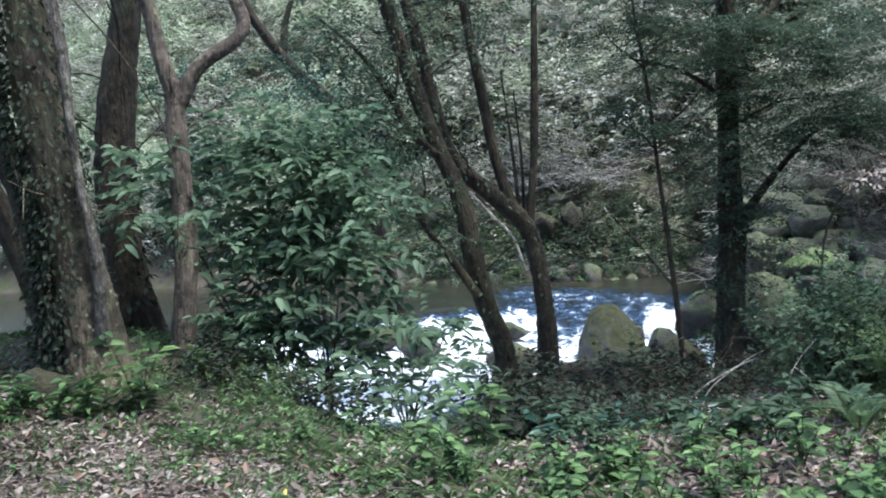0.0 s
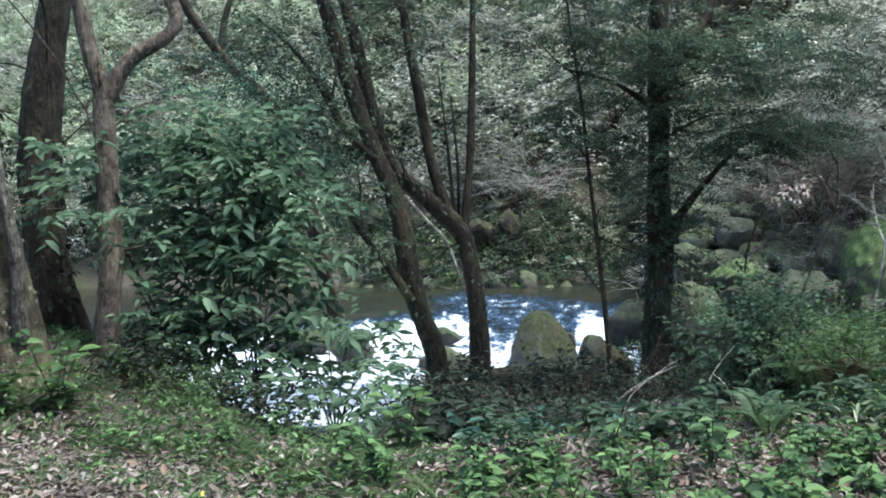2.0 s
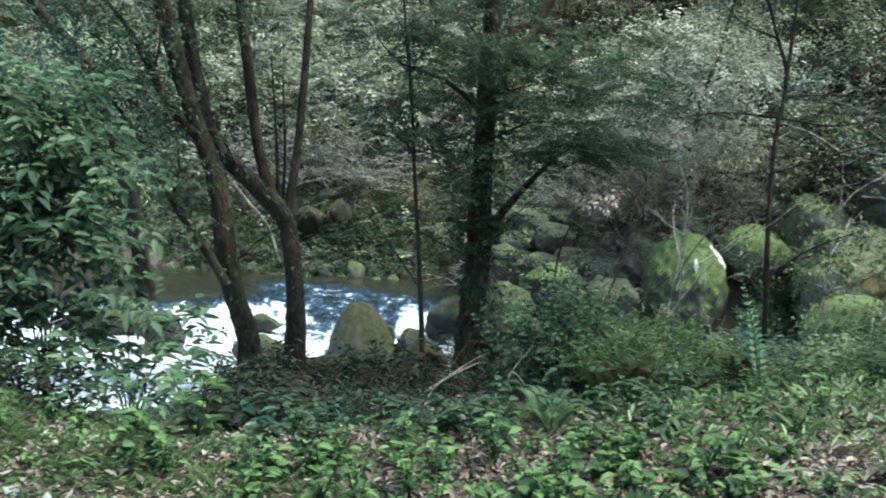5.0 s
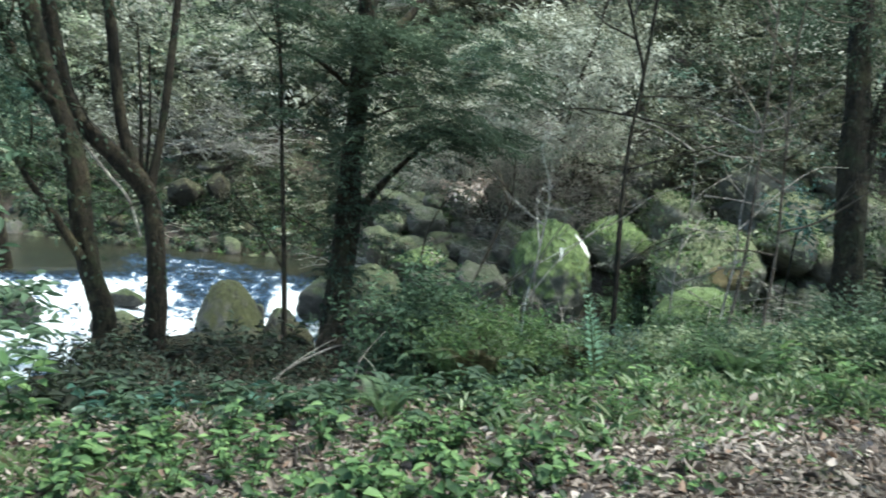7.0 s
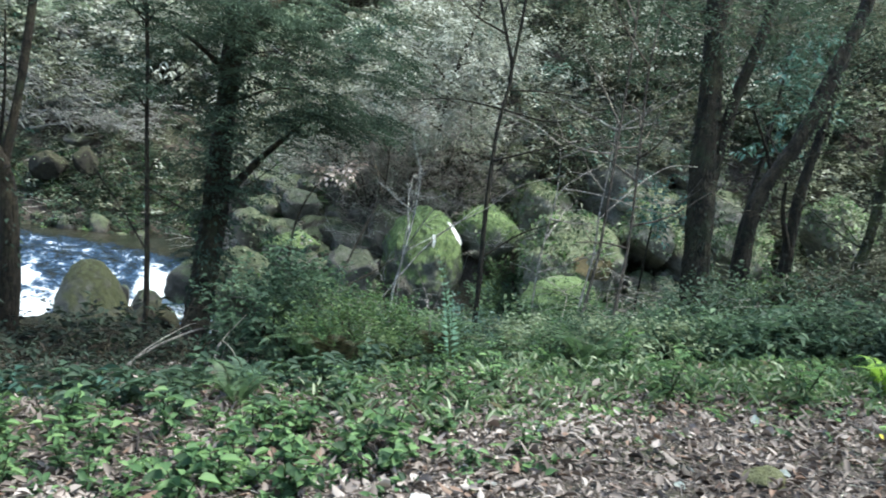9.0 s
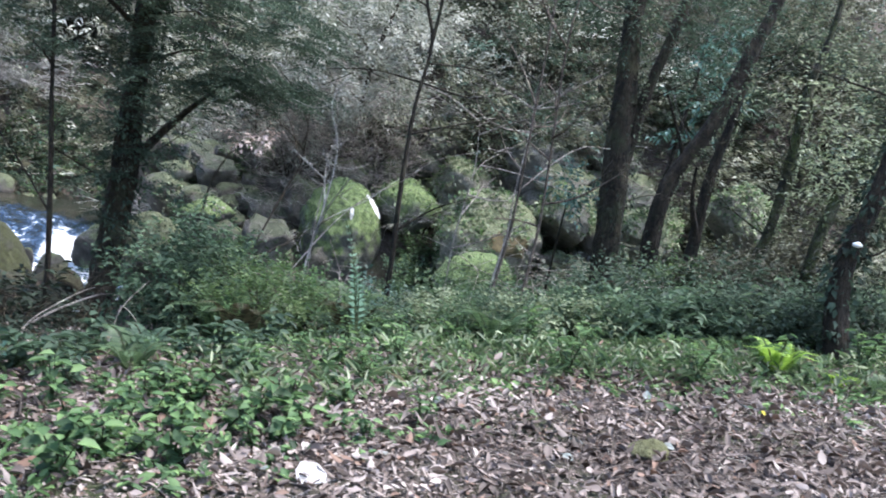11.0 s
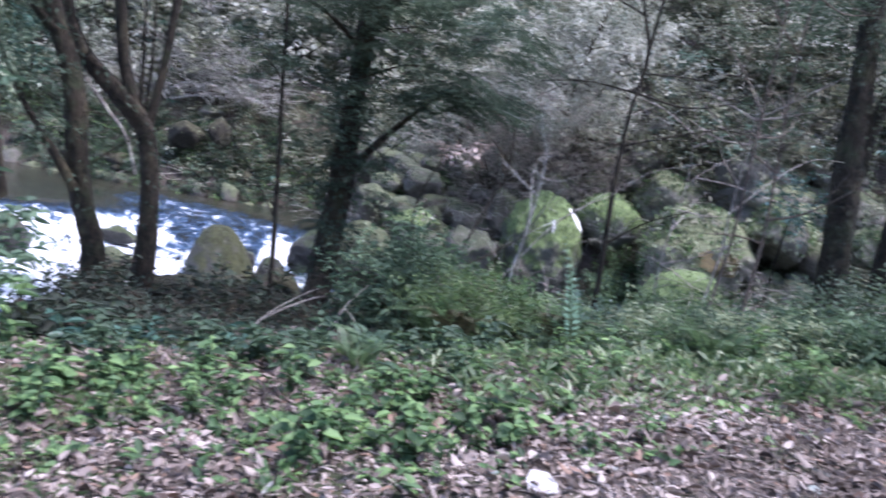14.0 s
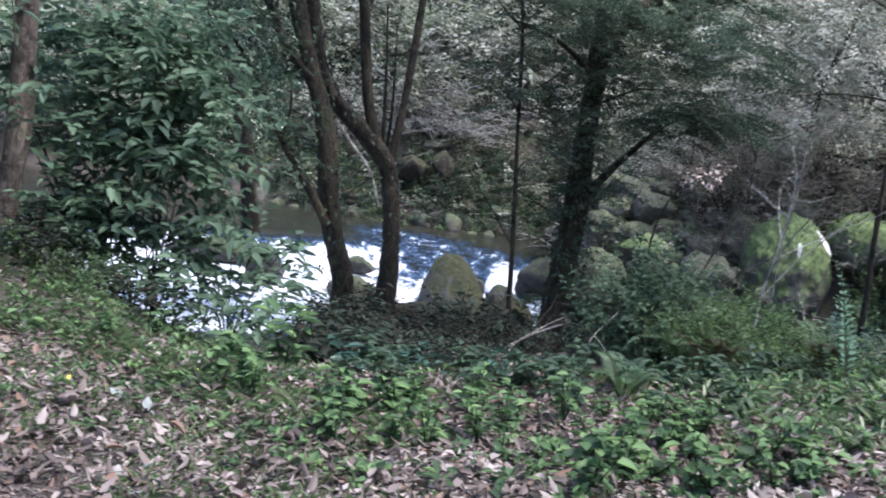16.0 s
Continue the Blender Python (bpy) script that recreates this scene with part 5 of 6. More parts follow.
    blanket("bank_undergrowth", "grey-green leafy undergrowth below the boulders", x, y, 0.3 + 0.5 * ss(-0.3, 0.8, rough(x, y, 1.2)), 7, 0.32, 0.12, 0.055, "brush")
    n = 1500
    x = rng.uniform(-4, 5.5, n)
    y = far_shore(x) + 0.1 + rng.random(n) * 2.6
    k = rough(x, y, 1.4) > -0.05
    blanket("shore_plants", "low bright plants among the stones of the far bank", x[k], y[k], 0.15, 6, 0.25, 0.11, 0.06, "weed")
    n = 2200
    x = rng.uniform(-5, 7.5, n)
    y = far_shore(x) + 1.0 + rng.random(n) * 5.5
    k = rough(x, y + 5, 1.2) > -0.2
    blanket("shore_plants", "grey-green low growth among the stones of the far bank", x[k], y[k], 0.35, 7, 0.35, 0.13, 0.06, "brush")
    n = 1500
    x = rng.uniform(-3, 6.5, n)
    y = far_shore(x) + 0.3 + rng.random(n) * 2.4
    blanket("shore_plants", "dark plants among the stones of the far bank", x, y, 0.3, 7, 0.3, 0.12, 0.06, "needle")
    # the hill above the boulders
    n = 3200
    x = rng.uniform(4.6, 24, n)
    y = hill_foot(x) + np.where(x < 9, 2.2, 1.3) + rng.random(n) ** 1.2 * 11
    k = (x > 4.9 + (y - 13) * 0.13) & (pits(x, y) < 0.25) & (rough(x * 1.5 + 7, y * 1.5, 1.2) + rng.normal(0, 0.14, n) > -0.15)
    x, y = x[k], y[k]
    # a wedge of the hill gets lower m: darker leaves that paint shade
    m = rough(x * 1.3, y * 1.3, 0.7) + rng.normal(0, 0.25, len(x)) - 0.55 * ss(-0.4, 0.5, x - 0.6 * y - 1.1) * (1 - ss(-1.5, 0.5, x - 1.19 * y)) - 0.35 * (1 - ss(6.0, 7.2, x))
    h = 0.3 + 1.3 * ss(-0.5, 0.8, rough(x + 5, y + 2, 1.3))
    for lo, hi, leaf, word in ((-9, -0.75, "needle", "dark small-leaved"), (-0.75, -0.3, "dusk", "shade-tinted grey-brown"), (-0.3, 0.08, "brush", "grey-green"), (0.08, 0.5, "pale", "pale dry"), (0.5, 9, "brush", "green")):
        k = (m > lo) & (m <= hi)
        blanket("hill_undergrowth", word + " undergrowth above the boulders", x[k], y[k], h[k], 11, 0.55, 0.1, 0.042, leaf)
    n = 640
    x = rng.uniform(4.8, 22, n)
    y = hill_foot(x) + np.where(x < 9, 2.3, 1.5) + rng.random(n) ** 1.1 * 11
    k = (x > 5.1 + (y - 13) * 0.13) & (pits(x, y) < 0.25)
    x, y = x[k], y[k]
    # same wedge for the bushes, shade put into the choice of leaf colour
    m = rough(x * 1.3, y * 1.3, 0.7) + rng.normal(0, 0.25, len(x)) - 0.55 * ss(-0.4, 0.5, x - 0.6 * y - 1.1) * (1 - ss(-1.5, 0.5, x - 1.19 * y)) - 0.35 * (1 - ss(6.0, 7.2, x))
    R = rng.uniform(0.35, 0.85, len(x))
    for lo, hi, leaf, word in ((-9, -0.85, "needle", "dark small-leaved"), (-0.85, -0.15, "dusk", "shade-tinted grey-brown"), (-0.15, 0.18, "brush", "grey-green"), (0.18, 0.42, "pale", "pale dry"), (0.42, 9, "slate", "blue-green")):
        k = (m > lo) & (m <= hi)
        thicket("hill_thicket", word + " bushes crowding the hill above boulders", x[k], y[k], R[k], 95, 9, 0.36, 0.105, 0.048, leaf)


build_slopes()


def build_shrubs():
    r = random.Random(3)
    # the broad evergreen between path and stream
    E = "evergreen_shrub"
    for lab, x, y, heads in (
            ("large dark green evergreen shrub with long drooping leaves", -2.2, 9.5, ((-2.35, 9.4, 1.9, 1.2), (-2.0, 9.3, 1.6, 1.0), (-2.5, 9.25, 1.2, 1.1), (-1.9, 9.2, 1.0, 0.9), (-2.25, 9.5, 2.35, 0.7), (-2.1, 9.1, 0.65, 0.6), (-1.6, 9.0, 0.35, 0.16), (-2.0, 8.9, 0.05, 0.16))),
            ("dark evergreen shrub beside a tan-barked tree", -2.95, 9.9, ((-2.95, 9.8, 2.2, 0.9), (-3.1, 9.7, 1.5, 0.9), (-2.8, 9.5, 0.9, 0.9), (-3.05, 9.3, 0.3, 0.7), (-2.6, 9.1, -0.05, 0.6), (-3.87, 8.9, 2.1, 0.25), (-3.6, 8.6, 1.45, 0.3), (-3.75, 8.9, 1.8, 0.25))),
            ("evergreen sapling hanging over white water", -1.3, 9.2, ((-1.1, 9.2, 0.1, 0.14), (-0.82, 9.2, 0.0, 0.13), (-0.93, 8.8, -0.27, 0.14), (-1.5, 9.1, -0.25, 0.2), (-1.7, 9.0, -0.1, 0.2), (-1.38, 9.4, 0.2, 0.12), (-1.2, 8.4, -0.42, 0.12), (-0.7, 8.6, -0.33, 0.12), (-0.95, 8.2, -0.5, 0.1))), ("dark evergreen sapling at the water edge", -2.3, 9.0, ((-2.62, 9.2, 0.17, 0.35), (-2.4, 9.0, -0.18, 0.3), (-2.04, 9.2, 0.27, 0.25), (-1.6, 8.6, -0.38, 0.16), (-2.9, 8.9, 0.3, 0.35)))):
        at = np.array((x, y, float(land(x, y))))
        t = thing(E, tuple(at), lab, "bush", "evergreen shrubs")
        fol = []
        for hx, hy, hz, k in heads:
            q = np.array((hx, hy, hz))
            v, f = tube([at, at * 0.55 + q * 0.45 + np.array([0, 0, 0.15]), q], 0.013, 0.005, 6, 0.15)
            part("stem", mesh_of("stem", v, f, True), M["stem"], t)
            p, d = blob(int(52 * k), q, (0.66 * k ** 0.5, 0.45, 0.42 * k ** 0.5), 0.25)
            fol.append(sprays(p, d * np.array([1, 1, 0.4]) + np.array([0, -0.1, 0.0]), 8, 0.42, 0.17, 0.08, True, 0.25))
        v, f = join(fol)
        part("foliage", mesh_of("foliage", v, f), M["shrub"], t, kind="stuff")
    # bushes on the near bank
    base = [shrub("bush", lab, (x, y, float(land(x, y)) - 0.05), rad, n, leaf, size)
            for lab, x, y, rad, n, leaf, size in (("low dark green bush with bank shade in its leaf colour", 1.6, 9.9, (0.7, 0.6, 0.32), 70, "dim", (6, 0.3, 0.15, 0.065)), ("dense small-leaved bush before the boulders", 3.3, 8.6, (0.8, 0.7, 0.5), 200, "bank", (8, 0.26, 0.085, 0.04)),
                                             ("yellow-green fine-leaved bush before the boulders", 3.9, 7.5, (0.7, 0.6, 0.36), 190, "weed", (9, 0.24, 0.065, 0.026)), ("leafy green bush on the bank", 5.6, 7.3, (0.75, 0.6, 0.27), 130, "fern", (8, 0.26, 0.085, 0.038)))]
    spots = []
    for i in range(64):
        x = r.uniform(-6.5, 13)
        e, s = float(bank_edge(x)), float(near_shore(x))
        y = e + 0.7 + (s - e - 0.8) * r.random()
        if -3.2 < x < 2.6 or (3.7 < x < 7.4 and y > 6.6):
            continue
        spots.append((x, y, float(land(x, y)) - 0.05))
    for i, b in enumerate(base):
        mine = [q for j, q in enumerate(spots) if (i == 0) == (q[0] < 2.4) and (i == 0 or j % 3 == i - 1)]
        copies(b, mine, [r.uniform(0.3, 0.55) if i == 0 else r.uniform(0.45, 0.8) for _ in mine], r)
    # bushes at the feet of the stream trees; their dark leaf colour includes the shade
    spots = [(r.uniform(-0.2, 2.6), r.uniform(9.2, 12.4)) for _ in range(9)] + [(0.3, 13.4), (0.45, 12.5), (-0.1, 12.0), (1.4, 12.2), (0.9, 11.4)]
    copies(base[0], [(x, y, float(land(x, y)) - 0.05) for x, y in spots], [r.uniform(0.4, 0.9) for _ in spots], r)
    for x, y, h in ((0.3, 10.2, 0.9), (1.1, 10.8, 0.8), (1.9, 10.3, 0.9), (1.5, 9.3, 0.7), (0.6, 9.2, 0.7), (2.5, 10.9, 0.9), (2.3, 9.4, 0.8)):
        bare_shrub("tangle of thin brown twigs in shade", (x, y, float(land(x, y))), h, 0.9, 9, "stem", flat=0.2, thick=0.009)
    shrub("bush", "tall dark small-leaved bush before the boulders", (3.1, 8.4, float(land(3.1, 8.4))), (0.65, 0.55, 0.6), 300, "bank", (8, 0.24, 0.085, 0.042))
    shrub("bush", "tall green bush before the boulders", (3.4, 8.9, float(land(3.4, 8.9))), (0.5, 0.5, 0.55), 260, "bank", (8, 0.24, 0.08, 0.036))
    shrub("bush", "low bush with brown lower twigs", (4.6, 7.5, float(land(4.6, 7.5))), (0.6, 0.45, 0.2), 170, "fern", (8, 0.24, 0.065, 0.028))
    shrub("bush", "low bluish-green bush before a mossy boulder", (5.4, 8.2, float(land(5.4, 8.2))), (0.7, 0.5, 0.26), 200, "slate", (8, 0.24, 0.08, 0.034))
    shrub("bush", "dark shaded bush beside a tree foot", (7.6, 6.9, float(land(7.6, 6.9))), (0.8, 0.5, 0.4), 260, "needle", (8, 0.28, 0.09, 0.04))
    shrub("bush", "dark shaded bush beside a tree foot", (9.1, 6.6, float(land(9.1, 6.6))), (0.9, 0.5, 0.42), 280, "needle", (8, 0.28, 0.09, 0.04))
    for x, y, h in ((6.35, 7.2, 1.9), (4.6, 8.4, 1.5), (7.2, 7.5, 1.7), (3.9, 9.4, 1.3), (9.8, 6.9, 1.8)):
        bare_shrub("thin pale leafless sapling twigs", (x, y, float(land(x, y))), h, 0.35, 4, thick=0.009)
    shrub("bush", "rounded yellow-green fine-leaved bush", (3.6, 7.45, float(land(3.6, 7.45))), (0.6, 0.45, 0.36), 420, "yellowish", (9, 0.22, 0.06, 0.024))
    spots = [(r.uniform(6.2, 11.5), r.uniform(8.4, 12.3)) for _ in range(26)]
    for k in (1, 3):
        copies(base[k], [(x, y, float(land(x, y)) - 0.05) for x, y in spots[k // 2::2]], [r.uniform(0.28, 0.5) for _ in spots[k // 2::2]], r)
    # pale dry brush and darker bushes below the leaning trees
    for x, y, rad in ((6.5, 8.3, 0.28), (7.0, 8.6, 0.25), (7.3, 8.1, 0.25), (9.3, 6.9, 0.4), (9.7, 7.0, 0.5), (9.0, 7.3, 0.4), (10.4, 7.3, 0.5), (11.2, 7.2, 0.6), (7.6, 9.2, 0.22)):
        shrub("bush", "dull grey-green bush below leaning trees" if x > 9 else "bright green fine-leaved bush before boulders", (x, y, float(land(x, y))), (rad, rad * 0.8, rad * 0.95), int(520 * rad), "dusk" if x > 9 else "fern", (9, 0.32, 0.09, 0.038), droop=0.5)
    for x, y, rad in ((7.2, 6.0, 0.42), (7.7, 5.7, 0.4), (8.2, 5.6, 0.45), (8.7, 5.3, 0.42), (8.0, 4.75, 0.26), (8.45, 4.7, 0.3), (9.1, 5.0, 0.45), (9.0, 4.5, 0.36), (6.7, 6.4, 0.4)):
        shrub("bush", "dark green bush in the shade of leaning trees", (x, y, float(land(x, y)) - 0.05), (rad, rad * 0.8, rad * 0.6), int(520 * rad), "bank" if x < 7.9 else "needle", (8, 0.28, 0.085, 0.035))
    for x, y in ((5.7, 6.3), (6.1, 6.75), (5.3, 6.9), (6.5, 6.2)):
        shrub("bush", "bright green leafy bush at the path edge", (x, y, float(land(x, y)) - 0.05), (0.4, 0.32, 0.24), 200, "bright", (8, 0.22, 0.08, 0.034))
    for x, y, h in ((6.4, 14.5, 1.5), (7.1, 14.7, 1.6), (7.8, 14.4, 1.4), (8.3, 14.2, 1.3), (6.8, 15.3, 1.7), (6.0, 15.2, 1.5), (7.5, 15.4, 1.6)):
        bare_shrub("tangle of fine pale twigs above boulders", (x, y, float(land(x, y))), h, 0.9, 22, flat=0.3, thick=0.011)
        bare_shrub("thin pale twigs hanging before boulders", (x - 0.2, y - 1.3, float(land(x, y - 1.3)) + 0.2), 1.0, 0.8, 9, "white_twig", flat=0.1, thick=0.007)
        shrub("bush", "pale fine-leaved bush above boulders", (x, y + 0.1, float(land(x, y)) + 0.3), (0.6, 0.5, 0.7), 220, "pale", (8, 0.28, 0.06, 0.025))
    # more of the bushes whose leaf colour carries the bank's shade
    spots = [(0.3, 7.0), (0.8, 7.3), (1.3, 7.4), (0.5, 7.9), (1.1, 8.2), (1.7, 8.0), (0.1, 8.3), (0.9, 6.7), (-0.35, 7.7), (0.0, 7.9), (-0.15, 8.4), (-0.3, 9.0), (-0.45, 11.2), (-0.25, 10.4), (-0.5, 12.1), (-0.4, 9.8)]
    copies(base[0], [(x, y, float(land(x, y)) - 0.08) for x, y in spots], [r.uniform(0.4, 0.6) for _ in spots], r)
    spots = [(-2.3, 8.4), (-2.8, 8.7), (-3.2, 8.9), (-2.5, 8.0), (-3.0, 8.2), (-3.5, 9.2), (-1.6, 7.6), (-1.1, 7.5)]
    for k, b in enumerate((base[0], base[3])):
        copies(b, [(x, y, float(land(x, y)) - 0.05) for x, y in spots[k::2]], [r.uniform(0.45, 0.7) for _ in spots[k::2]], r)
    for x, y, h in ((6.3, 14.3, 1.2), (6.9, 14.1, 1.3), (7.4, 14.0, 1.4), (7.9, 13.9, 1.3), (8.4, 13.7, 1.2), (6.6, 14.9, 1.5), (7.6, 14.8, 1.6), (8.8, 14.0, 1.3), (5.9, 14.8, 1.2), (9.6, 13.4, 1.1), (6.2, 14.9, 2.0), (6.8, 14.8, 2.2), (7.4, 14.7, 2.3), (8.0, 14.5, 2.2), (7.1, 15.2, 2.8), (7.9, 15.0, 2.8), (6.5, 15.3, 2.7)):
        bare_shrub("tangle of fine beige twigs over boulders", (x, y, float(land(x, y)) + 0.2), h, 0.8, 11, flat=0.15, thick=0.011)
    for x, y, rad, leaf in ((7.95, 12.3, 0.4, "shrub"), (8.25, 12.6, 0.35, "fern"), (7.75, 11.8, 0.32, "fern"), (6.25, 12.5, 0.3, "shrub"), (5.45, 12.7, 0.28, "brush"), (4.9, 13.0, 0.3, "fern"), (10.2, 11.0, 0.35, "brush"), (10.0, 12.3, 0.3, "brush"), (9.75, 13.0, 0.28, "bright"), (6.55, 14.0, 0.2, "fern"), (4.5, 14.1, 0.22, "brush"), (5.5, 14.9, 0.25, "fern")):
        shrub("bush", "small leafy bush growing between mossy boulders", (x, y, float(land(x, y))), (rad, rad * 0.8, rad * 0.8), int(300 * rad), leaf, (8, 0.22, 0.085, 0.04))
    # bushes standing out of the slopes
    slope = [shrub("slope_bush", lab, (x, y, float(land(x, y))), rad, n, leaf, size, 6, group="bushes of the slope")
             for lab, x, y, rad, n, leaf, size in (("green bush on a steep bank", 2.0, 28.5, (1.3, 1.1, 0.9), 210, "brush", (8, 0.45, 0.17, 0.075)), ("pale leafy bush on a steep bank", -1.5, 29, (1.2, 1.2, 0.9), 200, "pale", (8, 0.45, 0.16, 0.065)),
                                                   ("glossy dark bush on a steep bank", -4, 30, (1.2, 1.2, 1.0), 240, "bluish", (8, 0.45, 0.17, 0.07)), ("small-leaved dark bush on a steep bank", 6.5, 17, (1.1, 1.0, 0.8), 260, "needle", (8, 0.38, 0.1, 0.042)),
                                                   ("grey-green bush over boulders", 8, 16, (1.1, 1.0, 0.8), 240, "brush", (8, 0.38, 0.1, 0.042)), ("pale dry bush over boulders", 9.5, 16.5, (1.0, 1.0, 0.75), 230, "pale", (8, 0.36, 0.09, 0.038)))]
    twigs = [bare_shrub("tangle of pale bare twigs", (3, 28, float(land(3, 28))), 2.4, 1.0, 24, "white_twig", flat=0.5, thick=0.025), bare_shrub("tangle of bare grey twigs", (7, 16.6, float(land(7, 16.6))), 1.5, 1.0, 24, "white_twig", flat=0.35, thick=0.017)]
    sets = {k: [] for k in range(8)}
    for i in range(88):
        x, u = r.uniform(-24, 11), r.random() ** 1.3
        y = float(far_shore(x)) + (5.8 if -5 < x < 7.5 else 2.0) + u * 14
        k = r.choices([0, 1, 2, 3, 6], [4, 5, 2, 1, 13])[0]
        sets[k].append((x, y, float(land(x, y)) - 0.1, r.uniform(0.8, 1.5)))
    for i in range(88):
        x = r.uniform(5, 20)
        y = float(hill_foot(x)) + (2.4 if x < 9 else 1.5) + r.random() ** 1.3 * 8
        if x < 5.2 + (y - 13) * 0.13:
            continue
        # bushes in the wedge are mostly the dark-leaved kind, continuing its painted shade
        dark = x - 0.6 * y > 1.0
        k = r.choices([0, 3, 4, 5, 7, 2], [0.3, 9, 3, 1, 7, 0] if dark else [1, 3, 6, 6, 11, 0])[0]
        sets[k].append((x, y, float(land(x, y)) - 0.1, r.uniform(0.6, 1.1)))
    for x, y in ((2.5, 27.9), (1.4, 29.2), (5.8, 18.2), (5.4, 18.6), (0.6, 28.4), (3.0, 29.0)):
        sets[6].append((x, y, float(land(x, y)) - 0.1, r.uniform(0.9, 1.3) if y > 22 else 0.8))
    for i in range(22):
        x, y = r.uniform(5.6, 9.2), r.uniform(16.4, 19)
        sets[r.choice([7, 7, 5, 4])].append((x, y, float(land(x, y)) - 0.1, r.uniform(0.6, 0.9)))
    for i in range(16):
        x, y = r.uniform(5.9, 9.5), r.uniform(16.0, 17.2)
        sets[r.choice([7, 7, 5])].append((x, y, float(land(x, y)) - 0.1, r.uniform(0.75, 1.2)))
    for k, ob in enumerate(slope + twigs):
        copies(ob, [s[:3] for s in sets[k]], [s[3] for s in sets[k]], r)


build_shrubs()


def build_hollows():
    """Small clumps on the bare patch of the far bank, and the mound under the big tree."""
    for leaf, word, n in (("dusk", "grey-brown", 16), ("needle", "dark small-leaved", 16), ("brush", "grey-green", 12)):
        x, y = rng.uniform(2.2, 6.2, n), rng.uniform(25.4, 29.2, n)
        thicket("slope_thicket", word + " clumps on the lower far bank", x, y, rng.uniform(0.3, 0.6, n), 90, 8, 0.35, 0.13, 0.055, leaf)
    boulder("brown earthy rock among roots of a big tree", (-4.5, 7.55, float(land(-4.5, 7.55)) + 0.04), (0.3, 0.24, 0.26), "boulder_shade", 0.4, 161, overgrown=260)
    for x, y, h in ((-4.85, 7.3, 0.3), (-4.2, 7.2, 0.34), (-5.2, 7.6, 0.4), (-4.6, 7.15, 0.3), (-4.5, 7.35, 0.36)):
        herb("broad_leaved_plant", "leafy plant on the mound under a big tree", (x, y, float(land(x, y))), h, 5, 7, 0.12, 0.055)


# === plants of the path edge
def herb(name, label, at, height, stalks, per, length, width, leaf="weed", spread=0.35, group="broad-leaved plants"):
    """A leafy plant: stalks that carry pairs of leaves."""
    t = thing(name, at, label, "plant", group)
    at = np.array(at, float)
    lv = []
    for i in range(stalks):
        a = rng.uniform(0, 6.28)
        q = at + np.array([math.cos(a) * spread, math.sin(a) * spread, 1.0]) * height * rng.uniform(0.7, 1.1)
        v, f = tube([at, (at + q) / 2 + np.array([0, 0, 0.06 * height]), q], 0.006, 0.003, 5, 0.08, 0, 0)
        part("stalk", mesh_of("stalk", v, f, True), M["stem_green"], t)
        k = np.linspace(0.2, 1, per)
        p = at + (q - at) * k[:, None]
        b = np.arange(per) * 2.4 + rng.uniform(0, 6)
        way = np.stack([np.cos(b), np.sin(b), 0.25 + 0 * b], -1) + rng.normal(0, 0.15, (per, 3))
        s = rng.uniform(0.7, 1.15, per)
        lv.append(leaves(p, way, length * s, width * s, True, 0.3))
    v, f = join(lv)
    part("foliage", mesh_of("foliage", v, f), M[leaf], t, kind="stuff")
    return t


def fern(label, at, length, fronds, leaf="fern", rise=0.75, lean=None, width=0.2, spread=1.0, leaflets=52):
    """A fern: each frond a bent stalk with narrowing leaflets on both sides."""
    t = thing("fern", at, label, "fern", "ferns")
    at = np.array(at, float)
    for i in range(fronds):
        a = (lean if lean is not None else 0) + (i - fronds / 2) * (6.28 / fronds if lean is None else 0.45) + rng.uniform(-0.2, 0.2)
        L = length * rng.uniform(0.75, 1.1)
        d = np.array([math.cos(a), math.sin(a), 0])
        p0, p1, p2 = at, at + d * L * 0.4 * spread + np.array([0, 0, L * rise * 0.5 if spread < 1 else L * rise * 0.75]), at + d * L * 0.85 * spread + np.array([0, 0, L * rise * 0.8])
        c = curve_points([p0, p1, p2], L / leaflets)
        stalk = tube([p0, p1, p2], 0.006, 0.002, 4, L / 10, 0, 0)
        tan = unit(np.gradient(c, axis=0))
        side = unit(np.cross(tan, np.array([0, 0, 1.0])))
        k = np.linspace(0, 1, len(c))
        w = width * L / 0.5 * np.clip(np.minimum((k - 0.12) * 5, 1), 0, 1) * (1.05 - k) ** 0.8
        keep = w > 0.004
        at2 = np.vstack([c[keep], c[keep]])
        way = np.vstack([side[keep] + tan[keep] * 0.35, -side[keep] + tan[keep] * 0.35])
        ww = np.concatenate([w[keep], w[keep]])
        wide = np.minimum(ww * 0.26, 1.18 * L / leaflets)[:, None]
        t2, way = np.vstack([tan[keep], tan[keep]]), unit(way)
        mid = at2 + way * ww[:, None] * 0.4
        v = np.stack([at2, mid + t2 * wide * 0.5, at2 + way * ww[:, None] + np.array([0, 0, -0.08]) * ww[:, None], mid - t2 * wide * 0.5], 1).reshape(-1, 3)
        f = (np.arange(len(at2))[:, None, None] * 4 + np.array([[0, 1, 2], [0, 2, 3]])[None]).reshape(-1, 3)
        fr = part("frond", mesh_of("frond", *stalk, True), M["stem_green"], t)
        part("leaf_blade", mesh_of("leaf_blade", v, f), M[leaf], fr, kind="stuff")
    return t


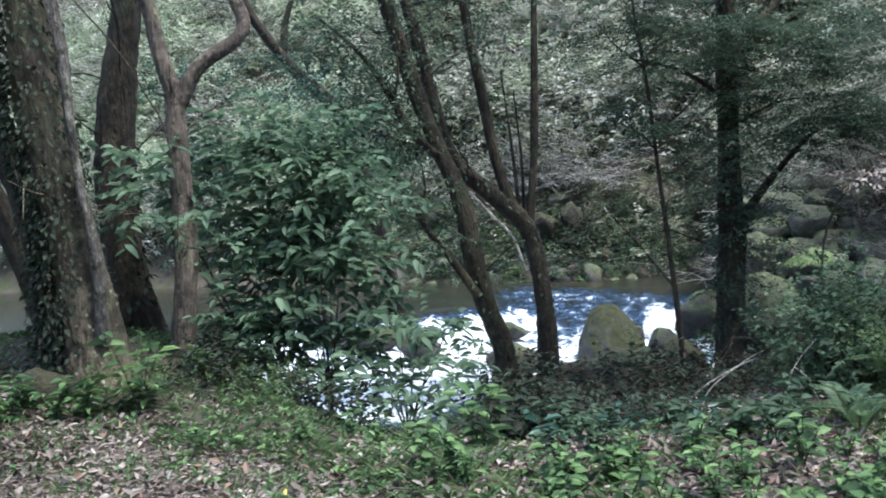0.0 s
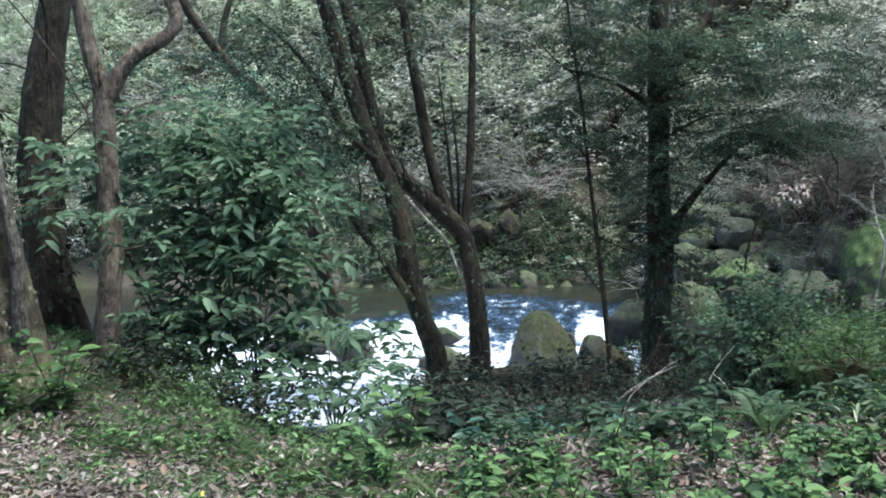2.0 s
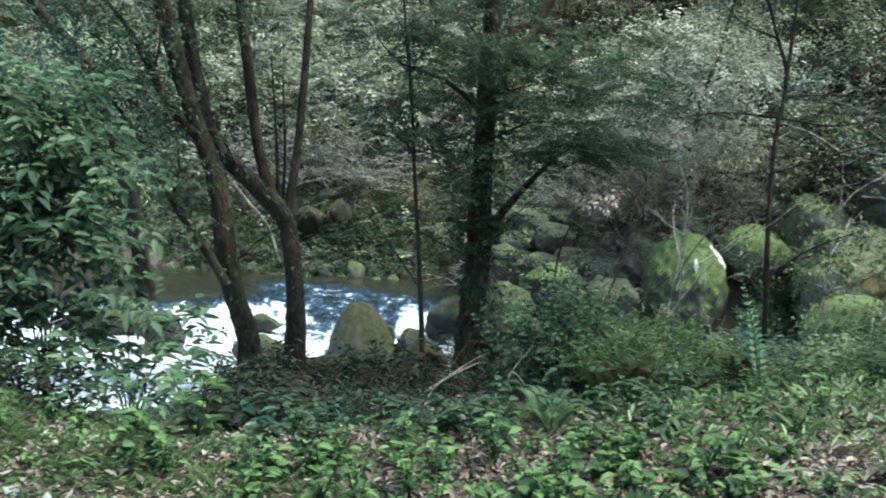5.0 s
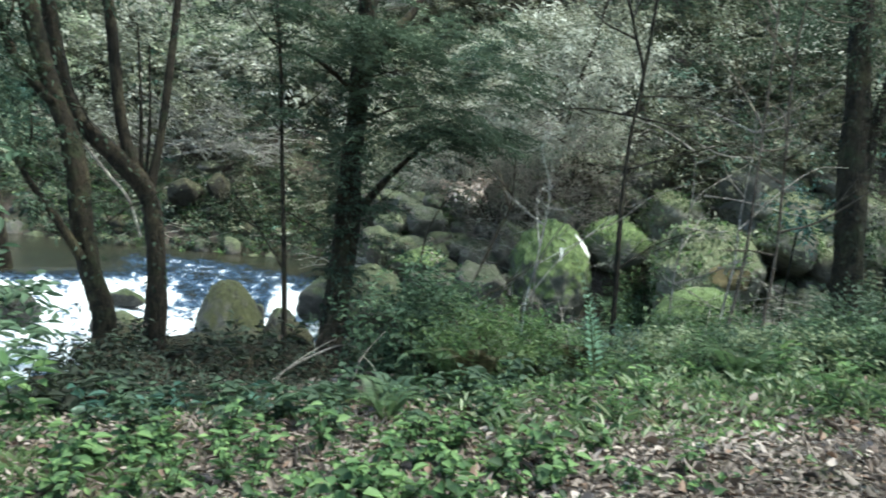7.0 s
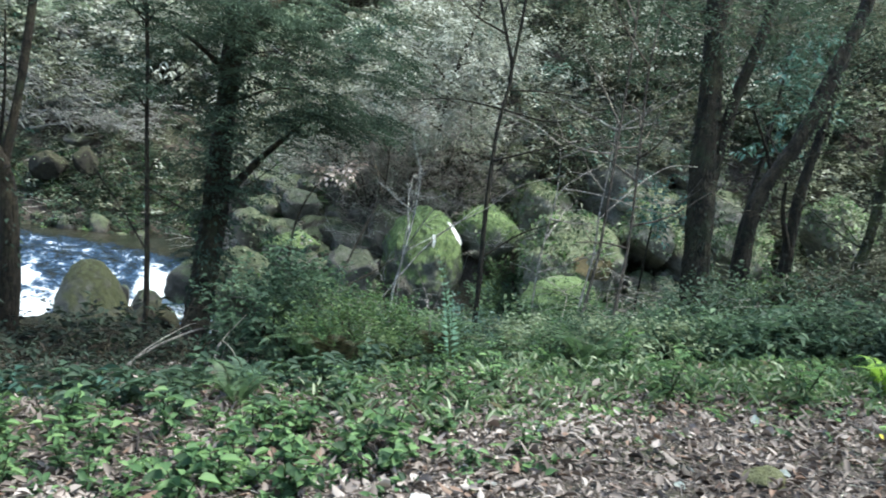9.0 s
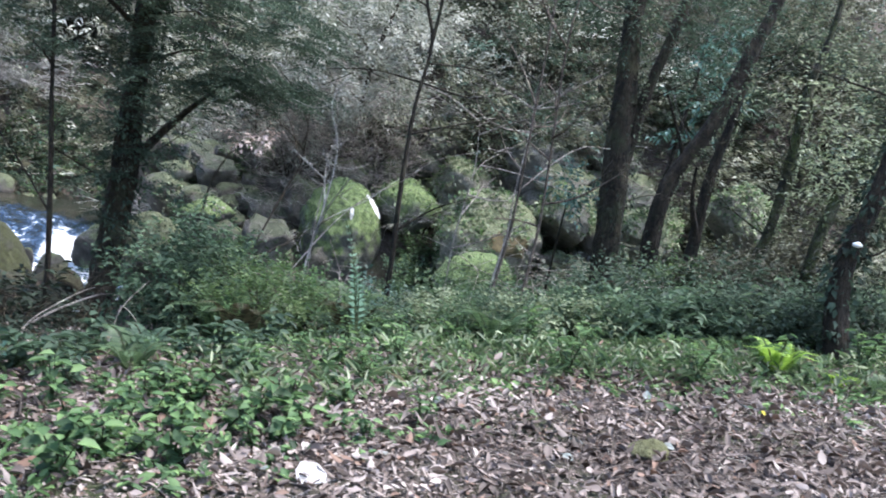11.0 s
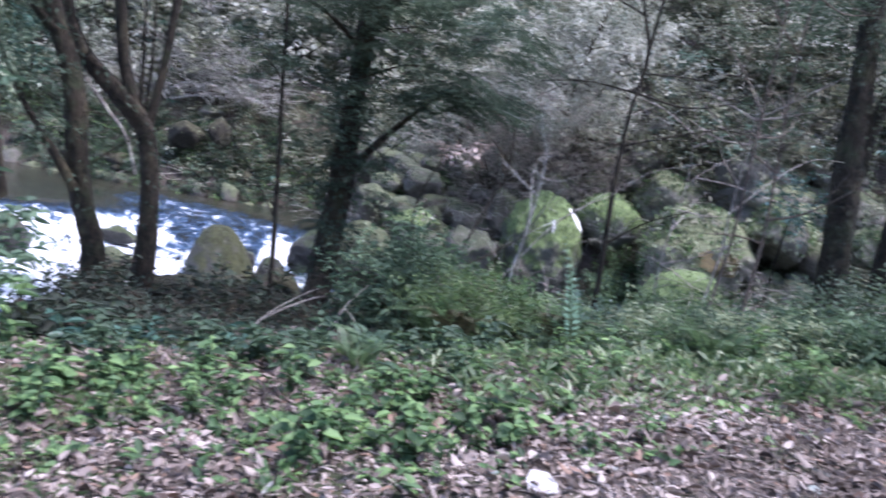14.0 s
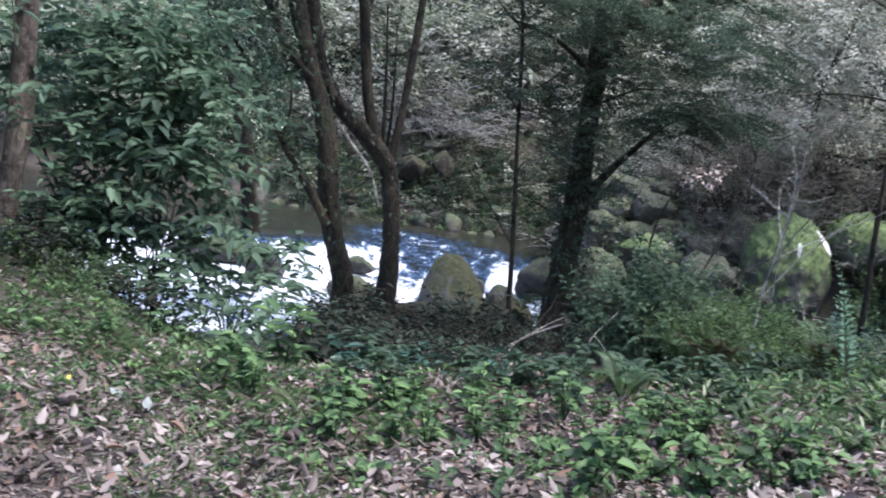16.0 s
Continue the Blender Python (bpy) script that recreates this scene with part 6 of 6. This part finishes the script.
def build_plants():
    def g(x, y):
        return (x, y, float(land(x, y)) - 0.01)

    r = random.Random(8)
    herb("broad_leaved_plant", "bright broad-leaved plant at the foot of a big tree", g(-3.5, 7.4), 0.75, 7, 8, 0.19, 0.085)
    herb("broad_leaved_plant", "broad-leaved plant at the foot of a big tree", g(-3.95, 7.25), 0.5, 7, 8, 0.15, 0.06)
    herb("broad_leaved_plant", "broad-leaved plant at the foot of a big tree", g(-4.7, 7.0), 0.5, 6, 8, 0.13, 0.06)
    herb("broad_leaved_plant", "light green plant standing above the stream", g(-0.42, 6.3), 0.52, 5, 6, 0.2, 0.08)
    herb("broad_leaved_plant", "pale green plant above the stream", g(-0.85, 6.3), 0.26, 5, 9, 0.12, 0.055)
    # large leaves in the dim colour, shade under the trees painted in
    for x, y in ((-0.15, 6.75), (0.2, 7.1), (0.0, 7.4)):
        herb("large_leaved_plant", "dark blue-green plant with large leaves", g(x, y), 0.4, 7, 10, 0.16, 0.065, "dim", 0.7)
    herb("large_leaved_plant", "dark blue-green plant with large leaves", g(0.1, 6.1), 0.26, 4, 5, 0.15, 0.065, "bluish", 0.6)
    herb("large_leaved_plant", "dark blue-green plant with large leaves", g(0.45, 6.4), 0.26, 4, 5, 0.15, 0.065, "bluish", 0.6)
    for x, y in ((0.75, 5.9), (1.2, 6.2)):
        herb("large_leaved_plant", "dark blue-green plant with large leaves", g(x, y), 0.22, 4, 4, 0.13, 0.055, "bluish", 0.6)
    proto = [herb("broad_leaved_plant", "bright green plant with rounded leaves", g(0.4, 4.95), 0.22, 5, 5, 0.1, 0.065, "weed", 0.6), herb("broad_leaved_plant", "green leafy plant at the path edge", g(0.9, 5.2), 0.3, 4, 6, 0.11, 0.05),
             herb("broad_leaved_plant", "slender leafy plant at the path edge", g(3.32, 3.85), 0.22, 3, 7, 0.09, 0.035), herb("broad_leaved_plant", "tall narrow-leaved plant at the path edge", g(4.95, 4.5), 0.4, 6, 10, 0.1, 0.03),
             herb("broad_leaved_plant", "leafy plant with shade in its dark green", g(1.4, 5.7), 0.28, 5, 8, 0.12, 0.055, "bank", 0.6)]
    spots = [[], [], [], [], []]
    for i in range(70):
        x = r.uniform(-4.5, 9)
        y = float(path_edge(x)) + r.uniform(-0.1, 1.6 if x > 2.6 or x < -1.5 else 0.7)
        if (0 < x < 1.7 and r.random() < 0.6) or (x < -0.8 and r.random() < 0.75):
            continue
        k = r.choices([0, 1, 2, 3], [6, 4, 2, 1] if x < 2.2 else [0.4, 1, 4, 5])[0]
        spots[k].append((*g(x, y)[:3],))
    for i in range(32):
        x = r.uniform(-0.3, 2.6)
        y = float(path_edge(x)) + r.uniform(-0.3, 0.55)
        spots[r.choice([0, 1, 1, 2])].append(g(x, y))
    # herbs in the darker bank leaf, painting the shade below the trees
    for i in range(30):
        x = r.uniform(0.0, 3.2)
        spots[4].append(g(x, float(path_edge(x)) + r.uniform(0.5, 2.0)))
    for i in range(16):
        x = r.uniform(1.3, 3.0)
        spots[0].append(g(x, float(path_edge(x)) + r.uniform(-0.7, 0.0)))
    for x, y in ((-2.1, 6.7), (-1.8, 6.55), (-1.5, 6.7), (-1.25, 6.45), (-1.0, 6.6), (-0.7, 6.5)):
        spots[1].append(g(x, y))
    for p, s in zip(proto, spots):
        copies(p, s, [r.uniform(0.6, 1.05) for _ in s], r)
    small_flower("tiny white wild flowers among weeds", g(1.55, 5.56), 3)
    small_flower("tiny white wild flowers among weeds", g(1.2, 5.75), 2)
    fern("arching dark green fern beside the path", g(1.65, 6.1), 0.28, 5, "shrub")
    fern("arching dark green fern beside the path", g(2.25, 6.2), 0.32, 5, "shrub")
    fern("green fern at the path edge", g(1.96, 5.35), 0.4, 5)
    fern("tall upright blue-green fern before a mossy boulder", g(3.9, 5.95), 1.4, 3, "frond", rise=1.0, width=0.06, lean=2.2, spread=0.25, leaflets=24)
    for x, y, a in ((3.2, 6.9, -1.8), (4.2, 6.8, -1.4)):
        fern("withered brown fern below green bushes", g(x, y), 0.6, 5, "dead_fern", rise=0.95, width=0.15, lean=a, leaflets=30)
    fern("yellow-green fern among withered fronds", g(4.0, 6.35), 0.5, 4, "yellowish", rise=0.7, width=0.12, lean=0.2, leaflets=26)
    fern("upright fern before a mossy boulder", g(4.4, 7.3), 0.6, 4, rise=1.0)
    fern("bright yellow-green fern beside a dark sapling", g(6.75, 4.0), 0.42, 7, "yellow", rise=0.85)
    fern("yellow-green fern beside a dark sapling", g(7.0, 3.6), 0.22, 5, "yellow")
    fern("pale green fern on the path edge", g(7.1, 3.3), 0.35, 5)
    for i in range(9):
        x = r.uniform(3.2, 9)
        y = float(bank_edge(x)) + r.uniform(0.2, 2.6)
        fern("dark green fern on the bank", g(x, y), r.uniform(0.4, 0.7), 6)


def small_flower(label, at, n):
    """A few small white blossoms on short stalks."""
    t = thing("wild_flower", at, label, "flower", "wild flowers")
    for i in range(n):
        q = np.array(at) + np.array([rng.normal(0, 0.04), rng.normal(0, 0.04), rng.uniform(0.06, 0.12)])
        part("stalk", mesh_of("stalk", *tube([at, (np.array(at) + q) / 2 + rng.normal(0, 0.01, 3), q], 0.003, 0.002, 4, 0.08, 0, 0), True), M["stem_green"], t)
        a = np.arange(5) * 1.257 + rng.uniform(0, 1)
        way = np.stack([np.cos(a), np.sin(a) - 0.3, 0.5 + 0 * a], -1)
        part("blossom", mesh_of("blossom", *leaves(np.repeat(q[None], 5, 0), way, 0.022, 0.016, True, 0.1)), M["white"], t, "white petals")
    return t


def path_edge(x):
    return line(x, (-30, 12), (-6, 8.0), (-3, 6.7), (-1.6, 5.75), (-0.5, 4.8), (0.6, 4.4), (2.3, 4.35), (4.2, 4.65), (5, 4.5), (6.2, 3.75), (7.1, 3.3), (9, 2.7), (20, 0.5))


build_plants()
build_hollows()


# === ground cover
def build_cover():
    def spots(n, x0, x1, lo, hi):
        x = rng.uniform(x0, x1, n)
        k = rng.random(n)
        return x, lo(x) + (hi(x) - lo(x)) * k

    # dead leaves
    x, y = spots(70000, -8, 11, lambda x: path_edge(x) - 4.2, lambda x: path_edge(x) + 0.5)
    x2, y2 = spots(8000, -8, 13, path_edge, lambda x: bank_edge(x) + 4.5)
    x3, y3 = spots(9000, -1.5, 4.5, lambda x: path_edge(x) + 0.2, lambda x: path_edge(x) + 2.0)
    x, y = np.concatenate([x, x2, x3]), np.concatenate([y, y2, y3])
    n = len(x)
    at = on_land(x, y, 0.0) + np.stack([x * 0, x * 0, rng.uniform(0.003, 0.05, n)], -1)
    a = rng.uniform(0, 6.28, n)
    way = np.stack([np.cos(a), np.sin(a), rng.normal(0.05, 0.24, n)], -1)
    s = np.where(rng.random(n) < 0.55, rng.uniform(0.02, 0.05, n), rng.uniform(0.05, 0.1, n))
    v, f = leaves(at, way, s, s * rng.uniform(0.18, 0.62, n), True, 0.1, 0.35)
    tagged(part("leaf_litter", mesh_of("leaf_litter", v, f), M["litter"]), "layer of dry brown fallen leaves on the path", "leaf litter", kind="stuff")
    x, y = spots(60000, -6, 9, lambda x: path_edge(x) - 3.4, lambda x: path_edge(x) + 0.4)
    n = len(x)
    a, s = rng.uniform(0, 6.28, n), rng.uniform(0.008, 0.034, n)
    v, f = leaves(on_land(x, y) + np.stack([x * 0, x * 0, rng.uniform(0.004, 0.025, n)], -1), np.stack([np.cos(a), np.sin(a), rng.normal(0.1, 0.4, n)], -1), s, s * rng.uniform(0.3, 0.95, n), False, 0.1)
    tagged(part("leaf_crumbs", mesh_of("leaf_crumbs", v, f), M["litter"]), "fine crumbs of broken dead leaves on the path", "leaf litter", kind="stuff")
    x, y = rng.uniform(-10, 14, 22000), rng.uniform(-9, 1.5, 22000)
    k = y < path_edge(x) - 3.8
    x, y = x[k], y[k]
    a, s = rng.uniform(0, 6.28, len(x)), rng.uniform(0.06, 0.13, len(x))
    v, f = leaves(on_land(x, y, 0.012), np.stack([np.cos(a), np.sin(a), rng.normal(0.05, 0.12, len(x))], -1), s, s * 0.45, False, 0.05)
    tagged(part("leaf_litter", mesh_of("leaf_litter", v, f), M["litter"]), "thinner dry fallen leaves farther along the path", "leaf litter", kind="stuff")
    # broken twigs
    tb = []
    x, y = spots(3000, -7, 10, lambda x: path_edge(x) - 3.2, lambda x: path_edge(x) + 1.5)
    for px, py in zip(x, y):
        a, L = rng.uniform(0, 6.28), rng.uniform(0.06, 0.3)
        q = np.array([px + math.cos(a) * L, py + math.sin(a) * L])
        p0, p1 = np.array([px, py, float(land(px, py)) + 0.015]), np.array([*q, float(land(*q)) + rng.uniform(0.01, 0.05)])
        tb.append(tube([p0, (p0 + p1) / 2 + rng.normal(0, 0.01, 3), p1], 0.004, 0.002, 4, 0.08, 0, 0))
    v, f = join(tb)
    tagged(part("broken_twigs", mesh_of("broken_twigs", v, f, True), M["twig"]), "thin broken twigs lying among dead leaves", "twigs", kind="stuff")
    # low broad-leaved weeds
    x, y = spots(4200, -8, 13, lambda x: path_edge(x) - 0.5, lambda x: bank_edge(x) + 2.2)
    keep = (rough(x, y, 1.3) + rng.normal(0, 0.35, len(x)) > -0.15) & ((y > path_edge(x) - 0.1) | (rng.random(len(x)) < 0.4)) & ((x < -0.6) | (x > 2.6) | (y < bank_edge(x) + 0.2) | (rng.random(len(x)) < 0.25)) & ((x < -0.2) | (x > 1.9) | (y < path_edge(x) + 0.1) | (rng.random(len(x)) < 0.4))
    x2, y2 = spots(120, -7, 2.5, lambda x: path_edge(x) - 1.1, lambda x: path_edge(x) - 0.1)
    x3, y3 = spots(170, 1, 8, lambda x: path_edge(x) - 1.0, lambda x: path_edge(x))
    x, y = np.concatenate([x[keep], x2, x3]), np.concatenate([y[keep], y2, y3])
    x4, y4 = spots(50, -0.3, 1.9, lambda x: path_edge(x) - 0.75, lambda x: path_edge(x) + 0.2)
    x, y = np.concatenate([x, x4]), np.concatenate([y, y4])
    per = 7
    h = rng.uniform(0.03, 0.2, len(x)) * (0.25 + 0.75 * ss(-0.3, 1.0, y - path_edge(x))) * (0.6 + 0.5 * rough(x, y + 7, 0.8))
    base = np.repeat(on_land(x, y), per, 0)
    k = np.tile(np.linspace(0.3, 1, per), len(x))
    a = rng.uniform(0, 6.28, len(base))
    at = base + np.stack([rng.normal(0, 0.03, len(base)), rng.normal(0, 0.03, len(base)), np.repeat(h, per) * k + 0.02], -1)
    way = np.stack([np.cos(a), np.sin(a), rng.normal(0.4, 0.45, len(base))], -1)
    s = np.repeat(np.where((x > -0.3) & (x < 2.5) & (y < path_edge(x)), rng.uniform(0.05, 0.095, len(x)), rng.uniform(0.025, 0.08, len(x))), per) * rng.uniform(0.7, 1.2, len(base))
    v, f = leaves(at, way, s, s * rng.uniform(0.35, 0.6, len(s)), True, 0.2)
    tagged(part("weeds", mesh_of("weeds", v, f), M["weed"]), "low green weeds along the path edge", "weeds", kind="stuff")
    # upright lance-shaped leaves
    for leaf, word, n in (("fern", "green", 1300), ("bright", "light green", 1000)):
        x, y = spots(n, 2.4, 8.5, lambda x: path_edge(x) - 0.25, lambda x: path_edge(x) + 1.1)
        keep = rough(x, y + 3, 1.6) + rng.normal(0, 0.3, len(x)) > -0.1
        x, y = x[keep], y[keep]
        a = rng.uniform(0, 6.28, len(x))
        way = np.stack([np.cos(a) * 0.6, np.sin(a) * 0.6, rng.uniform(0.3, 1.1, len(x))], -1)
        s = rng.uniform(0.07, 0.18, len(x))
        v, f = leaves(on_land(x, y) + np.stack([x * 0, x * 0, rng.uniform(0, 0.14, len(x))], -1), way, s, rng.uniform(0.014, 0.034, len(x)), True, 0.3)
        tagged(part("lance_leaves", mesh_of("lance_leaves", v, f), M[leaf]), "upright " + word + " lance-shaped leaves at the path edge", "weeds", kind="stuff")
    # grass
    x, y = spots(24000, -8, 13, lambda x: path_edge(x) - 0.9, lambda x: bank_edge(x) + 1.5)
    x5, y5 = spots(12000, -6, 0.6, lambda x: path_edge(x) - 1.7, lambda x: path_edge(x) + 0.7)
    k5 = rough(x5, y5, 1.8) > -0.1
    keep = rough(x + 3, y, 1.0) + rng.normal(0, 0.4, len(x)) + ss(-0.9, 0.3, y - path_edge(x)) > 0.45
    keep &= (x < -0.2) | (x > 1.9) | (y < path_edge(x) - 0.3) | (rng.random(len(x)) < 0.4)
    x, y = np.concatenate([x[keep], x5[k5]]), np.concatenate([y[keep], y5[k5]])
    a = rng.uniform(0, 6.28, len(x))
    way = np.stack([np.cos(a) * 0.55, np.sin(a) * 0.55, rng.uniform(0.4, 1.0, len(x))], -1)
    s = rng.uniform(0.06, 0.22, len(x)) * np.where(y < path_edge(x), 0.6, 1)
    v, f = leaves(on_land(x, y), way, s, rng.uniform(0.005, 0.012, len(x)), False, 0.35)
    tagged(part("grass", mesh_of("grass", v, f), M["grass"]), "thin green grass between path and bank", "grass", kind="stuff")


build_cover()


# === loose things
def build_loose():
    def stick(label, pts, r0, r1, mat="twig"):
        v, f = tube(pts, r0, r1, 7, 0.06, 0, 0.05)
        ob = part("fallen_branch", mesh_of("fallen_branch", v, f, True), M[mat])
        tagged(ob, label, "branch", "loose branches")

    stick("curved dead branch resting over the bank", [(1.5, 8.5, float(land(1.5, 8.5))), (1.68, 8.54, -0.63), (1.92, 8.56, -0.47), (2.33, 8.6, -0.3), (2.6, 8.65, -0.35)], 0.014, 0.006)
    stick("thin pale sapling stem leaning before boulders", [(4.4, 8.33, float(land(4.4, 8.33))), (4.42, 8.4, 0.66), (4.51, 8.43, 1.43), (4.52, 8.48, 1.94), (4.4, 8.5, 2.4)], 0.008, 0.003)
    stick("long pale branch arching before the boulders", [(4.2, 8.4, 0.1), (4.58, 8.32, 0.68), (4.89, 8.2, 1.04), (5.22, 8.06, 1.28), (5.54, 7.92, 1.58), (5.98, 7.72, 1.76)], 0.008, 0.003)
    stick("pale dead branch caught in twigs", [(5.99, 7.7, 1.61), (6.33, 7.52, 1.59), (6.8, 7.28, 1.5), (7.2, 7.07, 1.46)], 0.008, 0.003)
    stick("pale dead branch caught in twigs", [(6.1, 7.2, 1.3), (6.6, 7.2, 1.75), (7.0, 7.2, 2.0), (7.5, 7.3, 2.05)], 0.008, 0.003)
    stick("pale peeled branch against a leaning tree", [(-0.57, 13.0, 1.55), (-0.24, 12.98, 1.16), (0.04, 12.95, 0.84), (0.24, 12.9, 0.3)], 0.025, 0.02)
    stick("thin hanging vine across the trees", [(-4.5, 8.0, 4.1), (-4.07, 7.96, 3.57), (-3.82, 7.96, 3.26), (-3.6, 7.95, 2.95), (-3.42, 7.94, 2.6), (-3.28, 7.93, 2.3), (-3.2, 7.9, 1.6), (-3.3, 7.8, 0.3)], 0.009, 0.006, "stem")
    for pts in ([(1.35, 7.4, float(land(1.35, 7.4))), (1.45, 7.42, -0.57), (1.53, 7.44, -0.36), (1.66, 7.46, -0.23), (1.94, 7.49, -0.05), (2.05, 7.49, 0.0)],
                [(2.2, 7.45, float(land(2.2, 7.45))), (2.23, 7.47, -0.47), (2.27, 7.49, -0.25), (2.35, 7.51, -0.11), (2.52, 7.53, 0.08)], [(2.28, 7.49, -0.22), (2.31, 7.5, -0.16), (2.43, 7.5, -0.27), (2.51, 7.49, float(land(2.51, 7.49)))]):
        stick("arching thin dead twig among bushes", pts, 0.007, 0.003)
    r = random.Random(21)
    for i in range(26):
        x = r.uniform(-2, 4.5)
        y = float(far_shore(x)) + r.uniform(0.5, 2.2)
        a, L = r.uniform(-0.6, 0.6) + (3.14 if r.random() < 0.5 else 0), r.uniform(0.5, 1.6)
        p = [(x + math.cos(a) * L * k, y + math.sin(a) * L * k * 0.3, float(land(x + math.cos(a) * L * k, y + math.sin(a) * L * k * 0.3)) + 0.15 + 0.25 * k * r.random()) for k in (0, 0.5, 1)]
        stick("pale driftwood branch on the far bank", p, 0.018, 0.007)
    # scrap of paper: a torn sheet with one folded corner
    bm = bmesh.new()
    rim = [(-0.08, -0.04, 0.0), (-0.012, -0.06, 0.003), (0.065, -0.048, 0.0), (0.085, 0.0, 0.024), (0.05, 0.05, 0.06), (-0.036, 0.06, 0.068), (-0.072, 0.024, 0.04)]
    mid = bm.verts.new((0.0, 0.0, 0.034))
    ring = [bm.verts.new(p) for p in rim]
    for p, q in zip(ring, ring[1:] + ring[:1]):
        bm.faces.new((mid, p, q))
    flap = bm.verts.new((0.04, 0.012, 0.055))
    bm.faces.new((ring[3], ring[4], flap))
    bmesh.ops.solidify(bm, geom=bm.faces[:], thickness=0.0015)
    for v in bm.verts:
        v.co += Vector((2.38, 3.27, float(land(2.38, 3.27)) + 0.02))
    tagged(part("paper_scrap", bm, M["paper"], smooth=False), "crumpled scrap of white paper on dead leaves", "paper")
    boulder("flat pale grey stone in the grass", (-0.95, 5.28, float(land(-0.95, 5.28)) + 0.02), (0.11, 0.07, 0.05), "boulder_bare", 0.4, 141, 3, name="stone")
    boulder("small stone under yellow-green moss on the path", (4.32, 2.99, float(land(4.32, 2.99)) + 0.01), (0.17, 0.13, 0.09), "boulder_gold", 0.4, 142, 3, name="stone")


build_loose()


def build_single_leaves():
    """The larger fallen leaves nearest to the way, one by one."""
    r = random.Random(31)
    kinds = []
    for i in range(8):
        L, W, curl = r.uniform(0.06, 0.11), r.uniform(0.018, 0.04) if i < 5 else r.uniform(0.045, 0.065), r.uniform(-0.02, 0.05)
        pts = [(0, 0, 0), (0.25, 0.42, 1), (0.6, 0.45, 1), (1, 0, 0), (0.6, -0.45, 1), (0.25, -0.42, 1), (0.5, 0, 0)]
        v = [(px * L, py * W, 0.006 + k * r.uniform(0.002, 0.018) + curl * px * px) for px, py, k in pts]
        f = [(0, 1, 6), (1, 2, 6), (2, 3, 6), (3, 4, 6), (4, 5, 6), (5, 0, 6)]
        v2 = [(a, c, d - 0.0012) for a, c, d in v]
        me = bpy.data.meshes.new("leaf")
        me.from_pydata(v + v2, [], f + [tuple(k + 7 for k in reversed(t)) for t in f])
        me.materials.append(M["single_leaf"])
        kinds.append(me)
    for i in range(300):
        x = r.uniform(-3.5, 7.2)
        y = float(path_edge(x)) - r.random() ** 1.3 * 2.6 + 0.15
        ob = new("leaf", kinds[i % 8])
        ob.matrix_world = pose(x, y, float(land(x, y)) + 0.02, r.uniform(-18, 18), r.uniform(-18, 18), r.uniform(0, 360))
        ob.parent = GROUND
    me = kinds[0].copy()
    me.materials[0] = M["yellowed"]
    for x, y, a in ((-2.54, 6.72, 20), (-1.64, 5.16, 100), (-0.9, 5.6, 200), (5.6, 3.2, 60)):
        ob = new("leaf", me)
        ob.matrix_world = pose(x, y, float(land(x, y)) + 0.04, 15, -12, a)
        ob.parent = GROUND


build_single_leaves()
